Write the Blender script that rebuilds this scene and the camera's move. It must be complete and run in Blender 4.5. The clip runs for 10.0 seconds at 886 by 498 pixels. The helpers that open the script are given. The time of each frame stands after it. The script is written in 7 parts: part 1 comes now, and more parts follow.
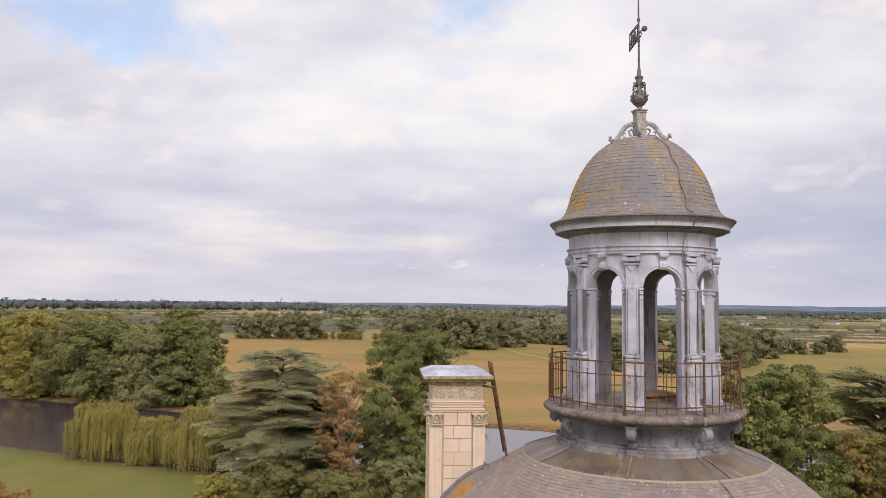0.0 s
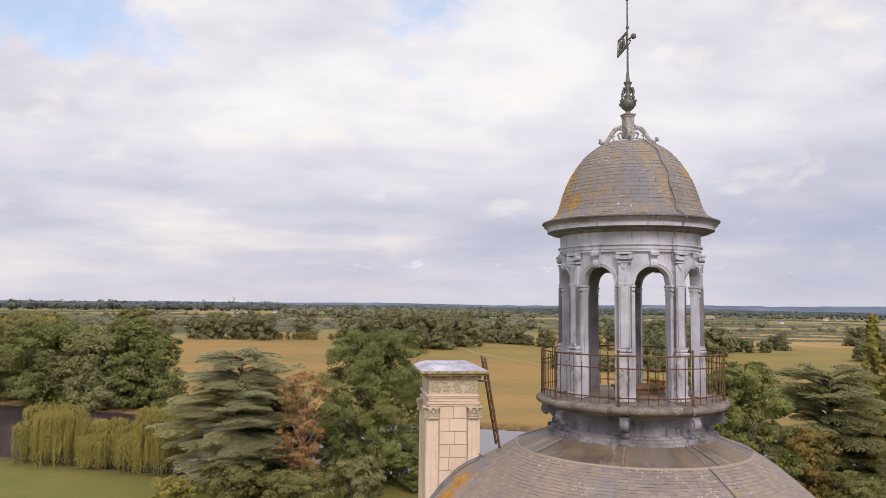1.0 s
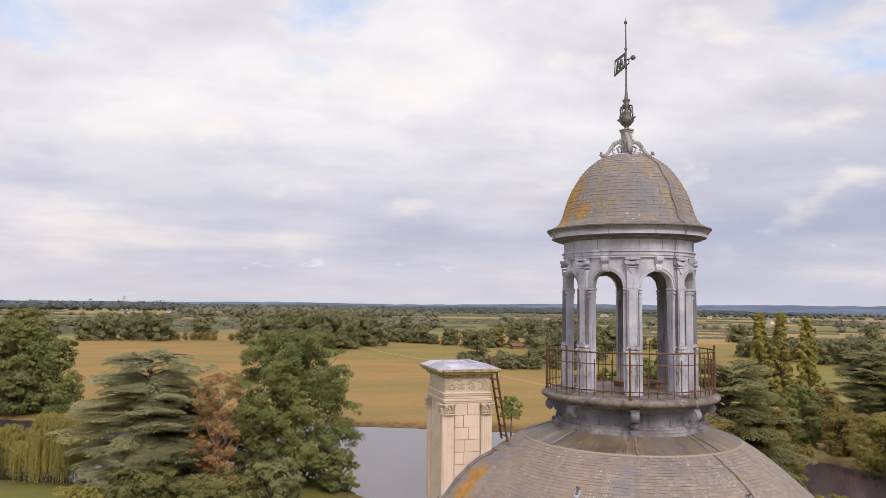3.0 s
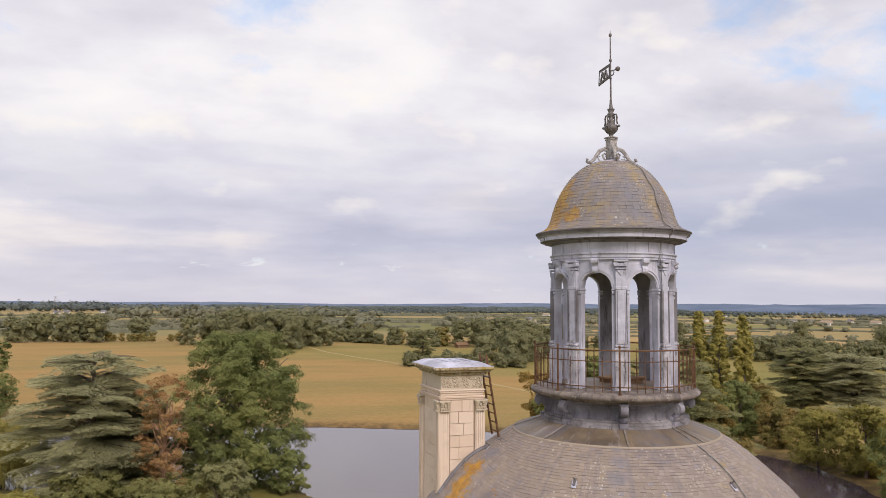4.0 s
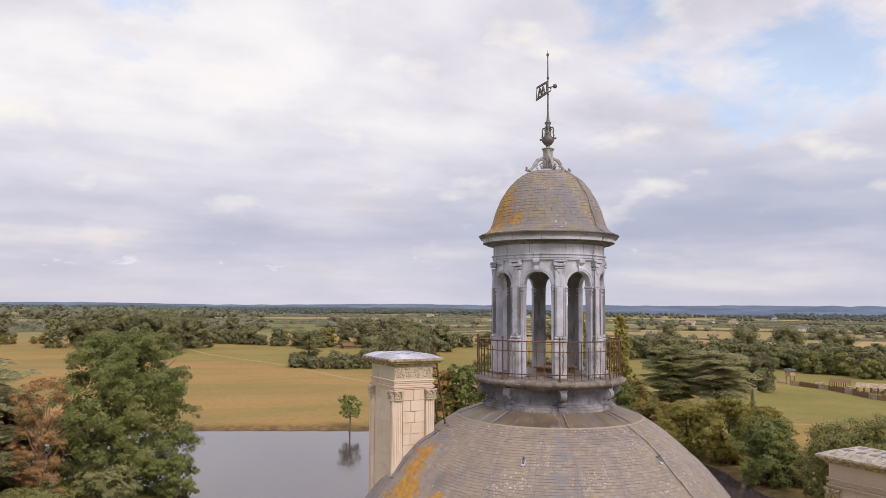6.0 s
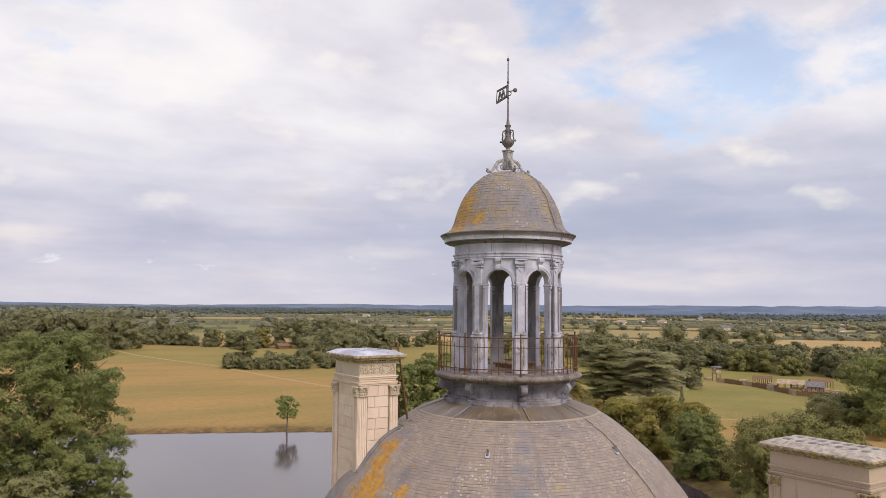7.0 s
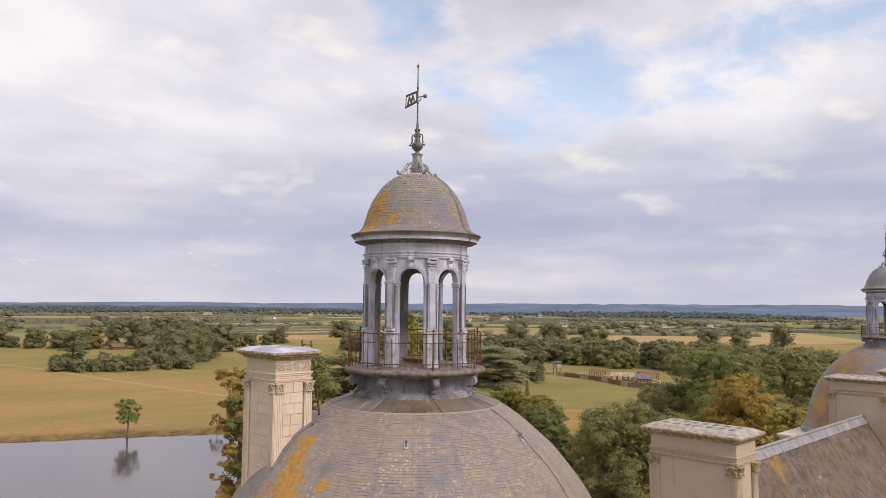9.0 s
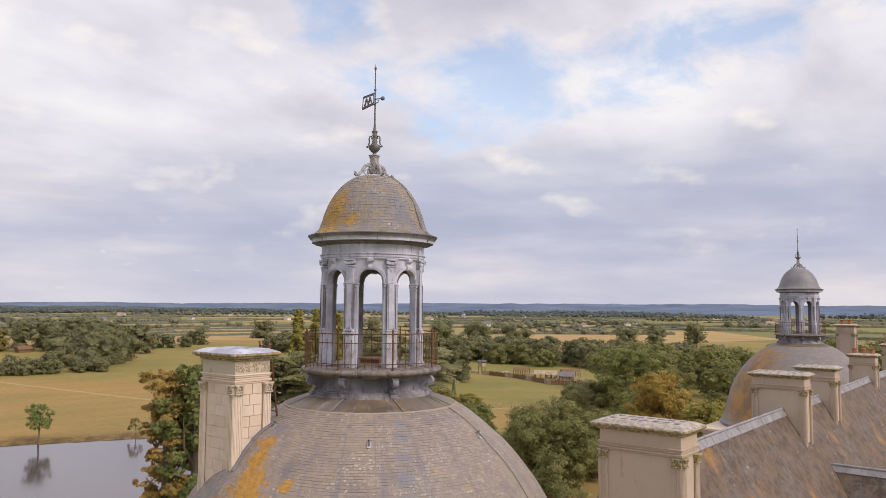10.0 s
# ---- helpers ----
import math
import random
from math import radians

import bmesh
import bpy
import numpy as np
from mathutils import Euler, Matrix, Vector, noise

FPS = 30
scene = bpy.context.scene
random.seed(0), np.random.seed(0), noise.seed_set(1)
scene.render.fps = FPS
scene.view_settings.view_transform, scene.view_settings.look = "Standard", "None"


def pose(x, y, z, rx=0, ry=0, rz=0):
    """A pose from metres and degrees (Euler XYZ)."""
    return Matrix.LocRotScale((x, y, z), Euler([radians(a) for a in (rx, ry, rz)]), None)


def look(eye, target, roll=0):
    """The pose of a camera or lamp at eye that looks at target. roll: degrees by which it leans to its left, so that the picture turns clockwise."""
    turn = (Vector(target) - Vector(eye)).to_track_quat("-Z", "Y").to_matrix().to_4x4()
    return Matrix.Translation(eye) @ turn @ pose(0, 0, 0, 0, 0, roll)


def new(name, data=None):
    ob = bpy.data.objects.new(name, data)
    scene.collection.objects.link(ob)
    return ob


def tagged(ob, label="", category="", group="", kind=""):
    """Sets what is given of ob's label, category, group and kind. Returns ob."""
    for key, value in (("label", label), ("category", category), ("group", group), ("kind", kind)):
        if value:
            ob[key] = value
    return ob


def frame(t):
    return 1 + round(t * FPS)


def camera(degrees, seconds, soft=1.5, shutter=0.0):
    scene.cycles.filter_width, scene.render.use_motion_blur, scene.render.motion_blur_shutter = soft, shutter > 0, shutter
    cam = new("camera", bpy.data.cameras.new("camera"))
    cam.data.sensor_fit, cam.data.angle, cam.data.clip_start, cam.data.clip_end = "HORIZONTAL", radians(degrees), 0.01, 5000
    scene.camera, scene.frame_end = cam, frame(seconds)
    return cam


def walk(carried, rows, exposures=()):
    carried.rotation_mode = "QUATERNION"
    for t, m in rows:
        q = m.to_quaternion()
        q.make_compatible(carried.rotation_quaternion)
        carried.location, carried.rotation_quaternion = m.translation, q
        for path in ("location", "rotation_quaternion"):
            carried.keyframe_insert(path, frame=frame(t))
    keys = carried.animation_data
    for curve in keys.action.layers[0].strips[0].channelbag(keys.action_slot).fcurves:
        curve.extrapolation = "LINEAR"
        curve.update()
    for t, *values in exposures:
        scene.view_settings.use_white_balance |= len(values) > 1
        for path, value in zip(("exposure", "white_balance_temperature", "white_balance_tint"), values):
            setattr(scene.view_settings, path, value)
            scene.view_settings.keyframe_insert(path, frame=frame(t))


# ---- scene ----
cam = camera(61.5, 10.0, 0.8)
PATH = [
    (0, (-0.248, 0.535, 24.385), (-0.367, 2.526, 24.529), 0.6),
    (0.5, (-0.584, 0.331, 24.331), (-0.648, 2.325, 24.475), 0.5),
    (1, (-1.068, 0.134, 24.307), (-1.067, 2.128, 24.452), 0.6),
    (1.5, (-1.611, 0.025, 24.323), (-1.545, 2.019, 24.467), 0.6),
    (2, (-2.23, -0.141, 24.345), (-2.099, 1.849, 24.489), 0.6),
    (2.5, (-2.856, -0.281, 24.336), (-2.662, 1.704, 24.481), 0.6),
    (4, (-4.711, -0.72, 24.348), (-4.297, 1.231, 24.493), 0.4),
    (4.5, (-5.219, -0.904, 24.319), (-4.732, 1.031, 24.465), 0.4),
    (5, (-5.706, -1.065, 24.292), (-5.141, 0.848, 24.439), 0.5),
    (5.5, (-6.14, -1.255, 24.257), (-5.504, 0.635, 24.405), 0.5),
    (7, (-7.303, -1.465, 24.149), (-6.436, 0.331, 24.3), 0.5),
    (7.5, (-7.7, -1.46, 24.129), (-6.752, 0.294, 24.279), 0.5),
    (8, (-8.149, -1.394, 24.116), (-7.109, 0.308, 24.267), 0.5),
    (8.5, (-8.576, -1.325, 24.115), (-7.453, 0.324, 24.265), 0.5),
    (9, (-9.055, -1.19, 24.119), (-7.843, 0.393, 24.268), 0.5),
    (9.5, (-9.501, -1.01, 24.126), (-8.208, 0.509, 24.275), 0.4),
    (10, (-9.927, -0.828, 24.13), (-8.559, 0.624, 24.28), 0.4),
]
walk(cam, [(t, look(eye, target, roll)) for t, eye, target, roll in PATH])

# ---- world and light ----
SUN_AZ, SUN_EL = 171.0, 40.0     # degrees clockwise from +y, degrees above the horizon
world = bpy.data.worlds.new("sky_world")
scene.world = world
world.use_nodes = True
WN, WL = world.node_tree.nodes, world.node_tree.links
WN.clear()


def wnode(kind, **kw):
    n = WN.new(kind)
    for k, v in kw.items():
        if k in n.inputs:
            n.inputs[k].default_value = v
    return n


def wmath(op, a, b=None, c=None, clamp=False):
    n = WN.new("ShaderNodeMath")
    n.operation, n.use_clamp = op, clamp
    for i, s in enumerate((a, b, c)):
        if s is None:
            continue
        if isinstance(s, (int, float)):
            n.inputs[i].default_value = s
        else:
            WL.new(s, n.inputs[i])
    return n.outputs[0]


def wramp(fac, stops):
    n = WN.new("ShaderNodeValToRGB")
    el = n.color_ramp.elements
    while len(el) < len(stops):
        el.new(0.5)
    for e, (p, c) in zip(el, stops):
        e.position, e.color = p, (*c, 1)
    WL.new(fac, n.inputs[0])
    return n.outputs[0]


def wmix(fac, a, b):
    n = WN.new("ShaderNodeMix")
    n.data_type = "RGBA"
    for i, s in ((0, fac), (6, a), (7, b)):
        if isinstance(s, (int, float)):
            n.inputs[i].default_value = s
        elif isinstance(s, tuple):
            n.inputs[i].default_value = (*s, 1)
        else:
            WL.new(s, n.inputs[i])
    return n.outputs[2]


sky = WN.new("ShaderNodeTexSky")
sky.sky_type, sky.sun_disc = "NISHITA", False
sky.sun_elevation, sky.sun_rotation = radians(SUN_EL), radians(SUN_AZ)
sky.air_density, sky.dust_density = 1.0, 1.2
coord = WN.new("ShaderNodeTexCoord")
sep = WN.new("ShaderNodeSeparateXYZ")
WL.new(coord.outputs["Generated"], sep.inputs[0])
dz = wmath("ADD", wmath("MAXIMUM", sep.outputs[2], 0.0), 0.30)
flat = WN.new("ShaderNodeCombineXYZ")           # the cloud deck seen in perspective
WL.new(wmath("DIVIDE", sep.outputs[0], dz), flat.inputs[0])
WL.new(wmath("DIVIDE", sep.outputs[1], dz), flat.inputs[1])


def wnoise(scale, detail, rough, offset, stretch=(1, 1, 1), distort=0.0):
    m = WN.new("ShaderNodeMapping")
    m.inputs["Location"].default_value = offset
    m.inputs["Scale"].default_value = stretch
    WL.new(flat.outputs[0], m.inputs[0])
    n = wnode("ShaderNodeTexNoise", Scale=scale, Detail=detail, Roughness=rough, Distortion=distort)
    WL.new(m.outputs[0], n.inputs["Vector"])
    return n.outputs[0]


deck = wnoise(0.95, 5.0, 0.45, (3.6, 2.9, 0), (0.9, 1.0, 1), 0.2)
puff = wnoise(3.0, 6.0, 0.48, (7.3, 2.2, 0), (0.9, 1.15, 1), 0.1)
fine = wnoise(10.0, 6.0, 0.58, (1.3, 5.2, 0), (0.9, 1.2, 1), 0.2)
gaps_n = wnoise(4.6, 8.0, 0.60, (4.4, 8.1, 0), (1, 1, 1), 0.3)


def level_noise(scale, detail, rough, offset, squash):
    """Noise in level layers round the sky."""
    m = WN.new("ShaderNodeMapping")
    m.inputs["Location"].default_value = offset
    m.inputs["Scale"].default_value = (1, 1, squash)
    WL.new(coord.outputs["Generated"], m.inputs[0])
    n = wnode("ShaderNodeTexNoise", Scale=scale, Detail=detail, Roughness=rough)
    WL.new(m.outputs[0], n.inputs["Vector"])
    return n.outputs[0]


def wspot(az, el, half_az, half_el):
    """1 in the middle of a soft oval of the sky, 0 outside it."""
    a, e = radians(az), radians(el)
    d = Vector((math.sin(a) * math.cos(e), math.cos(a) * math.cos(e), math.sin(e)))
    right = Vector((math.cos(a), -math.sin(a), 0))
    up = right.cross(d)
    out = []
    for v, h in ((right, half_az), (up, half_el)):
        dot = WN.new("ShaderNodeVectorMath")
        dot.operation = "DOT_PRODUCT"
        dot.inputs[1].default_value = v
        WL.new(coord.outputs["Generated"], dot.inputs[0])
        out.append(wmath("MULTIPLY", dot.outputs["Value"], 1 / math.sin(radians(h))))
    fr = WN.new("ShaderNodeVectorMath")
    fr.operation = "DOT_PRODUCT"
    fr.inputs[1].default_value = d
    WL.new(coord.outputs["Generated"], fr.inputs[0])
    r2 = wmath("ADD", wmath("MULTIPLY", out[0], out[0]), wmath("MULTIPLY", out[1], out[1]))
    inside = wmath("SUBTRACT", 1.0, r2, clamp=True)
    return wmath("MULTIPLY", inside, wmath("GREATER_THAN", fr.outputs["Value"], 0.0))


# gaps of blue between the clouds
gap = None
for az, el, ha, he in ((-27, 19.5, 10, 4.5), (-1, 22.5, 6, 3.5), (48, 16.8, 13, 5.0), (34, 21.5, 6, 3.5), (62, 18.6, 10, 4.0), (44, 13.5, 7, 2.5), (80, 24, 16, 7), (10, 42, 40, 12), (-70, 30, 30, 10), (150, 40, 40, 14), (-140, 35, 40, 12)):
    s = wspot(az, el, ha, he)
    gap = s if gap is None else wmath("MAXIMUM", gap, s)
gap_f = wmath("MULTIPLY", wmath("SUBTRACT", wmath("ADD", wmath("MULTIPLY", gap, 0.50), wmath("MULTIPLY", gaps_n, 1.5)), 0.98), 3.6, clamp=True)
tone = wmath("ADD", wmath("ADD", wmath("MULTIPLY", deck, 0.56), wmath("MULTIPLY", puff, 0.48)), wmath("MULTIPLY", fine, 0.09))
cloud = wramp(tone, [(0.41, (0.56, 0.55, 0.645)), (0.50, (0.70, 0.68, 0.755)), (0.58, (0.81, 0.785, 0.85)), (0.66, (0.925, 0.895, 0.92)), (0.77, (1.0, 0.965, 0.95))])
# greyer layers low over the horizon, with a pale warm rim at its foot
low = wramp(sep.outputs[2], [(0.0, (1, 1, 1)), (0.10, (0.85, 0.85, 0.85)), (0.24, (0, 0, 0))])
streak = level_noise(3.2, 5.0, 0.5, (2.0, 9.0, 0.3), 6.0)
hazy = wramp(streak, [(0.36, (0.43, 0.455, 0.60)), (0.47, (0.54, 0.545, 0.675)), (0.57, (0.66, 0.64, 0.73)), (0.68, (0.90, 0.825, 0.81))])
rim = wramp(sep.outputs[2], [(0.0, (1, 1, 1)), (0.035, (0.7, 0.7, 0.7)), (0.075, (0, 0, 0))])
hazy = wmix(wmath("MULTIPLY", rim, 0.55), hazy, (0.70, 0.655, 0.715))
cloud = wmix(wmath("MULTIPLY", low, 0.8), cloud, hazy)
blue = WN.new("ShaderNodeVectorMath")
blue.operation = "SCALE"
blue.inputs[3].default_value = 0.22
WL.new(sky.outputs[0], blue.inputs[0])
layers = level_noise(3.0, 5.0, 0.5, (6.0, 2.5, 1.0), 5.0)
bank = wmath("MULTIPLY", wspot(54, 6.0, 46, 8.0), wmath("MULTIPLY", wmath("SUBTRACT", layers, 0.31), 3.6, clamp=True), clamp=True)   # heavier blue-grey layers
cloud = wmix(bank, cloud, (0.44, 0.475, 0.62))
tuft = level_noise(9.0, 4.0, 0.5, (5.5, 3.3, 1.2), 2.0)       # small bright heads
cloud = wmix(wmath("MULTIPLY", wmath("MULTIPLY", wmath("SUBTRACT", tuft, 0.59), 4.0, clamp=True), wmath("MULTIPLY", wmath("SUBTRACT", sep.outputs[2], 0.03), 9.0, clamp=True)), cloud, (1.03, 0.965, 0.88))
sky_col = wmix(wmath("MULTIPLY", gap_f, 0.60), cloud, blue.outputs[0])
bg = wnode("ShaderNodeBackground", Strength=1.0)
WL.new(sky_col, bg.inputs[0])
wout = WN.new("ShaderNodeOutputWorld")
WL.new(bg.outputs[0], wout.inputs[0])

sun_data = bpy.data.lights.new("sun", "SUN")
sun_data.energy, sun_data.angle, sun_data.color = 2.15, radians(24), (1.0, 0.885, 0.79)
sun = new("sun", sun_data)
_a, _e = radians(SUN_AZ), radians(SUN_EL)
sun.matrix_world = look((math.sin(_a) * math.cos(_e) * 100, math.cos(_a) * math.cos(_e) * 100, math.sin(_e) * 100), (0, 0, 0))
scene.view_settings.exposure = 0.0

# ---- materials ----


class Mat:
    """A small helper round a node material."""

    def __init__(self, name, rough=0.7, metal=0.0, spec=0.35):
        self.m = bpy.data.materials.new(name)
        self.m.use_nodes = True
        self.t = self.m.node_tree
        self.N, self.L = self.t.nodes, self.t.links
        self.b = self.N["Principled BSDF"]
        self.b.inputs["Roughness"].default_value = rough
        self.b.inputs["Metallic"].default_value = metal
        self.b.inputs["Specular IOR Level"].default_value = spec
        self.co = self.N.new("ShaderNodeTexCoord").outputs["Object"]
        self.wp = self.N.new("ShaderNodeNewGeometry")

    def vec(self, scale=(1, 1, 1), world_space=True, loc=(0, 0, 0)):
        m = self.N.new("ShaderNodeMapping")
        m.inputs["Scale"].default_value = scale
        m.inputs["Location"].default_value = loc
        self.L.new(self.wp.outputs["Position"] if world_space else self.co, m.inputs[0])
        return m.outputs[0]

    def noise(self, scale, detail=4.0, rough=0.55, vec=None, distort=0.0):
        n = self.N.new("ShaderNodeTexNoise")
        n.inputs["Scale"].default_value, n.inputs["Detail"].default_value = scale, detail
        n.inputs["Roughness"].default_value, n.inputs["Distortion"].default_value = rough, distort
        self.L.new(vec or self.vec(), n.inputs["Vector"])
        return n.outputs[0]

    def ramp(self, fac, stops):
        n = self.N.new("ShaderNodeValToRGB")
        el = n.color_ramp.elements
        while len(el) < len(stops):
            el.new(0.5)
        for e, (p, c) in zip(el, stops):
            e.position, e.color = p, ((*c, 1) if isinstance(c, tuple) else (c, c, c, 1))
        self.L.new(fac, n.inputs[0])
        return n.outputs[0]

    def mix(self, fac, a, b, mode="MIX"):
        n = self.N.new("ShaderNodeMix")
        n.data_type, n.blend_type = "RGBA", mode
        for i, s in ((0, fac), (6, a), (7, b)):
            if isinstance(s, (int, float)):
                n.inputs[i].default_value = s
            elif isinstance(s, tuple):
                n.inputs[i].default_value = (*s, 1)
            else:
                self.L.new(s, n.inputs[i])
        return n.outputs[2]

    def math(self, op, a, b=0.0, clamp=False):
        n = self.N.new("ShaderNodeMath")
        n.operation, n.use_clamp = op, clamp
        for i, s in enumerate((a, b)):
            if isinstance(s, (int, float)):
                n.inputs[i].default_value = s
            else:
                self.L.new(s, n.inputs[i])
        return n.outputs[0]

    def island(self):
        return self.wp.outputs["Random Per Island"]

    def obrand(self):
        return self.N.new("ShaderNodeObjectInfo").outputs["Random"]

    def color(self, c):
        if isinstance(c, tuple):
            self.b.inputs["Base Color"].default_value = (*c, 1)
        else:
            self.L.new(c, self.b.inputs["Base Color"])
        return self

    def rough(self, r):
        self.L.new(r, self.b.inputs["Roughness"])

    def bump(self, h, strength=0.3, dist=0.02):
        n = self.N.new("ShaderNodeBump")
        n.inputs["Strength"].default_value, n.inputs["Distance"].default_value = strength, dist
        self.L.new(h, n.inputs["Height"])
        self.L.new(n.outputs[0], self.b.inputs["Normal"])

    def spots(self, places, soft=1.0):
        """A mask of soft ovals: (x, y, z, radius) in world metres."""
        total = None
        for x, y, z, r in places:
            d = self.N.new("ShaderNodeVectorMath")
            d.operation = "DISTANCE"
            d.inputs[1].default_value = (x, y, z)
            self.L.new(self.wp.outputs["Position"], d.inputs[0])
            v = self.math("SUBTRACT", 1.0, self.math("DIVIDE", d.outputs["Value"], r), clamp=True)
            total = v if total is None else self.math("MAXIMUM", total, v)
        return total


def radial(k, around, down, cx=2.79, cy=15.50):
    """Coordinates that run round an upright axis and down it."""
    sp = k.N.new("ShaderNodeSeparateXYZ")
    k.L.new(k.wp.outputs["Position"], sp.inputs[0])
    x, y = k.math("SUBTRACT", sp.outputs[0], cx), k.math("SUBTRACT", sp.outputs[1], cy)
    ang = k.math("ARCTAN2", y, x)
    rad = k.math("SQRT", k.math("ADD", k.math("MULTIPLY", x, x), k.math("MULTIPLY", y, y)))
    cb = k.N.new("ShaderNodeCombineXYZ")
    k.L.new(k.math("MULTIPLY", ang, around), cb.inputs[0])
    k.L.new(k.math("MULTIPLY", rad, down), cb.inputs[1])
    k.L.new(k.math("MULTIPLY", sp.outputs[2], down), cb.inputs[2])
    return cb.outputs[0]


def apron_material(name):
    k = Mat(name, 0.5, 0.0, 0.4)
    n = k.noise(1.6, 6, 0.62)
    c = k.ramp(n, [(0.36, (0.120, 0.092, 0.068)), (0.5, (0.180, 0.135, 0.090)), (0.64, (0.245, 0.182, 0.116))])
    grey = k.noise(1.1, 6, 0.65, k.vec((1, 1, 1), True, (4, 7, 1)))
    c = k.mix(k.ramp(grey, [(0.48, 0.0), (0.62, 0.75)]), c, (0.165, 0.15, 0.16))
    run = k.noise(1.0, 7, 0.7, radial(k, 6.0, 1.0))
    c = k.mix(k.ramp(run, [(0.52, 0.0), (0.66, 0.7)]), c, (0.085, 0.075, 0.08))
    pale = k.noise(1.0, 7, 0.72, radial(k, 11.0, 0.7, 2.80, 15.51))
    c = k.mix(k.ramp(pale, [(0.58, 0.0), (0.68, 0.65)]), c, (0.40, 0.38, 0.40))
    spot = k.noise(14.0, 6, 0.7)
    c = k.mix(k.ramp(spot, [(0.66, 0.0), (0.70, 0.7)]), c, (0.52, 0.50, 0.48))
    k.color(c)
    k.rough(k.ramp(n, [(0.35, 0.36), (0.65, 0.6)]))
    k.bump(k.noise(9, 5, 0.65), 0.3, 0.012)
    return k.m


def rim_material(name):
    k = Mat(name, 0.75, 0.0, 0.3)
    c = k.ramp(k.noise(3.5, 7, 0.7), [(0.36, (0.115, 0.095, 0.088)), (0.5, (0.205, 0.172, 0.155)), (0.64, (0.285, 0.245, 0.22))])
    for sc, thr, col in ((26.0, 0.16, (0.58, 0.55, 0.50)), (17.0, 0.12, (0.47, 0.37, 0.13))):
        vo = k.N.new("ShaderNodeTexVoronoi")
        vo.inputs["Scale"].default_value = sc
        k.L.new(k.vec((1, 1, 1), True, (sc, 3, 2)), vo.inputs["Vector"])
        patch = k.noise(2.5, 5, 0.65, k.vec((1, 1, 1), True, (1, sc, 2)))
        fac = k.math("SUBTRACT", k.math("MULTIPLY", k.math("SUBTRACT", patch, 0.47), 6.0, True), k.math("MULTIPLY", vo.outputs["Distance"], 1.0 / thr * 0.35))
        c = k.mix(k.ramp(fac, [(0.0, 0.0), (0.15, 0.75)]), c, col)
    run = k.noise(1.0, 7, 0.7, radial(k, 9.0, 1.2))
    c = k.mix(k.ramp(run, [(0.55, 0.0), (0.68, 0.7)]), c, (0.06, 0.05, 0.048))
    k.color(c)
    k.bump(k.noise(22, 6, 0.7), 0.5, 0.015)
    return k.m


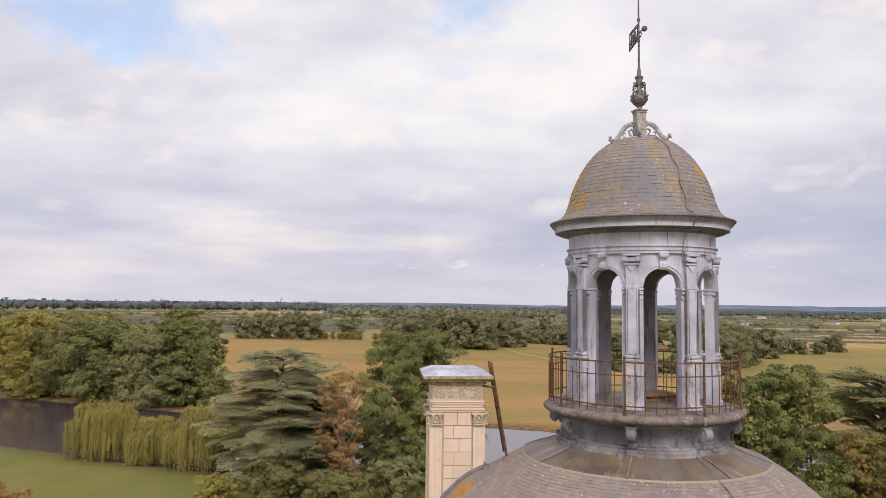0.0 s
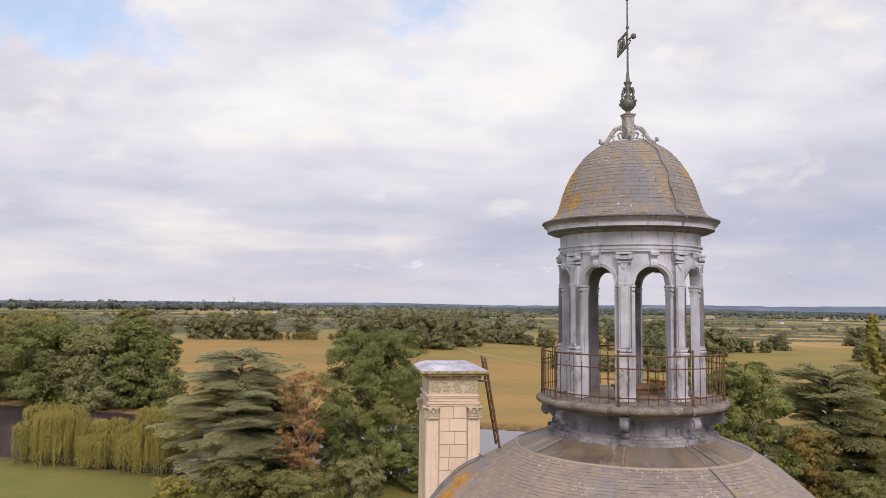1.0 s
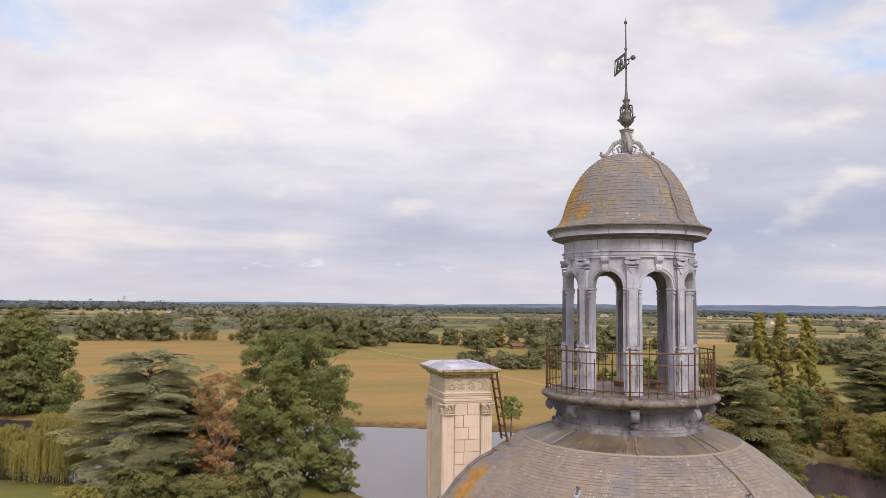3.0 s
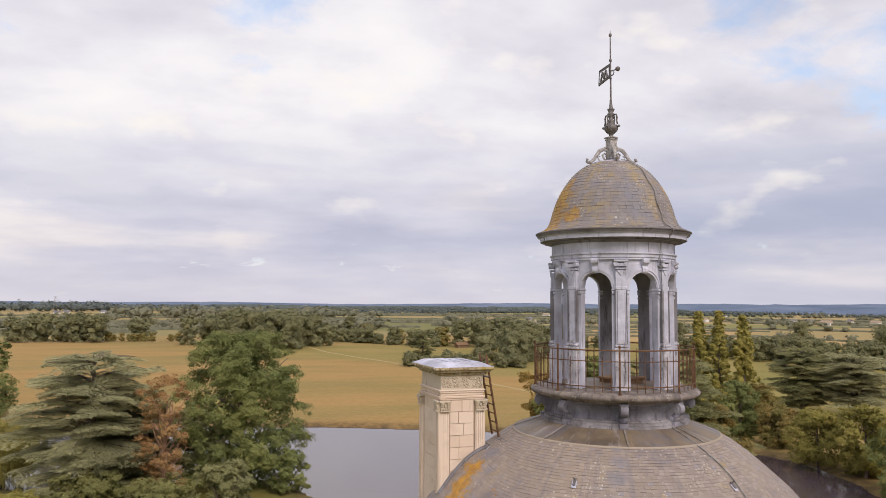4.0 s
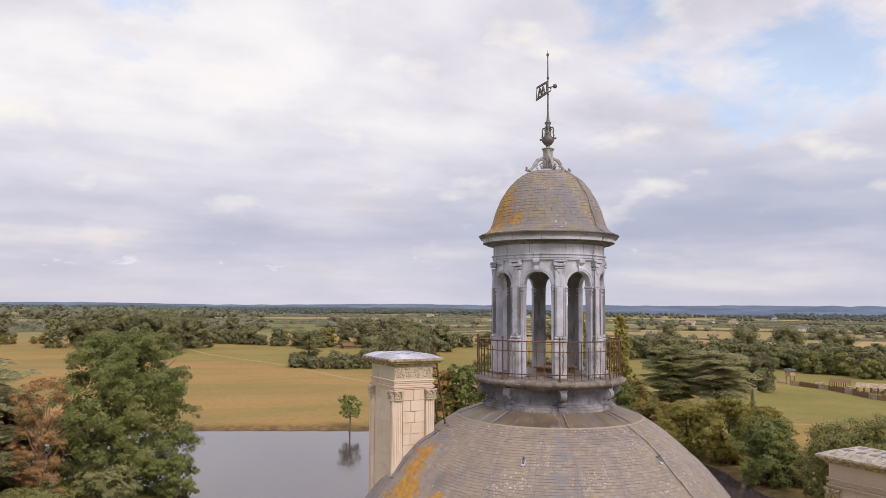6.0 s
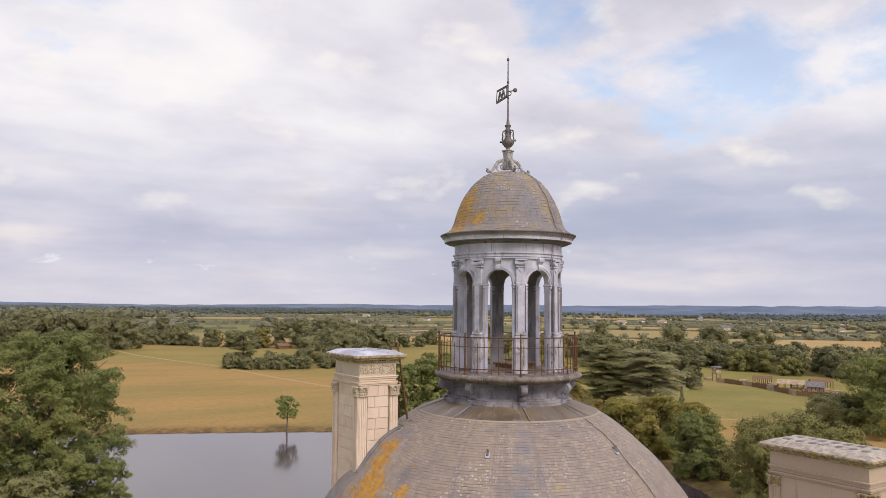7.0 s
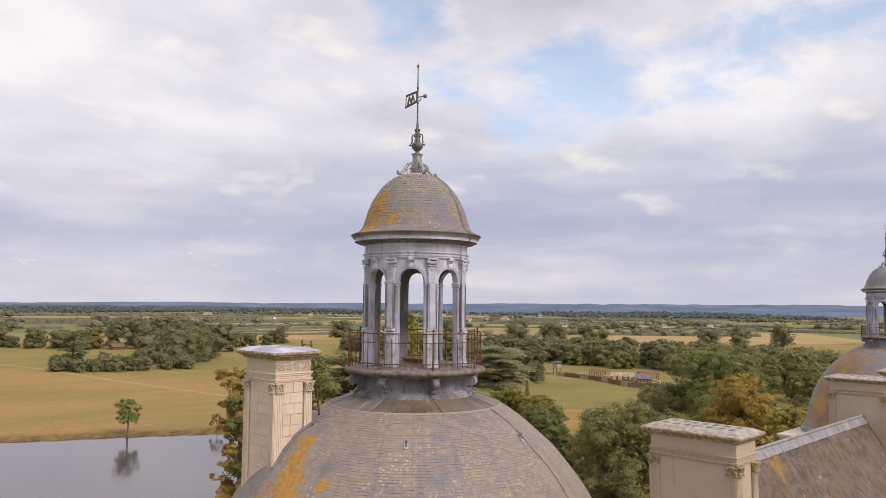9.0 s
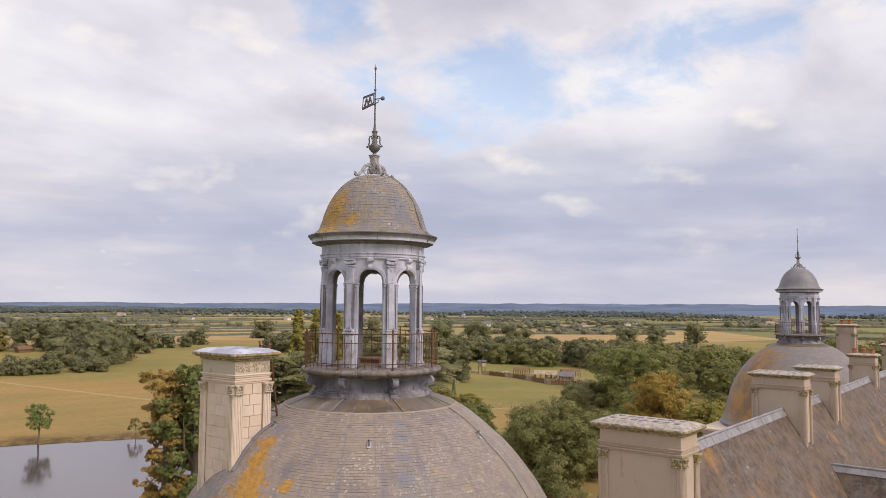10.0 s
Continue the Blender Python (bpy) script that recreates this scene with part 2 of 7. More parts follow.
def slate_material(name, lichen=(), clean=(), pieces=False, cup=False):
    k = Mat(name, 0.62, 0.0, 0.4)
    r = k.obrand() if pieces else k.island()
    base = k.ramp(r, [(0.0, (0.25, 0.202, 0.173)), (0.35, (0.272, 0.222, 0.190)), (0.7, (0.297, 0.243, 0.207)), (0.93, (0.335, 0.278, 0.238)), (1.0, (0.25, 0.23, 0.25))])
    big = k.noise(0.55, 5, 0.6)
    base = k.mix(k.ramp(big, [(0.40, 0.0), (0.62, 0.5)]), base, (0.345, 0.268, 0.20) if not cup else (0.215, 0.19, 0.185))
    if cup:
        base = k.mix(0.38, base, (0.205, 0.20, 0.225))
    smudge = k.noise(1.1, 6, 0.65, k.vec((1, 1, 0.7), True, (6, 2, 4)))
    base = k.mix(k.ramp(smudge, [(0.51, 0.0), (0.66, 0.7)]), base, (0.18, 0.155, 0.165))
    n2 = k.noise(2.2, 6, 0.65)
    base = k.mix(k.ramp(n2, [(0.58, 0.0), (0.72, 0.5)]), base, (0.19, 0.18, 0.19))
    # round pale lichens in colonies
    for sc, edge, off in ((9.0, 0.30, 3.0), (16.0, 0.30, 11.0)):
        vo = k.N.new("ShaderNodeTexVoronoi")
        vo.inputs["Scale"].default_value = sc
        k.L.new(k.vec((1, 1, 1), True, (off, 7, 2)), vo.inputs["Vector"])
        colony = k.noise(0.9, 5, 0.65, k.vec((1, 1, 1), True, (off, off, 2)))
        thr = k.math("SUBTRACT", k.math("MULTIPLY", k.math("SUBTRACT", colony, 0.48), 8.0, True), k.math("MULTIPLY", vo.outputs["Distance"], 1.0 / edge))
        base = k.mix(k.ramp(thr, [(0.0, 0.0), (0.12, 0.62)]), base, (0.56, 0.52, 0.46))
    yel = k.noise(3.0, 6, 0.7, k.vec((1, 1, 1), True, (14, 3, 9)))
    base = k.mix(k.ramp(yel, [(0.47 if cup else 0.60, 0.0), (0.66 if cup else 0.70, 0.6)]), base, (0.38, 0.27, 0.085))
    run = k.noise(1.0, 6, 0.65, radial(k, 16.0, 0.22))      # water runs down the dome
    base = k.mix(k.ramp(run, [(0.52, 0.0), (0.66, 0.5)]), base, (0.19, 0.17, 0.18))
    if lichen:
        m = k.math("ADD", k.math("MULTIPLY", k.spots(lichen), 0.95), k.math("MULTIPLY", k.math("SUBTRACT", k.noise(4.6, 10, 0.82), 0.5), 2.4))
        base = k.mix(k.ramp(m, [(0.42, 0.0), (0.62, 0.85)]), base, k.mix(k.ramp(k.noise(9, 6, 0.7), [(0.4, 0.0), (0.6, 1.0)]), (0.36, 0.17, 0.02), (0.46, 0.28, 0.05) if cup else (0.54, 0.27, 0.012)))
    if clean:
        m = k.math("ADD", k.spots(clean), k.math("MULTIPLY", k.math("SUBTRACT", k.noise(2.0, 5, 0.6), 0.5), 0.8))
        base = k.mix(k.ramp(m, [(0.26, 0.0), (0.7, 0.65)]), base, (0.185, 0.185, 0.225))
    k.color(base)
    g = k.noise(35, 5, 0.6)
    k.bump(g, 0.35, 0.008)
    k.rough(k.ramp(n2, [(0.3, 0.5), (0.7, 0.75)]))
    return k.m


def lead_material(name, base=(0.40, 0.40, 0.435), dark=(0.11, 0.105, 0.12), white=(0.62, 0.60, 0.63), amount=0.5, stain=0.60):
    k = Mat(name, 0.55, 0.0, 0.4)
    drip = k.noise(6.5, 7, 0.72, k.vec((1.0, 1.0, 0.16)))
    blot = k.noise(1.3, 5, 0.6)
    c = k.mix(k.ramp(blot, [(0.38, 0.0), (0.62, 0.8)]), base, white)
    c = k.mix(k.ramp(drip, [(0.55, 0.0), (0.66, amount)]), c, dark)
    fine = k.noise(22, 5, 0.65)
    c = k.mix(k.ramp(fine, [(0.60, 0.0), (0.75, 0.35)]), c, (0.25, 0.23, 0.22))
    warm = k.noise(2.1, 5, 0.65, k.vec((1, 1, 0.5), True, (5, 1, 3)))
    c = k.mix(k.ramp(warm, [(0.60, 0.0), (0.75, 0.35)]), c, (0.34, 0.27, 0.17))
    grime = k.noise(8, 8, 0.75, k.vec((1, 1, 0.6), True, (8, 2, 6)))
    c = k.mix(k.ramp(grime, [(stain, 0.0), (stain + 0.07, 0.75 * amount)]), c, dark)
    pale = k.noise(10, 7, 0.75, k.vec((1, 1, 0.5), True, (1, 6, 2)))
    c = k.mix(k.ramp(pale, [(0.62, 0.0), (0.68, 0.6)]), c, white)
    k.color(c)
    k.bump(k.math("ADD", fine, grime), 0.35, 0.012)
    k.rough(k.ramp(drip, [(0.3, 0.42), (0.7, 0.68)]))
    return k.m


def stone_material(name, base=(0.67, 0.52, 0.415), pale=(0.74, 0.62, 0.52), dirt=0.5, pieces=False):
    k = Mat(name, 0.85, 0.0, 0.2)
    r = k.obrand() if pieces else k.island()
    c = k.mix(r, base, pale)
    n = k.noise(2.4, 6, 0.62)
    c = k.mix(k.ramp(n, [(0.5, 0.0), (0.75, 0.45)]), c, (0.44, 0.35, 0.24))
    streak = k.noise(4.0, 6, 0.7, k.vec((1, 1, 0.25), True, (3, 8, 1)))
    c = k.mix(k.ramp(streak, [(0.60, 0.0), (0.74, dirt)]), c, (0.20, 0.165, 0.125))
    g = k.noise(40, 5, 0.65)
    k.color(k.mix(k.ramp(g, [(0.6, 0.0), (0.8, 0.25)]), c, (0.30, 0.24, 0.17)))
    k.bump(g, 0.4, 0.008)
    return k.m


def lichen_stone(name):
    k = Mat(name, 0.9, 0.0, 0.2)
    n = k.noise(9, 7, 0.7)
    c = k.ramp(n, [(0.36, (0.16, 0.12, 0.075)), (0.47, (0.32, 0.25, 0.14)), (0.56, (0.43, 0.36, 0.24)), (0.68, (0.58, 0.53, 0.44))])
    y = k.noise(5, 6, 0.7, k.vec((1, 1, 1), True, (2, 2, 7)))
    c = k.mix(k.ramp(y, [(0.56, 0.0), (0.66, 0.7)]), c, (0.38, 0.28, 0.04))
    k.color(c)
    k.bump(n, 0.5, 0.015)
    return k.m


def leaf_material(name, dark, mid, light, accent=None, acc=0.0):
    k = Mat(name, 0.8, 0.0, 0.12)
    half = [tuple((a + b) / 2 for a, b in zip(mid, q)) for q in (dark, light)]
    c = k.ramp(k.island(), [(0.0, half[0]), (0.5, mid), (1.0, half[1])])
    speck = k.noise(2.2, 5, 0.75)
    c = k.mix(k.ramp(speck, [(0.38, 0.28), (0.5, 0.0)]), c, dark)
    c = k.mix(k.ramp(speck, [(0.52, 0.0), (0.64, 0.32)]), c, light)
    n = k.noise(0.16, 3, 0.5)
    c = k.mix(k.ramp(n, [(0.40, 0.0), (0.65, 0.5)]), c, light)
    if accent:
        a = k.noise(0.35, 4, 0.6, k.vec((1, 1, 1), True, (9, 4, 2)))
        c = k.mix(k.ramp(a, [(0.52 - acc * 0.2, 0.0), (0.66 - acc * 0.1, acc)]), c, accent)
    k.color(c)
    tr = k.N.new("ShaderNodeBsdfTranslucent")
    k.L.new(c, tr.inputs[0])
    mx = k.N.new("ShaderNodeMixShader")
    mx.inputs[0].default_value = 0.27
    k.L.new(k.b.outputs[0], mx.inputs[1])
    k.L.new(tr.outputs[0], mx.inputs[2])
    out = k.N["Material Output"]
    k.L.new(mx.outputs[0], out.inputs[0])
    return k.m


def bark_material(name, a=(0.13, 0.10, 0.075), b=(0.22, 0.18, 0.14)):
    k = Mat(name, 0.9, 0.0, 0.2)
    n = k.noise(3.0, 6, 0.65, k.vec((4, 4, 0.8)))
    k.color(k.ramp(n, [(0.35, a), (0.65, b)]))
    k.bump(n, 0.6, 0.05)
    return k.m


SLATE_LICHEN = [(-0.70, 15.0, 20.85, 0.45), (-1.0, 14.82, 20.5, 0.62), (-1.28, 14.65, 20.12, 0.80), (-1.55, 14.6, 19.7, 1.1), (-1.85, 14.9, 19.2, 1.35), (-1.9, 14.2, 19.0, 1.1), (-0.45, 14.1, 20.4, 0.32), (-0.8, 13.9, 20.0, 0.4)]
SLATE_CLEAN = [(1.88, 13.4, 21.45, 0.29), (1.75, 13.1, 21.2, 0.36), (1.58, 12.8, 20.99, 0.40), (1.33, 12.43, 20.59, 0.42), (1.11, 12.08, 20.21, 0.42), (0.95, 11.8, 19.8, 0.40), (0.8, 11.55, 19.4, 0.40), (-0.25, 15.1, 21.15, 0.36), (-0.5, 14.6, 20.95, 0.24), (-1.75, 15.75, 19.85, 0.44), (-1.9, 16.2, 19.5, 0.48)]
CUPOLA_LICHEN = [(1.53, 15.38, 26.81, 0.62), (1.39, 15.43, 26.42, 0.8), (1.25, 15.48, 26.12, 0.85), (1.6, 14.9, 26.3, 0.5), (1.67, 15.35, 27.04, 0.4), (1.35, 15.9, 26.5, 0.8), (3.75, 14.75, 26.95, 0.36), (1.6, 15.9, 26.9, 0.6)]
CUPOLA_CLEAN = [(2.6, 14.25, 26.85, 0.55), (2.75, 14.15, 26.35, 0.50), (2.0, 14.5, 27.0, 0.35)]
M = {
    "slate": slate_material("weathered_slate", SLATE_LICHEN, SLATE_CLEAN),
    "slate_piece": slate_material("weathered_slate_piece", SLATE_LICHEN, SLATE_CLEAN, True),
    "cupola_slate": slate_material("cupola_slate", CUPOLA_LICHEN, CUPOLA_CLEAN, False, True),
    "cupola_piece": slate_material("cupola_slate_piece", CUPOLA_LICHEN, CUPOLA_CLEAN, True, True),
    "lead": lead_material("lead_sheet", (0.365, 0.362, 0.435), (0.10, 0.092, 0.100), (0.66, 0.662, 0.785), 0.55, 0.63),
    "lead_peel": lead_material("peeling_lead_sheet", (0.33, 0.315, 0.35), (0.065, 0.056, 0.056), (0.68, 0.66, 0.73), 1.0, 0.54),
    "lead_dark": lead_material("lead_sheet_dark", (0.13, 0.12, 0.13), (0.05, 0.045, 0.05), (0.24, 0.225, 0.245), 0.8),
    # stained lead whose base is also darkened for the shade under the rim
    "neck_lead": lead_material("shaded_neck_lead_sheet", (0.15, 0.14, 0.168), (0.05, 0.044, 0.05), (0.40, 0.385, 0.44), 0.7, 0.64),
    "lead_roof": apron_material("lead_apron"),
    "rim": rim_material("lichen_spotted_rim"),
    # darker copy of the lead: the lantern's inner shade put into colour
    "lead_inner_shade": lead_material("shaded_inner_lead_sheet", (0.205, 0.195, 0.215), (0.06, 0.055, 0.06), (0.34, 0.33, 0.36), 0.7),
    "stone": stone_material("ashlar", dirt=0.35),
    "stone_piece": stone_material("ashlar_block", (0.67, 0.525, 0.42), (0.74, 0.605, 0.50), pieces=True, dirt=0.6),
    "stone_carved": stone_material("carved_stone", (0.44, 0.36, 0.27), (0.56, 0.48, 0.38), 0.7),
    "stone_lichen": lichen_stone("lichen_covered_stone"),
}
k = Mat("grey_carved_stone", 0.8, 0.0, 0.3)
k.color(k.ramp(k.noise(12, 6, 0.7), [(0.36, (0.20, 0.18, 0.17)), (0.5, (0.36, 0.335, 0.325)), (0.64, (0.50, 0.475, 0.46))]))
k.bump(k.noise(30, 4, 0.6), 0.3, 0.008)
M["finial"] = k.m
M["seam_lead"] = lead_material("seam_lead_sheet", (0.21, 0.175, 0.145), (0.09, 0.075, 0.065), (0.36, 0.33, 0.315), 0.9)
M["foot_lead"] = lead_material("foot_lead_sheet", (0.15, 0.135, 0.14), (0.05, 0.043, 0.043), (0.42, 0.40, 0.425), 1.0, 0.55)
M["ridge_lead"] = lead_material("ridge_lead_sheet", (0.25, 0.235, 0.25), (0.10, 0.09, 0.095), (0.36, 0.34, 0.355), 0.8)
M["mortar"] = stone_material("dirty_mortar", (0.30, 0.245, 0.19), (0.42, 0.35, 0.28), 0.85)
M["stone_stained"] = stone_material("stained_ashlar", (0.47, 0.365, 0.285), (0.54, 0.435, 0.35), 0.6)
M["cupola_lead"] = lead_material("cupola_lead_sheet", (0.20, 0.195, 0.205), (0.12, 0.115, 0.12), (0.27, 0.26, 0.265), 0.3)
k = Mat("far_dome_slate", 0.6, 0.0, 0.4)
c = k.ramp(k.island(), [(0.0, (0.215, 0.195, 0.195)), (0.5, (0.235, 0.212, 0.210)), (1.0, (0.26, 0.235, 0.228))])
c = k.mix(k.ramp(k.noise(0.5, 6, 0.65), [(0.42, 0.0), (0.62, 0.6)]), c, (0.255, 0.205, 0.170))
m = k.math("ADD", k.math("MULTIPLY", k.spots([(48.9, 24.7, 20.0, 2.2), (48.3, 24.6, 19.2, 2.9), (47.5, 25.2, 18.0, 3.6), (47.0, 25.6, 16.8, 3.6), (46.6, 25.0, 16.0, 3.4)]), 0.95), k.math("MULTIPLY", k.math("SUBTRACT", k.noise(1.6, 10, 0.75), 0.5), 1.8))
c = k.mix(k.ramp(m, [(0.22, 0.0), (0.62, 0.9)]), c, k.mix(k.ramp(k.noise(0.9, 6, 0.7), [(0.42, 0.0), (0.6, 1.0)]), (0.250, 0.150, 0.080), (0.44, 0.225, 0.050)))
k.color(c)
k.bump(k.noise(35, 5, 0.6), 0.3, 0.008)
M["slate_far"] = k.m
k = Mat("rusted_iron", 0.8, 0.1, 0.3)
k.color(k.ramp(k.noise(9, 6, 0.65), [(0.35, (0.085, 0.045, 0.027)), (0.55, (0.165, 0.085, 0.045)), (0.7, (0.25, 0.145, 0.085))]))
M["rust"] = k.m
k = Mat("dark_wrought_iron", 0.6, 0.3, 0.4)
k.color(k.ramp(k.noise(14, 5, 0.6), [(0.35, (0.11, 0.10, 0.10)), (0.65, (0.22, 0.20, 0.195))]))
M["iron"] = k.m
k = Mat("terracotta", 0.8, 0.0, 0.3)
k.color(k.ramp(k.noise(6, 5, 0.6), [(0.35, (0.38, 0.13, 0.06)), (0.65, (0.52, 0.22, 0.11))]))
M["terracotta"] = k.m
k = Mat("old_timber", 0.9, 0.0, 0.2)
k.color(k.ramp(k.noise(3, 6, 0.6, k.vec((6, 6, 0.6))), [(0.35, (0.14, 0.08, 0.045)), (0.65, (0.27, 0.17, 0.10))]))
M["timber"] = k.m
k = Mat("pale_timber", 0.9, 0.0, 0.2)
k.color(k.ramp(k.noise(1.2, 5, 0.6), [(0.35, (0.30, 0.21, 0.14)), (0.65, (0.50, 0.40, 0.30))]))
M["pale_timber"] = k.m
k = Mat("grey_metal_cable", 0.6, 0.2, 0.4)
k.color(k.ramp(k.noise(8, 4, 0.6), [(0.35, (0.16, 0.15, 0.15)), (0.65, (0.33, 0.31, 0.30))]))
M["cable"] = k.m

# ---- building blocks ----


def part(name, bm, material, parent=None, label="", smooth=False):
    me = bpy.data.meshes.new(name)
    if isinstance(bm, tuple):
        me.from_pydata(bm[0], [], bm[1])
    else:
        bmesh.ops.recalc_face_normals(bm, faces=bm.faces)
        bm.to_mesh(me)
        bm.free()
    if smooth:
        me.shade_smooth()
    me.materials.append(material)
    ob = new(name, me)
    ob.parent = parent
    return tagged(ob, label)


def thing(name, m, label, category, group="", kind=""):
    ob = new(name)
    ob.empty_display_size = 0.2
    ob.matrix_world = m
    return tagged(ob, label, category, group, kind)


def box(bm, c, s, m=None, bevel=0.0):
    mat = Matrix.Translation(c) @ Matrix.Diagonal((*s, 1))
    if m is not None:
        mat = m @ mat
    v = bmesh.ops.create_cube(bm, size=1.0, matrix=mat)["verts"]
    if bevel:
        e = list({ed for vv in v for ed in vv.link_edges})
        bmesh.ops.bevel(bm, geom=e, offset=bevel, segments=1, affect="EDGES", profile=0.5)
    return bm


def revolve(bm, prof, n=64, a0=0.0, a1=2 * math.pi):
    """A surface of revolution round z from (radius, height) pairs."""
    full = abs(a1 - a0 - 2 * math.pi) < 1e-6
    cols = n if full else n + 1
    rings = [[bm.verts.new((r * math.cos(a0 + (a1 - a0) * i / n), r * math.sin(a0 + (a1 - a0) * i / n), z)) for i in range(cols)] for r, z in prof]
    for p, q in zip(rings, rings[1:]):
        for i in range(n):
            j = (i + 1) % cols
            bm.faces.new((p[i], p[j], q[j], q[i]))
    return rings


def tube(bm, pts, radii, n=6, cap=True):
    pts = [Vector(p) for p in pts]
    if not isinstance(radii, (list, tuple)):
        radii = [radii] * len(pts)
    rings = []
    for i, p in enumerate(pts):
        d = (pts[min(i + 1, len(pts) - 1)] - pts[max(i - 1, 0)]).normalized()
        ref = Vector((0, 0, 1)) if abs(d.z) < 0.9 else Vector((1, 0, 0))
        u = d.cross(ref).normalized()
        w = d.cross(u)
        rings.append([bm.verts.new(p + (u * math.cos(2 * math.pi * k / n) + w * math.sin(2 * math.pi * k / n)) * radii[i]) for k in range(n)])
    for p, q in zip(rings, rings[1:]):
        for k in range(n):
            bm.faces.new((p[k], p[(k + 1) % n], q[(k + 1) % n], q[k]))
    if cap:
        bm.faces.new(rings[0][::-1])
        bm.faces.new(rings[-1])
    return bm


def cyl(bm, a, b, r, n=10):
    return tube(bm, [a, b], r, n)


def ball(bm, c, r, sub=2, squash=1.0):
    bmesh.ops.create_icosphere(bm, subdivisions=sub, radius=r, matrix=Matrix.Translation(c) @ Matrix.Diagonal((1, 1, squash, 1)))
    return bm


def prism(bm, poly, y0, y1, m=None):
    """A polygon in x, z pushed along y."""
    m = m or Matrix()
    a = [bm.verts.new(m @ Vector((x, y0, z))) for x, z in poly]
    b = [bm.verts.new(m @ Vector((x, y1, z))) for x, z in poly]
    bm.faces.new(a)
    bm.faces.new(b[::-1])
    n = len(poly)
    for i in range(n):
        j = (i + 1) % n
        bm.faces.new((a[i], b[i], b[j], a[j]))
    return bm


def turn(deg):
    return Matrix.Rotation(radians(deg), 4, "Z")


def smooth_profile(pts, step):
    """Points every step metres along a Catmull-Rom curve through (r, z) pairs, with the distance along it."""
    dense = []
    P = [pts[0]] + list(pts) + [pts[-1]]
    for i in range(1, len(P) - 2):
        for k in range(12):
            t = k / 12
            q = []
            for c in (0, 1):
                p0, p1, p2, p3 = (P[i + o][c] for o in (-1, 0, 1, 2))
                q.append(0.5 * (2 * p1 + (p2 - p0) * t + (2 * p0 - 5 * p1 + 4 * p2 - p3) * t * t + (3 * p1 - p0 - 3 * p2 + p3) * t ** 3))
            dense.append(q)
    dense.append(list(pts[-1]))
    out, acc = [tuple(dense[0])], 0.0
    for (r0, z0), (r1, z1) in zip(dense, dense[1:]):
        seg = math.hypot(r1 - r0, z1 - z0)
        while acc + seg >= step and seg > 1e-9:
            f = (step - acc) / seg
            r0, z0 = r0 + (r1 - r0) * f, z0 + (z1 - z0) * f
            out.append((r0, z0))
            seg = math.hypot(r1 - r0, z1 - z0)
            acc = 0.0
        acc += seg
    return out


def swell(v):
    """The dome rises in a low saddle against the chimney that stands in it."""
    x, y, z = v
    r, a = math.hypot(x, y), math.degrees(math.atan2(y, x)) % 360
    f = min(1.0, max(0.0, (r - 2.5) / 1.1))
    return (x, y, z + 0.34 * f * f * (3 - 2 * f) * math.exp(-((a - 180) / 17) ** 2))


def slate_courses(prof, step, width, rng, thick=0.0025, lift=0.0025, warp=None):
    """One slate after another, course by course up a dome. Gives (vertices, faces, middle) of each slate."""
    pts = smooth_profile(prof, step)          # from the top down
    out = []
    for (r0, z0), (r1, z1) in zip(pts, pts[1:]):
        n = max(8, round(2 * math.pi * r1 / width))
        off = rng.random() * 2 * math.pi
        dr, dzv = r1 - r0, z1 - z0
        ln = math.hypot(dr, dzv)
        nr, nz = -dzv / ln, dr / ln             # outward normal in the section
        for i in range(n):
            w = 2 * math.pi / n
            a0 = off + i * w + rng.uniform(-0.04, 0.04) * w + 0.006 * w
            a1 = off + (i + 1) * w + rng.uniform(-0.04, 0.04) * w - 0.006 * w
            drop = rng.uniform(-0.10, 0.13) * step
            up = 0.002
            lo = lift + rng.uniform(-0.002, 0.004)
            lr, lz = r1 + dr / ln * drop, z1 + dzv / ln * drop
            vs = []
            for a in (a0, a1):
                c, s = math.cos(a), math.sin(a)
                for (r, z, h) in ((r0, z0, up), (lr, lz, lo + thick), (lr, lz, lo - 0.004)):
                    vs.append(((r + nr * h) * c, (r + nr * h) * s, z + nz * h))
            if warp:
                vs = [warp(v) for v in vs]
            fs = [(0, 1, 4, 3), (1, 2, 5, 4), (0, 2, 1), (3, 4, 5)]
            am = (a0 + a1) / 2
            out.append((vs, fs, ((r0 + lr) / 2 * math.cos(am), (r0 + lr) / 2 * math.sin(am), vs[1][2])))
    return out


def lay_slates(parent, slates, near, joined_mat, piece_mat, name="slate"):
    """The slates that near() picks become pieces of their own (at most 300), the rest one joined mesh."""
    picked = sorted(range(len(slates)), key=lambda i: near(slates[i][2]))[:300] if near else []
    chosen = set(picked)
    V, F = [], []
    for i, (vs, fs, c) in enumerate(slates):
        if i in chosen:
            me = bpy.data.meshes.new(name)
            me.from_pydata([(x - c[0], y - c[1], z - c[2]) for x, y, z in vs], [], fs)
            me.materials.append(piece_mat)
            ob = new(name, me)
            ob.parent = parent
            ob.location = c
        else:
            o = len(V)
            V += vs
            F += [tuple(o + k for k in f) for f in fs]
    if V:
        tagged(part("slate_rest", (V, F), joined_mat, parent), kind="stuff")


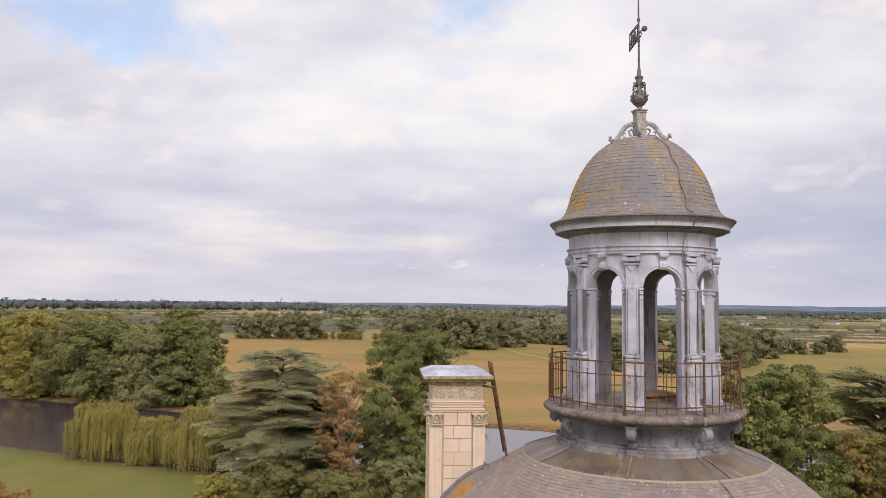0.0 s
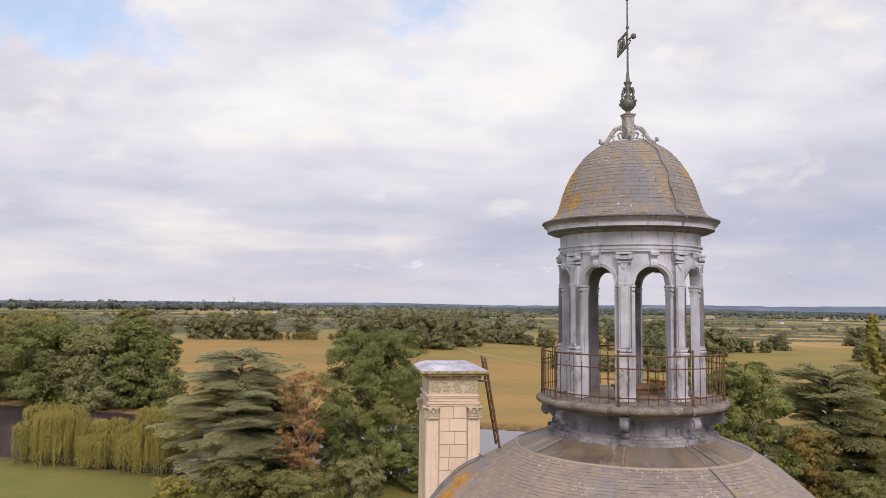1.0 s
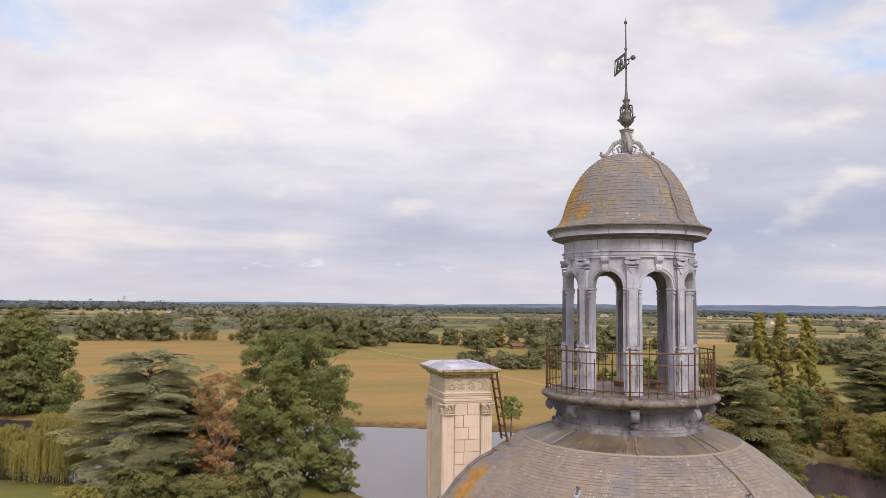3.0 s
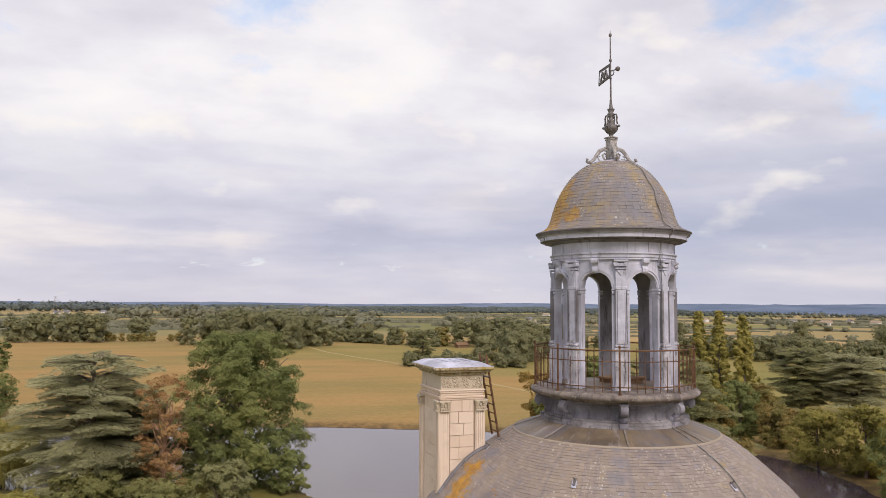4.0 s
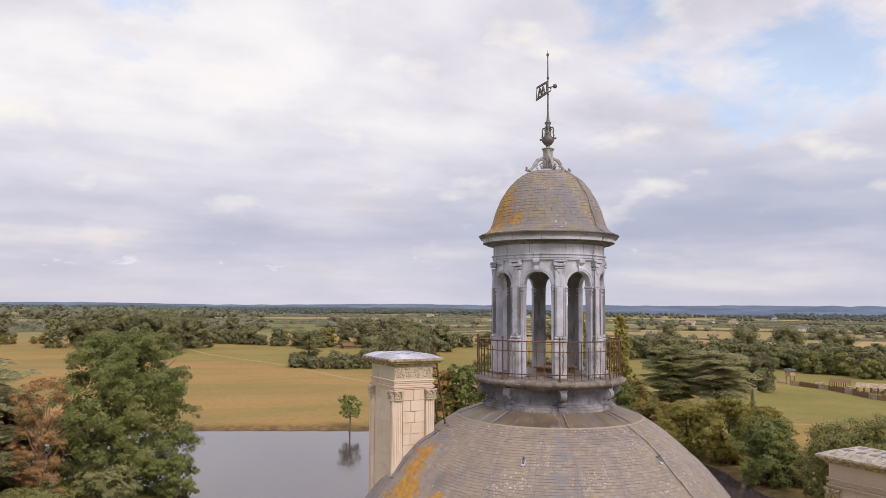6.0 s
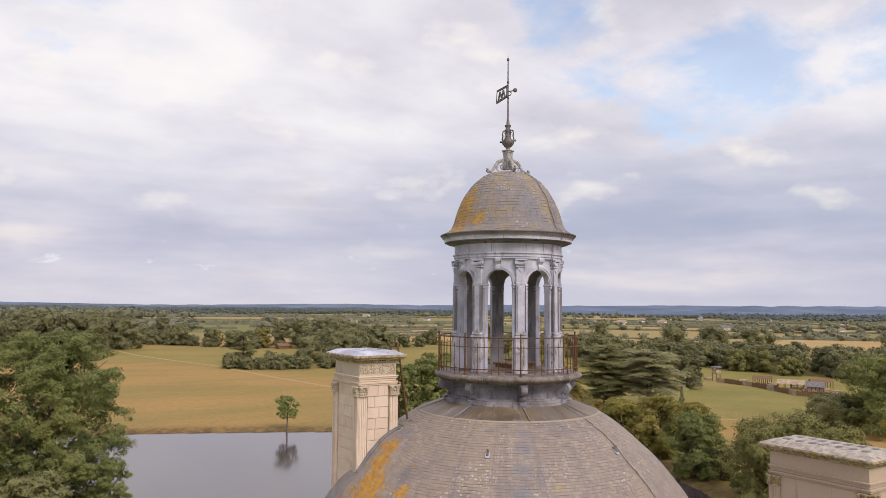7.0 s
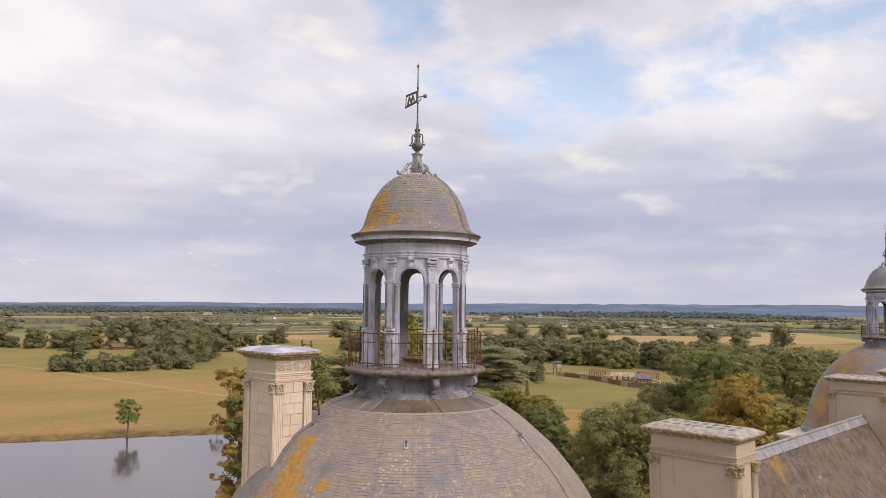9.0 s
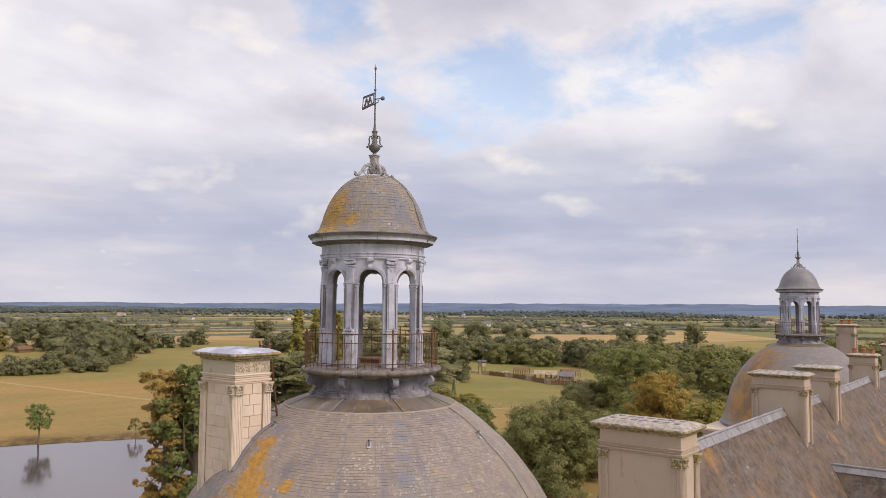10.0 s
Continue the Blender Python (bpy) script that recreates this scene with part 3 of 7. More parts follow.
# ---- the domed pavilion and its lantern ----
HOUSE = 7.5                                   # turn of the house, degrees
AXIS = (2.79, 15.50)                          # middle of the nearer dome
PHASE = 252.3                                 # bearing of one pier of the lantern
SPRING, CROWN_R = 24.70, 0.345
R_IN, R_OUT = 1.20, 1.345
FLOOR_Z = 22.52
DOME = [(2.30, 21.50), (2.65, 21.29), (3.00, 21.03), (3.45, 20.64), (3.83, 20.28), (4.44, 19.52), (4.86, 18.83), (5.22, 18.0), (5.48, 17.2), (5.62, 16.6), (5.74, 16.1), (5.95, 15.6), (6.2, 15.3)]
CUPOLA = [(0.30, 27.69), (0.50, 27.645), (0.68, 27.55), (0.88, 27.39), (1.07, 27.16), (1.235, 26.88), (1.35, 26.60), (1.42, 26.36), (1.50, 26.16), (1.62, 26.05), (1.77, 25.985)]


def arch_bay(bm):
    """One bay of the ring wall, round x as its middle: two half piers and the arch between them."""
    cols = []
    half = radians(22.5)
    open_a = CROWN_R / R_OUT
    angs = [-half, -half + 0.03, -open_a] + [-open_a + 2 * open_a * i / 16 for i in range(1, 16)] + [open_a, half - 0.03, half]
    top = 25.32
    for a in angs:
        if abs(a) >= open_a - 1e-6:
            cols.append((a, FLOOR_Z))
        else:
            cols.append((a, SPRING + math.sqrt(max(0.0, CROWN_R ** 2 - (a * R_OUT) ** 2))))

    def ring(a, z):
        c, s = math.cos(a), math.sin(a)
        return [bm.verts.new((R_IN * c, R_IN * s, z)), bm.verts.new((R_OUT * c, R_OUT * s, z)), bm.verts.new((R_OUT * c, R_OUT * s, top)), bm.verts.new((R_IN * c, R_IN * s, top))]

    seq = []
    for (a, z) in cols:
        if abs(abs(a) - open_a) < 1e-6:
            first, second = ((FLOOR_Z, SPRING) if a < 0 else (SPRING, FLOOR_Z))
            seq.append([ring(a, first)])
            seq.append([ring(a, second)])
        else:
            seq.append([ring(a, z)])
    for (p,), (q,) in zip(seq, seq[1:]):
        for i, j in ((0, 1), (1, 2), (3, 0)):
            try:
                bm.faces.new((p[i], p[j], q[j], q[i]))
            except ValueError:
                pass
    bmesh.ops.remove_doubles(bm, verts=bm.verts, dist=1e-5)
    return bm


def arc_band(bm, r0, r1, push0, push1, n=20):
    """A moulded band round the arch: between two radii of the opening, proud of the wall."""
    rows = []
    for i in range(n + 1):
        t = math.pi * i / n
        row = []
        for rr, p in ((r0, push0), (r0, push1), (r1, push1), (r1, push0)):
            a, z = rr * math.cos(t) / R_OUT, SPRING + rr * math.sin(t)
            row.append(bm.verts.new(((R_OUT + p) * math.cos(a), (R_OUT + p) * math.sin(a), z)))
        rows.append(row)
    for p, q in zip(rows, rows[1:]):
        for i in range(4):
            bm.faces.new((p[i], p[(i + 1) % 4], q[(i + 1) % 4], q[i]))
    return bm


def console(bm, length, height, width, m):
    """A scroll bracket: a large roll above, a small one below, and the web between; x points outward."""
    R, r = height * 0.30, height * 0.17
    top = (length - R, height - R)
    low = (r, r)
    poly = []
    for k in range(13):
        a = radians(110 - 200 * k / 12)
        poly.append((top[0] + R * math.cos(a), top[1] + R * math.sin(a)))
    poly += [(top[0] - R * 0.45, top[1] - R * 0.5), (low[0] + r * 1.3, low[1] + r * 1.4)]
    for k in range(9):
        a = radians(60 - 190 * k / 8)
        poly.append((low[0] + r * math.cos(a), low[1] + r * math.sin(a)))
    poly += [(-0.02, 0.0), (-0.02, height)]
    prism(bm, poly, -width / 2, width / 2, m)
    cyl(bm, m @ Vector((top[0], -width * 0.62, top[1])), m @ Vector((top[0], width * 0.62, top[1])), R * 0.55, 12)
    cyl(bm, m @ Vector((low[0], -width * 0.6, low[1])), m @ Vector((low[0], width * 0.6, low[1])), r * 0.6, 10)
    return bm


def lantern(m, pieces, near=None):
    lead, dark = M["lead"], M["lead_dark"]
    root = thing("lantern_turret", m, "round lead-clad lantern turret with eight open arches and a slate cap", "turret", "roof lanterns")
    bm = bmesh.new()
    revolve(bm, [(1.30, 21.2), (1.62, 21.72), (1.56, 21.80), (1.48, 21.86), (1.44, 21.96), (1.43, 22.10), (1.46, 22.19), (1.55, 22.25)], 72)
    part("neck", bm, M["neck_lead"], root, "stained lead drum below the balcony, coloured darker for the rim's shade", True)
    bm = bmesh.new()
    revolve(bm, [(1.46, 22.235), (1.60, 22.245), (1.64, 22.275), (1.74, 22.29), (1.77, 22.32), (1.86, 22.33), (1.895, 22.355), (1.912, 22.395), (1.90, 22.43), (1.86, 22.455), (1.72, 22.485), (1.60, 22.505), (0.0, 22.51)], 96)
    part("balcony", bm, M["rim"], root, "stone balcony rim spotted with lichen", True)
    bm = bmesh.new()
    revolve(bm, [(1.60, 21.74), (1.615, 21.77), (1.575, 21.80)], 72)
    revolve(bm, [(1.445, 22.13), (1.47, 22.15), (1.45, 22.17)], 72)
    part("neck_moulding", bm, M["neck_lead"], root, "", True)
    bm = bmesh.new()
    revolve(bm, [(1.50, 21.90), (1.535, 21.885), (1.54, 21.855), (1.60, 21.84), (1.605, 21.80), (1.66, 21.785), (1.665, 21.735), (1.62, 21.72)], 72)
    part("foot_moulding", bm, M["foot_lead"], root, "stepped pale lead foot of the drum").data.shade_flat()
    # floor boards and hatch
    bm = bmesh.new()
    revolve(bm, [(1.16, 22.51), (1.16, 22.53), (0.02, 22.56)], 48)
    part("floor", bm, M["lead_roof"], root)
    bm = bmesh.new()
    box(bm, (0.15, -0.1, 22.66), (0.9, 0.7, 0.05), turn(20), 0.01)
    box(bm, (0.15, -0.1, 22.59), (0.8, 0.6, 0.10), turn(20))
    part("hatch", bm, M["timber"], root, "worn timber hatch in the floor")
    for i in range(8):
        t = turn(PHASE + 45 * i)
        bm = console(bmesh.new(), 0.37, 0.42, 0.15, t @ Matrix.Translation((1.45, 0, 21.84)))
        box(bm, (1.55, 0, 21.80), (0.26, 0.19, 0.10), t, 0.01)
        box(bm, (1.60, 0, 22.25), (0.34, 0.20, 0.05), t, 0.008)
        part("bracket", bm, M["neck_lead"], root)
        # the pier with its pilaster, pedestal and capital
        bm = bmesh.new()
        box(bm, (R_OUT + 0.03, 0, 24.26), (0.10, 0.235, 1.62), t, 0.012)
        box(bm, (R_OUT + 0.082, 0, 24.22), (0.012, 0.15, 1.40), t)
        box(bm, (R_OUT + 0.08, 0, 24.70), (0.03, 0.25, 0.07), t, 0.008)
        pier = part("pilaster", bm, lead, root)
        for sd in (-1, 1):
            bm = bmesh.new()
            box(bm, (R_OUT + 0.045, 0.121 * sd, 24.08), (0.10, 0.012, 1.14), t)
            box(bm, (R_OUT + 0.078, 0.081 * sd, 24.08), (0.020, 0.008, 1.12), t)
            part("seam", bm, dark, pier, "dark open lead seam")
        bm = bmesh.new()
        box(bm, (R_OUT + 0.03, 0, 22.94), (0.16, 0.27, 0.90), t, 0.012)
        box(bm, (R_OUT + 0.04, 0, 23.39), (0.20, 0.32, 0.05), t, 0.012)
        box(bm, (R_OUT + 0.035, 0, 23.45), (0.17, 0.28, 0.06), t, 0.02)
        box(bm, (R_OUT + 0.04, 0, 22.555), (0.20, 0.32, 0.09), t, 0.01)
        box(bm, (R_OUT + 0.113, 0, 22.90), (0.012, 0.17, 0.62), t)
        prism(bm, [(-0.09, 23.50), (0.09, 23.50), (0.0, 23.60)], R_OUT + 0.06, R_OUT + 0.10, t @ Matrix(((0, 1, 0, 0), (1, 0, 0, 0), (0, 0, 1, 0), (0, 0, 0, 1))))
        part("pedestal", bm, M["lead_peel"], pier)
        bm = bmesh.new()
        box(bm, (R_OUT + 0.06, 0, 25.285), (0.17, 0.31, 0.045), t, 0.008)
        for s in (-1, 1):
            cyl(bm, t @ Vector((R_OUT + 0.02, 0.115 * s, 25.22)), t @ Vector((R_OUT + 0.13, 0.115 * s, 25.22)), 0.05, 12)
        box(bm, (R_OUT + 0.055, 0, 25.20), (0.13, 0.20, 0.07), t)
        box(bm, (R_OUT + 0.05, 0, 25.12), (0.12, 0.25, 0.03), t)
        prism(bm, [(-0.09, 25.09), (0.0, 24.97), (0.09, 25.09)], R_OUT + 0.07, R_OUT + 0.10, t @ Matrix(((0, 1, 0, 0), (1, 0, 0, 0), (0, 0, 1, 0), (0, 0, 0, 1))))
        part("capital", bm, lead, pier)
        # imposts either side of the opening beside this pier
        for s in (-1, 1):
            tt = t @ turn(s * 6.5)
            bm = bmesh.new()
            box(bm, (1.285, 0, 24.665), (0.24, 0.085, 0.05), tt, 0.012)
            box(bm, (1.285, 0, 24.60), (0.22, 0.070, 0.06), tt, 0.012)
            box(bm, (1.285, 0, 24.50), (0.21, 0.062, 0.03), tt)
            box(bm, (R_OUT + 0.008, 0, 23.5), (0.03, 0.07, 2.1), tt)
            part("impost", bm, lead, root)
        # the arch beside it
        a = t @ turn(22.5)
        bm = arch_bay(bmesh.new())
        bm.transform(a)
        bay = part("arch", bm, lead, root)
        # inner faces take the darkened lead that paints the interior's shade
        bay.data.materials.append(M["lead_inner_shade"])
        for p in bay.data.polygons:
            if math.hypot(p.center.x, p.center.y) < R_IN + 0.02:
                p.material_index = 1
        bm = arc_band(bmesh.new(), CROWN_R + 0.005, CROWN_R + 0.05, -0.01, 0.022)
        arc_band(bm, CROWN_R + 0.05, CROWN_R + 0.085, -0.01, 0.04)
        bm.transform(a)
        part("archivolt", bm, lead, bay)
        bm = bmesh.new()
        kp = [(0.0, 25.03), (0.05, 25.02), (0.085, 25.06), (0.085, 25.12), (0.06, 25.18), (0.09, 25.22), (0.135, 25.25), (0.14, 25.31), (0.10, 25.345), (0.0, 25.345)]
        prism(bm, [(R_OUT - 0.01 + x, z) for x, z in kp], -0.065, 0.065, a)
        cyl(bm, a @ Vector((R_OUT + 0.075, -0.08, 25.285)), a @ Vector((R_OUT + 0.075, 0.08, 25.285)), 0.055, 12)
        part("keystone", bm, lead, bay)
    # entablature and cornice
    bm = bmesh.new()
    revolve(bm, [(R_IN, 25.32), (1.40, 25.32), (1.40, 25.36), (1.42, 25.37), (1.42, 25.43), (1.45, 25.445), (1.45, 25.47), (1.405, 25.48), (1.405, 25.70), (1.42, 25.715), (1.44, 25.75), (1.58, 25.76), (1.60, 25.785), (1.675, 25.79), (1.68, 25.88), (1.73, 25.895), (1.76, 25.945), (1.785, 25.965), (1.785, 25.985), (1.4, 26.0)], 96)
    ent = part("entablature", bm, lead, root, "", True)
    ent.data.shade_flat()
    # cornice underside coloured dark for its shade; the eave lip is dark too
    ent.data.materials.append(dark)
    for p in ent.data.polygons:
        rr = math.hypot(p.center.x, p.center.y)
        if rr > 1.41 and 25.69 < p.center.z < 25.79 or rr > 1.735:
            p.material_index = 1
    # added dark ring that deepens the shade below the cornice
    bm = bmesh.new()
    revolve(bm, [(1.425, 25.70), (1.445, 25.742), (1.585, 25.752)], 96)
    part("soffit_shade", bm, dark, root, "dark ring under the cornice, standing in for its shade", True)
    bm = bmesh.new()
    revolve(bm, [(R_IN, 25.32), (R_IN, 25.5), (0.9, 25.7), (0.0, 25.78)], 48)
    part("vault", bm, M["lead_inner_shade"], root)
    for i in range(7):
        bm = bmesh.new()
        t = turn(17 + i * 360 / 7 + (i * 37 % 11 - 5))
        box(bm, (1.402, 0, 25.59), (0.012, 0.010, 0.22), t)
        part("lead_joint", bm, dark, root)
        bm = bmesh.new()
        box(bm, (1.68, 0, 25.835), (0.012, 0.010, 0.085), t @ turn(13))
        part("cornice_joint", bm, dark, root)
    # the slate cap
    bm = bmesh.new()
    revolve(bm, smooth_profile(CUPOLA, 0.1), 64)
    cap = part("cupola", bm, dark if pieces else M["cupola_lead"], root, "slate cupola with orange lichen on one side", True)
    rng = random.Random(5)
    lay_slates(cap, slate_courses(CUPOLA, 0.085, 0.155, rng) if pieces else [], near if pieces else None, M["cupola_slate"], M["cupola_piece"])
    bm = bmesh.new()
    revolve(bm, [(0.0, 27.72), (0.30, 27.71), (0.46, 27.67), (0.50, 27.64)], 40)
    part("lead_cap", bm, lead, root, "", True)
    for i in range(4):
        t = turn(HOUSE + 71 + 90 * i)
        bm = bmesh.new()
        curve = [(0.12, 27.98), (0.19, 28.01), (0.27, 27.97), (0.34, 27.88), (0.41, 27.77), (0.48, 27.70), (0.55, 27.69), (0.585, 27.72), (0.58, 27.765), (0.545, 27.77)]
        tube(bm, [t @ Vector((x, 0, z)) for x, z in curve], [0.035, 0.045, 0.05, 0.045, 0.04, 0.04, 0.04, 0.04, 0.035, 0.025], 8)
        tube(bm, [t @ Vector((x, 0, z)) for x, z in [(0.12, 27.72), (0.18, 27.79), (0.21, 27.87), (0.16, 27.91), (0.11, 27.87), (0.13, 27.83)]], 0.025, 6)
        tube(bm, [t @ Vector((x, 0, z)) for x, z in [(0.22, 27.71), (0.30, 27.76), (0.32, 27.82), (0.27, 27.84)]], 0.02, 6)
        ball(bm, t @ Vector((0.14, 0, 28.05)), 0.035, 1)
        part("scroll", bm, M["finial"], root, "carved scroll at the foot of the finial")
    return root


def weathervane(m):
    root = thing("weathervane", m, "wrought iron weathervane with a pierced banner above an urn finial", "weathervane", "weathervanes")
    bm = bmesh.new()
    box(bm, (0, 0, 28.02), (0.20, 0.20, 0.52), turn(20), 0.02)
    box(bm, (0, 0, 28.28), (0.25, 0.25, 0.04), turn(20), 0.015)
    box(bm, (0, 0, 28.235), (0.22, 0.22, 0.03), turn(20), 0.01)
    part("post", bm, M["finial"], root, "weathered grey stone post")
    bm = bmesh.new()
    revolve(bm, [(0.0, 28.28), (0.07, 28.29), (0.05, 28.33), (0.05, 28.36), (0.10, 28.40), (0.155, 28.47), (0.17, 28.53), (0.15, 28.57), (0.10, 28.60), (0.07, 28.65), (0.09, 28.68), (0.05, 28.72), (0.04, 28.80), (0.075, 28.86), (0.055, 28.89), (0.08, 28.95), (0.09, 28.975), (0.05, 28.99), (0.035, 29.10), (0.02, 29.25)], 20)
    part("urn", bm, M["iron"], root, "", True)
    for i in range(4):
        t = turn(35 + 90 * i)
        bm = bmesh.new()
        tube(bm, [t @ Vector((x, 0, z)) for x, z in [(0.14, 28.55), (0.17, 28.60), (0.15, 28.68), (0.16, 28.76), (0.14, 28.83), (0.09, 28.84), (0.07, 28.79), (0.10, 28.77)]], 0.02, 6)
        ball(bm, t @ Vector((0.21, 0, 28.545)), 0.035, 1)
        cyl(bm, t @ Vector((0.15, 0, 28.545)), t @ Vector((0.21, 0, 28.545)), 0.015, 6)
        part("handle", bm, M["iron"], root)
    bm = bmesh.new()
    tube(bm, [(0, 0, 29.2), (0, 0, 29.7), (0, 0, 30.3), (0, 0, 30.75), (0, 0, 30.90)], [0.024, 0.02, 0.018, 0.014, 0.004], 8)
    ball(bm, (0, 0, 30.78), 0.038, 2, 1.3)
    ball(bm, (0, 0, 30.16), 0.035, 2, 1.4)
    ball(bm, (0, 0, 29.72), 0.03, 2)
    part("rod", bm, M["iron"], root)
    t = turn(103)
    bm = bmesh.new()
    for a, b, r in (((0.03, 30.08), (0.43, 30.02), 0.014), ((0.03, 29.76), (0.46, 29.66), 0.014), ((0.43, 30.02), (0.46, 29.66), 0.012), ((0.05, 30.07), (0.05, 29.77), 0.014),
                    ((0.12, 29.78), (0.18, 29.98), 0.024), ((0.18, 29.98), (0.25, 29.78), 0.024), ((0.25, 29.78), (0.31, 29.96), 0.024), ((0.31, 29.96), (0.38, 29.74), 0.024)):
        cyl(bm, t @ Vector((a[0], 0, a[1])), t @ Vector((b[0], 0, b[1])), r, 6)
    prism(bm, [(0.05, 30.07), (0.43, 30.015), (0.43, 29.97), (0.05, 30.02)], -0.006, 0.006, t)
    prism(bm, [(0.05, 29.82), (0.455, 29.72), (0.455, 29.67), (0.05, 29.77)], -0.006, 0.006, t)
    part("banner", bm, M["iron"], root)
    bm = bmesh.new()
    cyl(bm, t @ Vector((0, 0, 29.9)), t @ Vector((-0.24, 0, 29.88)), 0.015, 6)
    ball(bm, t @ Vector((-0.27, 0, 29.88)), 0.06, 2)
    tube(bm, [t @ Vector((x, 0, z)) for x, z in [(-0.03, 29.78), (-0.10, 29.79), (-0.13, 29.84), (-0.09, 29.86)]], 0.014, 6)
    part("counterweight", bm, M["iron"], root)
    return root


def railing(m):
    root = thing("balcony_railing", m, "rusted iron railing with thin bars round the lantern balcony", "railing", "balcony railings")
    R = 1.80
    for z, r in ((23.38, 0.016), (23.15, 0.011), (22.62, 0.013)):
        bm = bmesh.new()
        tube(bm, [(R * math.cos(2 * math.pi * i / 72), R * math.sin(2 * math.pi * i / 72), z) for i in range(73)], r, 6)
        part("rail", bm, M["rust"], root)
    shared = {}
    for i in range(64):
        a = PHASE - 3 + 360 / 64 * i
        kind = "post" if i % 8 == 0 else ("bar" if i % 2 else "short_bar")
        if kind not in shared:
            bm = bmesh.new()
            if kind == "post":
                cyl(bm, (0, 0, 22.44), (0, 0, 23.44), 0.021, 8)
                ball(bm, (0, 0, 23.465), 0.032, 1)
                cyl(bm, (0, 0, 22.44), (0, 0, 22.50), 0.035, 8)
            elif kind == "bar":
                cyl(bm, (0, 0, 22.50), (0, 0, 23.38), 0.009, 6)
            else:
                cyl(bm, (0, 0, 22.50), (0, 0, 23.22), 0.009, 6)
                ball(bm, (0, 0, 23.23), 0.016, 1)
            ob = part(kind, bm, M["rust"], root)
            shared[kind] = ob.data
        else:
            ob = new(kind, shared[kind])
            ob.parent = root
        ob.location = (R * math.cos(radians(a)), R * math.sin(radians(a)), 0)
    return root


def big_dome(m, pieces, near=None):
    root = thing("slate_dome", m, "large bell-shaped slate dome with a lead apron and patches of lichen", "dome", "slate domes")
    bm = bmesh.new()
    revolve(bm, smooth_profile(DOME, 0.3), 96)
    if pieces:
        for vert in bm.verts:
            vert.co = swell(vert.co)
    shell = part("dome_shell", bm, M["lead_dark"], root, "", True)
    lay_slates(shell, slate_courses(DOME, 0.076 if pieces else 0.2, 0.11 if pieces else 0.3, random.Random(9), warp=swell if pieces else None), near if pieces else None, M["slate"] if pieces else M["slate_far"], M["slate_piece"])
    bm = bmesh.new()
    revolve(bm, [(1.50, 21.80), (1.58, 21.765), (1.72, 21.71), (1.92, 21.64), (2.12, 21.57), (2.30, 21.505), (2.33, 21.49), (2.34, 21.465), (2.27, 21.45)], 96)
    part("apron", bm, M["lead_roof"], root, "brown-stained lead apron above the slates", True)
    bm = bmesh.new()
    revolve(bm, [(2.30, 21.508), (2.32, 21.506), (2.342, 21.49), (2.345, 21.465), (2.33, 21.455)], 96)
    part("apron_roll", bm, M["mortar"], root, "pale mortar line along the apron edge", True)
    for i in range(8):
        bm = bmesh.new()
        t = turn(PHASE + 45 * i)
        for (r0, z0), (r1, z1) in zip(((1.64, 21.755), (1.90, 21.662), (2.12, 21.588)), ((1.90, 21.662), (2.12, 21.588), (2.33, 21.512))):
            box(bm, ((r0 + r1) / 2, 0, (z0 + z1) / 2), (math.hypot(r1 - r0, z1 - z0), 0.040, 0.012), t @ Matrix.Translation(((r0 + r1) / 2, 0, (z0 + z1) / 2)) @ Matrix.Rotation(math.atan2(z0 - z1, r1 - r0), 4, "Y") @ Matrix.Translation((-(r0 + r1) / 2, 0, -(z0 + z1) / 2)), 0.004)
        part("flashing", bm, M["seam_lead"], root, "worn lead strip over a seam")
    return root


def roof_hook(m):
    root = thing("roof_hook", m, "small pale lead roof hook on the slates", "roof hook", "roof hooks")
    bm = bmesh.new()
    box(bm, (0, 0, 0.02), (0.05, 0.16, 0.03), None, 0.006)
    cyl(bm, (0, 0.05, 0.02), (0, 0.03, 0.10), 0.012, 6)
    ball(bm, (0, 0.03, 0.10), 0.022, 1)
    part("hook", bm, M["iron"], root)
    bm = bmesh.new()
    box(bm, (0, -0.05, 0.01), (0.10, 0.16, 0.012), None, 0.003)
    part("lead_patch", bm, M["lead"], root)
    return root


def dome_point(az, frac_r):
    """Place on the dome, at a bearing round its axis (world degrees) and a radius."""
    for (r0, z0), (r1, z1) in zip(DOME, DOME[1:]):
        if r0 <= frac_r <= r1:
            f = (frac_r - r0) / (r1 - r0)
            z = z0 + (z1 - z0) * f
            slope = math.degrees(math.atan2(z0 - z1, r1 - r0))
            a = radians(az)
            return Vector((frac_r * math.cos(a), frac_r * math.sin(a), z)), slope

# ---- chimneys, roofs and walls of the house ----
HM = Matrix.Translation((AXIS[0], AXIS[1], 0)) @ turn(HOUSE)   # house frame: u along the front, v away from it


def fluted(bm, x, y, nx, ny, w, z0, z1):
    """A pilaster strip with four flutes; (nx, ny) is its outward side."""
    tx, ty = -ny, nx
    s = (abs(nx) * 0.05 + abs(tx) * w, abs(ny) * 0.05 + abs(ty) * w, z1 - z0)
    box(bm, (x + nx * 0.025, y + ny * 0.025, (z0 + z1) / 2), s)
    for k in range(4):
        o = (k - 1.5) * w / 4.4
        c = (x + nx * 0.055 + tx * o, y + ny * 0.055 + ty * o, (z0 + z1) / 2)
        box(bm, c, (abs(nx) * 0.018 + abs(tx) * w * 0.13, abs(ny) * 0.018 + abs(ty) * w * 0.13, z1 - z0 - 0.04))


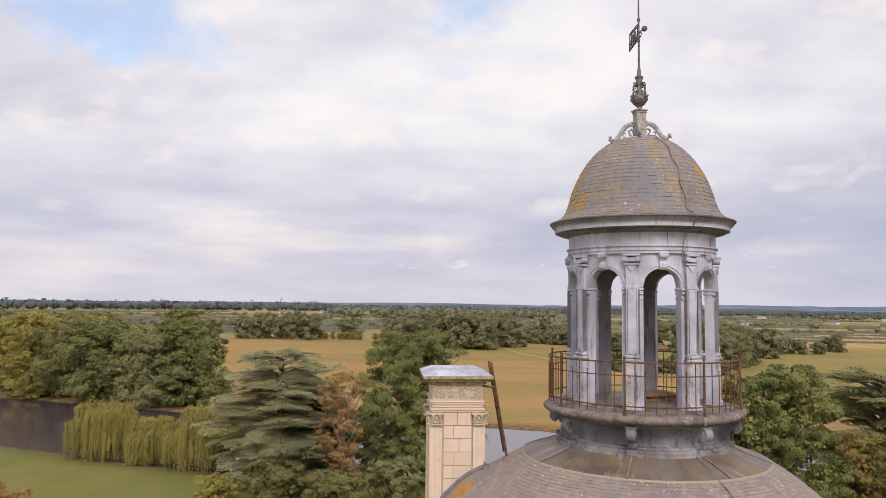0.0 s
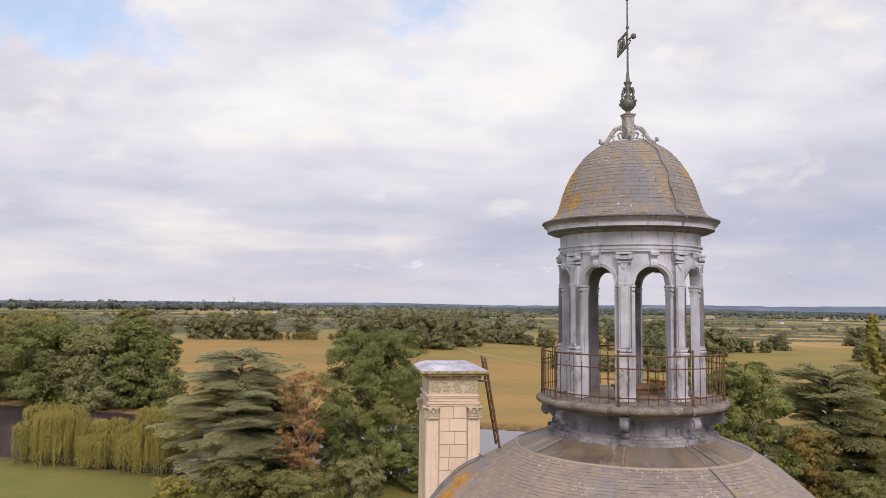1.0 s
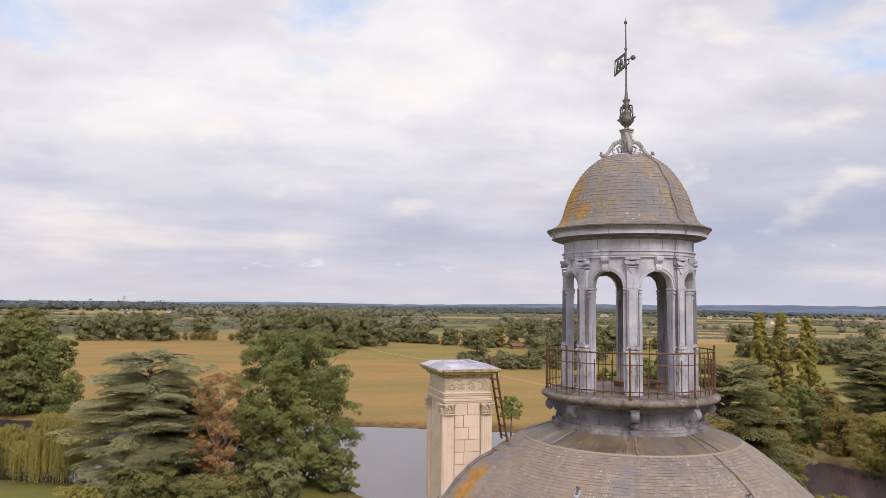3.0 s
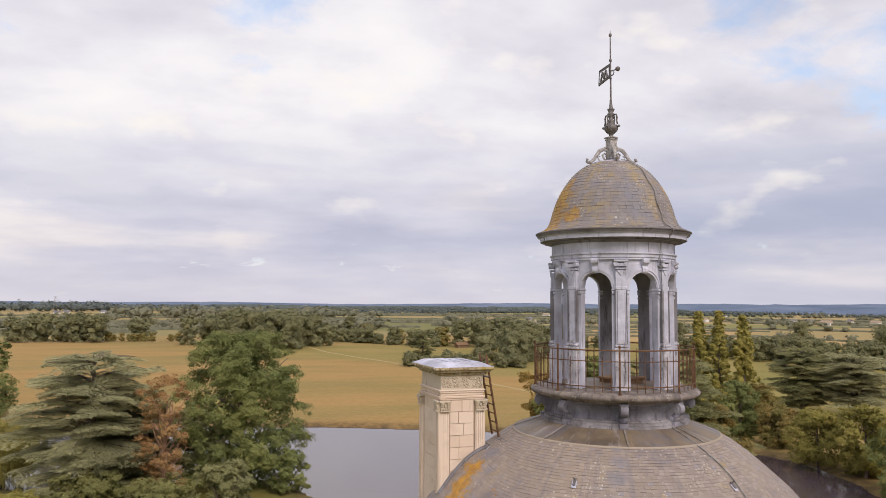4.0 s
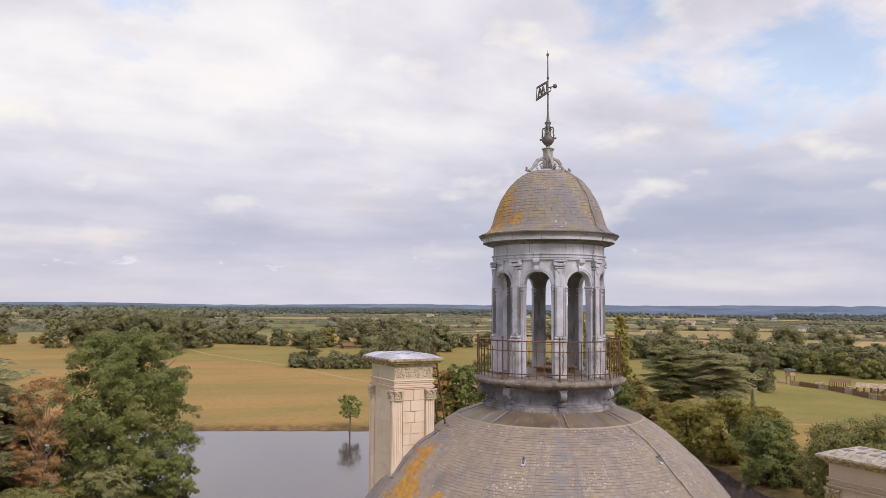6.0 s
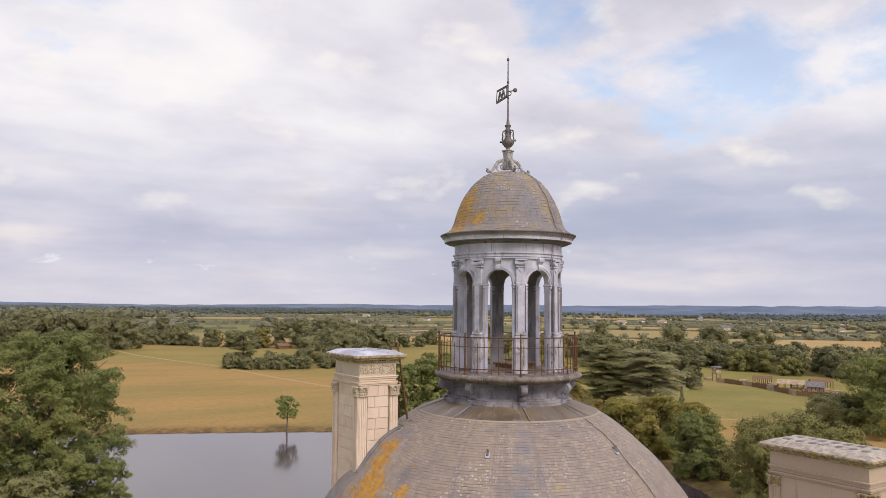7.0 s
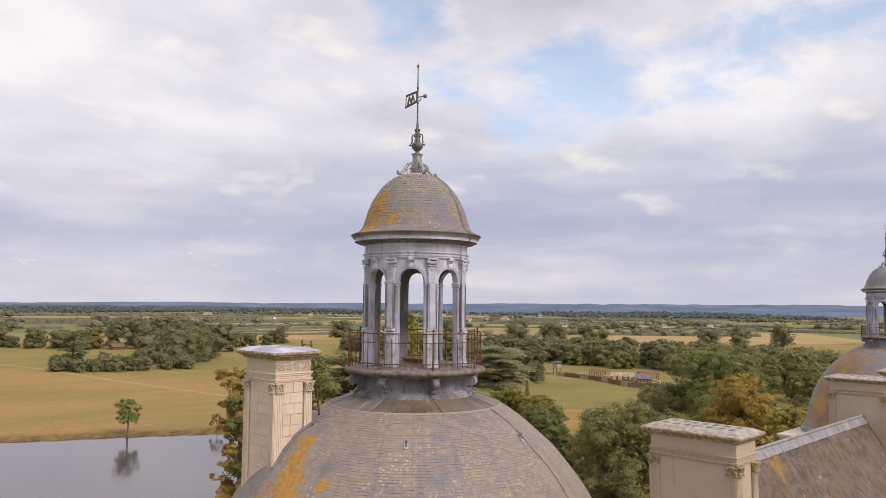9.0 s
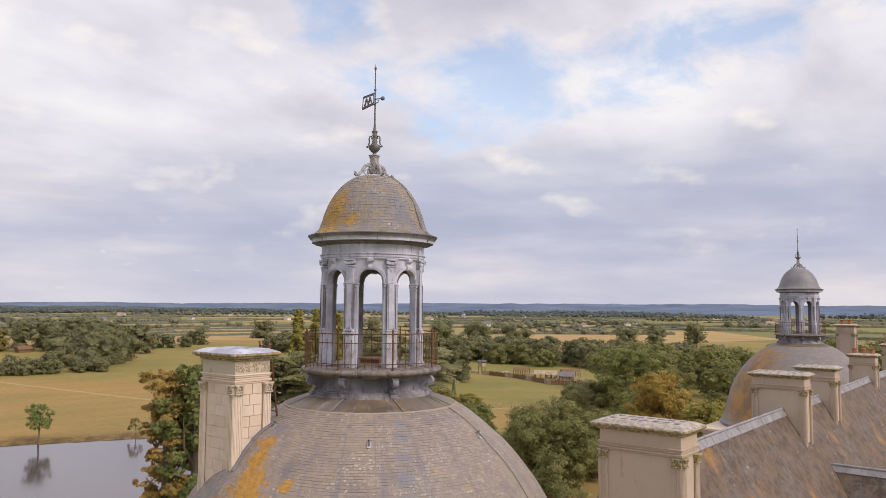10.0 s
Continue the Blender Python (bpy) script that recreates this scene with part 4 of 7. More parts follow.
def leafy_capital(bm, x, y, nx, ny, w, z):
    tx, ty = -ny, nx
    for zz, e, h in ((z + 0.22, 1.30, 0.035), (z + 0.015, 1.05, 0.03)):
        box(bm, (x + nx * 0.05, y + ny * 0.05, zz), (abs(nx) * 0.14 + abs(tx) * w * e, abs(ny) * 0.14 + abs(ty) * w * e, h), None, 0.006)
    box(bm, (x + nx * 0.035, y + ny * 0.035, z + 0.11), (abs(nx) * 0.08 + abs(tx) * w, abs(ny) * 0.08 + abs(ty) * w, 0.2))
    for row, (zz, n, r) in enumerate(((z + 0.06, 4, 0.035), (z + 0.13, 3, 0.035), (z + 0.185, 2, 0.045))):
        for k in range(n):
            o = (k - (n - 1) / 2) * w / n * (1.25 if row == 2 else 1.05)
            ball(bm, (x + nx * (0.075 + 0.012 * row) + tx * o, y + ny * (0.075 + 0.012 * row) + ty * o, zz), r, 1, 1.25)


def chimney(u, v, wx, wy, ztop, zbase, label, pots=0, stones=False, lead_top=False, seed=1):
    """A stone stack, wx along the front and wy across it, measured over its cap."""
    rng = random.Random(seed)
    root = thing("chimney_stack", HM @ Matrix.Translation((u, v, 0)), label, "chimney", "chimney stacks")
    sx, sy = wx - 0.42, wy - 0.42
    st, cv = (M["stone"], M["stone_carved"]) if stones else (M["stone_stained"], M["stone_lichen"])
    bm = bmesh.new()
    zs = ztop - 0.62
    box(bm, (0, 0, (zs + zbase) / 2), (sx - 0.03, sy - 0.03, zs - zbase))
    part("shaft", bm, M["stone_stained"] if stones else st, root)
    bm = bmesh.new()
    box(bm, (0, 0, ztop - 0.33), (sx + 0.02, sy + 0.02, 0.36), None, 0.01)
    if lead_top:
        for _ in range(190):        # worn carving
            r = rng.uniform(0.012, 0.03)
            z = ztop - 0.33 + rng.uniform(-0.12, 0.12)
            ball(bm, (rng.uniform(-0.48, 0.48) * sx, -sy / 2 - 0.012, z), r, 1)
    part("frieze", bm, cv if lead_top else st, root, "frieze of crumbling carved stone" if lead_top else "")
    bm = bmesh.new()
    for dz, e, h in ((0.60, 0.03, 0.05), (0.545, 0.07, 0.05), (0.51, 0.11, 0.03), (0.655, 0.10, 0.05), (0.70, 0.06, 0.04)):
        box(bm, (0, 0, ztop - dz), (sx + e, sy + e, h), None, 0.008)
    part("moulding", bm, st, root)
    bm = bmesh.new()
    for dz, e, h in ((0.14, 0.16, 0.07), (0.085, 0.32, 0.05), (0.03, 0.42, 0.07)):
        box(bm, (0, 0, ztop - dz), (sx + e, sy + e, h), None, 0.02)
    part("cornice", bm, M["stone_lichen"], root, "overhanging cornice dark with lichen")
    bm = bmesh.new()
    a = [bm.verts.new((x * (sx + 0.40) / 2, y * (sy + 0.40) / 2, ztop + 0.006)) for x, y in ((-1, -1), (1, -1), (1, 1), (-1, 1))]
    b = [bm.verts.new((x * (sx - 0.05) / 2, y * (sy - 0.05) / 2, ztop + 0.10)) for x, y in ((-1, -1), (1, -1), (1, 1), (-1, 1))]
    bm.faces.new(b)
    for i in range(4):
        bm.faces.new((a[i], a[(i + 1) % 4], b[(i + 1) % 4], b[i]))
    part("top", bm, M["lead"] if lead_top else M["stone_top"], root, "pale lead top" if lead_top else "")
    if lead_top:
        bm = bmesh.new()
        for k in (-1, 0, 1):
            box(bm, (k * sx * 0.27, 0, ztop + 0.105), (0.03, sy * 0.75, 0.02), None, 0.005)
        part("lead_seam", bm, M["lead"], root)
    else:
        n = int(sy / 0.32)
        for i in range(n):
            for j in (-1, 1):
                bm = bmesh.new()
                box(bm, (j * sx * 0.2, (i + 0.5) * (sy - 0.2) / n - (sy - 0.2) / 2, ztop + 0.104), (0.20, 0.14, 0.012), turn(rng.uniform(-8, 8)), 0.003)
                part("flue_slab", bm, M["lead_dark"], root)
    zc = ztop - 0.96
    pw = 0.21 if wy < 2.2 else 0.26
    spots = []
    for s in (-1, 1):
        spots.append((s * (sx / 2 - pw / 2 + 0.03), -sy / 2, 0, -1))
        spots.append((s * (sx / 2 - pw / 2 + 0.03), sy / 2, 0, 1))
        spots.append((-sx / 2, s * (sy / 2 - pw / 2 + 0.03), -1, 0))
        spots.append((sx / 2, s * (sy / 2 - pw / 2 + 0.03), 1, 0))
    for x, y, nx, ny in spots:
        bm = bmesh.new()
        fluted(bm, x, y, nx, ny, pw, zbase, zc + 0.01)
        pil = part("pilaster", bm, st, root)
        bm = bmesh.new()
        leafy_capital(bm, x, y, nx, ny, pw, zc)
        part("capital", bm, cv, pil, "carved leafy capital")
    # ashlar courses on the two faces that the house shows
    if stones:
        course = 0.258
        z, row = zs - 0.10, 0
        while z - course > zbase:
            for (x0, x1, face) in ((-sx / 2 + pw, sx / 2 - pw, "front"), (-sy / 2 + pw, sy / 2 - pw, "side")):
                cuts = [x0]
                x = x0 + (rng.uniform(0.12, 0.34))
                while x < x1 - 0.12:
                    cuts.append(x)
                    x += rng.uniform(0.30, 0.46)
                cuts.append(x1)
                for p, q in zip(cuts, cuts[1:]):
                    bm = bmesh.new()
                    c = (p + q) / 2
                    dpt = 0.03
                    if face == "front":
                        box(bm, (0, 0, 0), (q - p - 0.010, dpt, course - 0.010), None, 0.003)
                        loc = (c, -sy / 2 + 0.004 + rng.uniform(-0.003, 0.003), z - course / 2)
                    else:
                        box(bm, (0, 0, 0), (dpt, q - p - 0.006, course - 0.006), None, 0.002)
                        loc = (-sx / 2 + 0.004 + rng.uniform(-0.0015, 0.0015), c, z - course / 2)
                    ob = part("ashlar_block", bm, M["stone_piece"], root)
                    ob.location = loc
            z -= course
            row += 1
    for i in range(pots):
        bm = bmesh.new()
        y = (i - (pots - 1) / 2) * 0.55
        revolve(bm, [(0.15, ztop + 0.08), (0.18, ztop + 0.10), (0.16, ztop + 0.16), (0.15, ztop + 0.38), (0.18, ztop + 0.40), (0.18, ztop + 0.44), (0.12, ztop + 0.44), (0.12, ztop + 0.1)], 16)
        bm.transform(Matrix.Translation((0, y, 0)))
        part("chimney_pot", bm, M["terracotta"], root, "orange clay chimney pot", True)
    return root


def old_ladder():
    root = thing("ladder", Matrix.Translation((0.0, 16.0, 0)), "rusty brown ladder leaning between dome and chimney", "ladder")
    a, b = Vector((0.17, -0.02, 21.30)), Vector((-0.16, -0.10, 23.18))
    side = Vector((-0.045, 0.40, 0.0))
    d = (b - a)
    for s in (0, 1):
        bm = bmesh.new()
        cyl(bm, a + side * s, b + side * s, 0.026, 8)
        part("rail", bm, M["rust"], root)
    for i in range(9):
        bm = bmesh.new()
        p = a + d * (0.06 + i * 0.11)
        cyl(bm, p, p + side, 0.014, 6)
        part("rung", bm, M["rust"], root)
    bm = bmesh.new()
    cyl(bm, b + Vector((0.09, 0.02, -0.50)), b + Vector((-0.22, 0.02, -0.48)), 0.022, 6)
    part("stay", bm, M["iron"], root)
    return root


k = Mat("worn_stone_top", 0.9, 0.0, 0.2)
k.color(k.ramp(k.noise(6, 7, 0.7), [(0.38, (0.27, 0.23, 0.195)), (0.5, (0.42, 0.365, 0.315)), (0.62, (0.53, 0.475, 0.42))]))
M["stone_top"] = k.m
k = Mat("rusty_lichen_slate", 0.62, 0.0, 0.4)
c = k.ramp(k.island(), [(0.0, (0.150, 0.124, 0.113)), (0.5, (0.172, 0.142, 0.127)), (1.0, (0.198, 0.164, 0.145))])
moss = k.noise(0.75, 9, 0.76)
c = k.mix(k.ramp(moss, [(0.38, 0.0), (0.54, 0.75)]), c, (0.165, 0.102, 0.058))
c = k.mix(k.ramp(k.noise(1.9, 10, 0.8, k.vec((1, 1, 1), True, (1, 5, 3))), [(0.46, 0.0), (0.58, 0.85)]), c, (0.070, 0.050, 0.038))
c = k.mix(k.ramp(k.noise(0.42, 9, 0.72, k.vec((1, 1, 0.8), True, (3, 1, 8))), [(0.57, 0.0), (0.68, 0.8)]), c, (0.38, 0.20, 0.05))
vo = k.N.new("ShaderNodeTexVoronoi")
vo.inputs["Scale"].default_value = 3.2
k.L.new(k.vec((1.2, 0.9, 0.8)), vo.inputs["Vector"])
drops = k.math("SUBTRACT", k.math("MULTIPLY", k.math("SUBTRACT", k.noise(0.8, 5, 0.65, k.vec((1, 1, 1), True, (9, 3, 5))), 0.46), 6.0, True), k.math("MULTIPLY", vo.outputs["Distance"], 6.0))
c = k.mix(k.ramp(drops, [(0.0, 0.0), (0.15, 0.85)]), c, (0.62, 0.59, 0.57))
k.color(c)
k.bump(k.noise(16, 5, 0.65), 0.4, 0.02)
M["roof_slate"] = k.m

RIDGE_Z, RIDGE_V, SLOPE = 19.3, -4.45, 1.6


def roof_slope(u0, u1, v_top, z_top, run, sign, name, step=0.20, width=0.26, seed=3):
    """Slates down one slope of a pitched roof that runs along u."""
    rng = random.Random(seed)
    V, F = [], []
    ln = math.hypot(run, run * SLOPE)
    rows = int(ln / step)
    dv, dzv = sign * run / rows, -run * SLOPE / rows
    nv, nz = sign * SLOPE / math.hypot(1, SLOPE), 1 / math.hypot(1, SLOPE)
    for r in range(rows):
        u = u0 - rng.random() * width
        while u < u1:
            w = width * rng.uniform(0.92, 1.08)
            a, b = max(u0, u + 0.0015), min(u1, u + w - 0.0015)
            u += w
            if b - a < 0.03:
                continue
            o = len(V)
            v0, z0 = v_top + dv * r, z_top + dzv * r
            v1, z1 = v_top + dv * (r + 1 + rng.uniform(-0.04, 0.06)), z_top + dzv * (r + 1.03)
            h = 0.007 + rng.uniform(-0.002, 0.003)
            for x in (a, b):
                V += [(x, v0 + nv * 0.004, z0 + nz * 0.004), (x, v1 + nv * h, z1 + nz * h), (x, v1, z1)]
            F += [(o, o + 1, o + 4, o + 3), (o + 1, o + 2, o + 5, o + 4), (o, o + 2, o + 1), (o + 3, o + 4, o + 5)]
    return V, F


def house_roof(name, m, u0, u1, v, z, run, label, hip=False):
    root = thing(name, m, label, "roof", "", "structure")
    bm = bmesh.new()
    prism(bm, [(v - run, z - run * SLOPE), (v + run, z - run * SLOPE), (v, z)], u0, u1, Matrix(((0, 1, 0, 0), (1, 0, 0, 0), (0, 0, 1, 0), (0, 0, 0, 1))))
    part("roof_deck", bm, M["lead_dark"], root)
    V, F = roof_slope(u0, u1, v, z, run, -1, name)
    tagged(part("slates", (V, F), M["roof_slate"], root, "brown slates mottled with orange lichen"), kind="stuff")
    V, F = roof_slope(u0, u1, v, z, run, 1, name, 0.5, 0.6)
    tagged(part("slates", (V, F), M["roof_slate"], root), kind="stuff")
    for s in (-1, 1):
        bm = bmesh.new()
        nv, nz = s * SLOPE / math.hypot(1, SLOPE), 1 / math.hypot(1, SLOPE)
        pts = [(v, z + 0.06), (v + s * 0.17 + nv * 0.05, z - 0.17 * SLOPE + nz * 0.05), (v + s * 0.17, z - 0.17 * SLOPE), (v, z)]
        prism(bm, pts, u0, u1, Matrix(((0, 1, 0, 0), (1, 0, 0, 0), (0, 0, 1, 0), (0, 0, 0, 1))))
        part("ridge_lead", bm, M["ridge_lead"], root, "pale lead ridge flashing")
    bm = bmesh.new()
    cyl(bm, (u0, v, z + 0.06), (u1, v, z + 0.06), 0.06, 8)
    part("ridge_roll", bm, M["ridge_lead"], root)
    u = u0 + 0.5
    while u < u1:
        bm = bmesh.new()
        tube(bm, [(u, v - 0.27, z - 0.22 * SLOPE + 0.03), (u, v, z + 0.125), (u, v + 0.27, z - 0.22 * SLOPE + 0.03)], 0.009, 6)
        part("lead_joint", bm, M["ridge_lead"], root)
        u += 1.5
    return root


def dome_near(c):
    # slates on the side of the dome that faces the lake front
    return (c[0] + 1.6) ** 2 + (c[1] + 2.9) ** 2 + (c[2] - 20.4) ** 2


def cupola_near(c):
    return (c[0] + 0.6) ** 2 + (c[1] + 1.25) ** 2 + (c[2] - 26.7) ** 2


DM = Matrix.Translation((AXIS[0], AXIS[1], 0))
D2 = Matrix.Translation((51.6, 23.0, -0.42))
lantern(DM, True, cupola_near)
weathervane(DM)
railing(DM)
big_dome(DM, True, dome_near)
lantern(D2, False)
weathervane(D2 @ turn(95))
railing(D2)
big_dome(D2, False)

chimney(-3.58, 1.13, 1.40, 1.74, 22.94, 15.0, "cream ashlar chimney with fluted pilasters and a lead-covered top", stones=True, lead_top=True, seed=4)
chimney(4.90, -5.80, 1.55, 2.72, 20.93, 13.0, "wide cream stone chimney with a worn flat top", seed=5)
chimney(23.75, -4.25, 1.55, 2.75, 20.95, 15.0, "wide stone chimney astride the slate ridge", seed=6)
chimney(30.65, -4.35, 1.5, 2.3, 20.85, 15.0, "weathered brown stone chimney astride the slate ridge", seed=7)
chimney(45.0, -4.1, 1.5, 2.0, 20.85, 14.0, "stone chimney with three orange clay pots", pots=3, seed=8)
chimney(59.5, -4.2, 1.5, 2.6, 21.0, 14.0, "far stone chimney with a row of clay pots", pots=4, seed=9)
chimney(54.8, -1.2, 1.4, 1.7, 22.7, 14.0, "stone chimney with two orange pots beside the farther dome", pots=2, seed=10)
old_ladder()

house_roof("main_roof", HM, 5.4, 60.0, RIDGE_V, RIDGE_Z, 4.0, "steep slate roof with a pale lead ridge and orange lichen")
cross = HM @ Matrix.Translation((25.0, 0, 0)) @ turn(-90)
house_roof("cross_roof", cross, 5.9, 13.0, 0.0, 16.65, 2.4, "lower slate roof with a lead ridge")

# walls that carry the roofs
k = Mat("wall_stone", 0.85, 0.0, 0.2)
n = k.noise(1.2, 6, 0.6)
k.color(k.ramp(n, [(0.3, (0.45, 0.36, 0.25)), (0.7, (0.62, 0.52, 0.38))]))
k.bump(k.noise(30, 4, 0.6), 0.3, 0.01)
M["wall"] = k.m
for i, (u, v, wu, wv, h) in enumerate(((0, 0, 11.6, 11.6, 15.25), (49.4, 1.1, 11.6, 11.6, 14.85), (32.5, -4.45, 53.0, 7.6, 12.95), (25.0, -11.0, 4.6, 5.6, 12.8))):
    bm = bmesh.new()
    box(bm, (u, v, h / 2 - 1), (wu, wv, h + 2 - 0.4))
    w = part("house_wall_%d" % (i + 1), bm, M["wall"])
    w.matrix_world = HM
    tagged(w, "cream stone house wall below the roofs", "wall", "", "structure")
    bm = bmesh.new()
    box(bm, (u, v, h - 0.15), (wu + 0.5, wv + 0.5, 0.2), None, 0.03)
    box(bm, (u, v, h - 0.35), (wu + 0.25, wv + 0.25, 0.2), None, 0.03)
    c = part("cornice_%d" % (i + 1), bm, M["stone"])
    c.matrix_world = HM
    tagged(c, "moulded stone eaves cornice of the house", "cornice", "", "structure")

# lead dressed along the foot of the chimney that stands in the dome
gutter = thing("chimney_flashing", Matrix(), "dark lead dressed along the foot of the ashlar chimney", "flashing")


def dome_z(u, v):
    """Height of the near dome's slates at a place of the house plan."""
    q = turn(HOUSE) @ Vector((u, v, 0))
    r = math.hypot(q.x, q.y)
    for (r0, z0), (r1, z1) in zip(DOME, DOME[1:]):
        if r0 <= r <= r1:
            return swell((q.x, q.y, z0 + (z1 - z0) * (r - r0) / (r1 - r0)))[2]
    return DOME[-1][1]


for foot in ([(-3.03, 0.40 + 0.13 * i) for i in range(11)], [(-3.03 - 0.11 * i, 0.40) for i in range(11)]):
    bm = bmesh.new()
    tube(bm, [HM @ Vector((u, v, dome_z(u, v) + 0.03)) for u, v in foot], 0.045, 8)
    part("lead_roll", bm, M["lead_dark"], gutter)

# hooks and the conductor cable on the near dome
for az, r in ((231.5, 3.14), (182.0, 3.02), (289.0, 3.2), (262.0, 4.3), (215.0, 4.5)):
    p, slope = dome_point(az, r)
    p = Vector(swell(p))
    roof_hook(DM @ Matrix.Translation(p) @ turn(az + 90) @ Matrix.Rotation(radians(slope), 4, "X") @ Matrix.Translation((0, 0, 0.02)))
cable = thing("conductor_cable", DM, "thin grey lightning conductor cable running down turret and dome", "cable")
bm = bmesh.new()
t = turn(291)
line = [(r + 0.03, z + 0.03) for r, z in smooth_profile(CUPOLA, 0.12)] + [(1.80, 25.96), (1.70, 25.84), (1.47, 25.7), (1.44, 25.4), (1.46, 25.3), (1.46, 24.5), (1.46, 23.6), (1.50, 23.3), (1.50, 22.7), (1.62, 22.53), (1.88, 22.49), (1.95, 22.35), (1.75, 22.2), (1.50, 22.05), (1.58, 21.82), (1.8, 21.71), (2.1, 21.60), (2.35, 21.50)]
line += [(r + 0.03, z + 0.035) for r, z in smooth_profile(DOME, 0.3)[1:]]
tube(bm, [t @ Vector((r - 0.012, 0.03 * math.sin(i * 1.3), z - 0.01)) for i, (r, z) in enumerate(line)], 0.011, 6)
part("cable", bm, M["cable"], cable)

# ---- ground and lake ----
LAKE = [(-260, 215), (-190, 200), (-120, 183), (-100, 176), (-78, 168), (-58, 163), (-25, 157), (5, 152), (29, 144), (46, 137), (60, 128), (71, 116), (76, 106), (75, 94), (71, 82), (66, 68), (64, 52), (70, 30), (80, 0), (60, 0), (54, 26), (55, 46), (60, 60), (61, 78), (57, 92), (46, 98), (33, 92), (22, 80), (12, 76), (2, 88), (-1, 100), (-6, 108), (-20, 109), (-36, 107), (-46, 110), (-57, 114), (-70, 119), (-82, 123.5), (-110, 133), (-170, 140), (-260, 150)]


def lake_distance(X, Y):
    """Signed distance to the lake's edge, positive on land."""
    best = np.full(X.shape, 1e9)
    inside = np.zeros(X.shape, bool)
    n = len(LAKE)
    for i in range(n):
        (x0, y0), (x1, y1) = LAKE[i], LAKE[(i + 1) % n]
        dx, dy = x1 - x0, y1 - y0
        t = np.clip(((X - x0) * dx + (Y - y0) * dy) / (dx * dx + dy * dy), 0, 1)
        best = np.minimum(best, np.hypot(X - x0 - t * dx, Y - y0 - t * dy))
        if dy:
            hit = ((y0 > Y) != (y1 > Y)) & (X < dx * (Y - y0) / dy + x0)
            inside ^= hit
    return np.where(inside, -best, best)


def grown(lo, hi, step, far):
    a = list(np.arange(lo, hi + 1e-6, step))
    s, x = step, hi
    while x < far:
        s *= 1.25
        x += s
        a.append(min(x, far))
    s, x = step, lo
    while x > -far:
        s *= 1.25
        x -= s
        a.insert(0, max(x, -far))
    return np.array(a)


gx, gy = grown(-150, 130, 2.5, 4950), grown(20, 240, 2.0, 4950)
X, Y = np.meshgrid(gx, gy)
D = lake_distance(X, Y)
Z = np.clip(D / 2.2, -1.0, 0.0) * 1.5 + np.where(D < 0, 0, 0)
Z = np.where(D > 0, -0.35 * np.exp(-D / 2.0), np.minimum(-0.35 + D * 0.7, -0.35).clip(-2.0))
nx_, ny_ = len(gx), len(gy)
V = np.stack([X.ravel(), Y.ravel(), Z.ravel()], 1).tolist()
F = [(j * nx_ + i, j * nx_ + i + 1, (j + 1) * nx_ + i + 1, (j + 1) * nx_ + i) for j in range(ny_ - 1) for i in range(nx_ - 1)]


def soft_step(v, a, b):
    t = np.clip((v - a) / (b - a), 0, 1)
    return t * t * (3 - 2 * t)


k = Mat("parkland_grass", 0.95, 0.0, 0.1)


def attr(k, name):
    n = k.N.new("ShaderNodeAttribute")
    n.attribute_name = name
    return n.outputs["Fac"]


gold = k.ramp(k.noise(0.018, 6, 0.6, k.vec((0.5, 1.4, 1))), [(0.34, (0.275, 0.205, 0.078)), (0.46, (0.325, 0.228, 0.088)), (0.56, (0.40, 0.25, 0.098)), (0.66, (0.36, 0.22, 0.085)), (0.76, (0.30, 0.215, 0.08))])
green = k.ramp(k.noise(0.03, 6, 0.62), [(0.32, (0.195, 0.185, 0.058)), (0.5, (0.255, 0.222, 0.075)), (0.68, (0.335, 0.25, 0.095))])
gfac = k.math("ADD", attr(k, "green"), k.math("MULTIPLY", k.math("SUBTRACT", k.noise(0.025, 5, 0.6, k.vec((1, 1, 1), True, (40, 9, 0))), 0.5), 0.55), clamp=True)
c = k.mix(gfac, gold, green)
lush = k.ramp(k.noise(0.05, 6, 0.65), [(0.34, (0.140, 0.165, 0.045)), (0.52, (0.185, 0.190, 0.056)), (0.68, (0.245, 0.200, 0.072))])
c = k.mix(attr(k, "lawn"), c, lush)
streak = k.noise(0.16, 6, 0.65, k.vec((0.22, 1.0, 1.0)))
c = k.mix(k.ramp(streak, [(0.52, 0.0), (0.72, 0.4)]), c, (0.30, 0.185, 0.05))
c = k.mix(k.ramp(k.noise(0.6, 8, 0.78), [(0.44, 0.0), (0.66, 0.45)]), c, (0.20, 0.155, 0.045))
# far farmland: a patchwork of stubble, pasture and wood
vor = k.N.new("ShaderNodeTexVoronoi")
vor.inputs["Scale"].default_value = 1.0
mp = k.N.new("ShaderNodeMapping")
mp.inputs["Scale"].default_value = (0.0030, 0.0042, 1)
mp.inputs["Rotation"].default_value = (0, 0, radians(25))
k.L.new(k.wp.outputs["Position"], mp.inputs[0])
k.L.new(mp.outputs[0], vor.inputs["Vector"])
sepc = k.N.new("ShaderNodeSeparateColor")
k.L.new(vor.outputs["Color"], sepc.inputs[0])
cn = k.ramp(sepc.outputs[0], [(0.0, (0.16, 0.165, 0.07)), (0.25, (0.24, 0.22, 0.085)), (0.42, (0.36, 0.265, 0.125)), (0.60, (0.26, 0.235, 0.095)), (0.8, (0.40, 0.285, 0.14)), (1.0, (0.17, 0.18, 0.07))])
c = k.mix(attr(k, "farmland"), c, cn)
bank = attr(k, "bank")
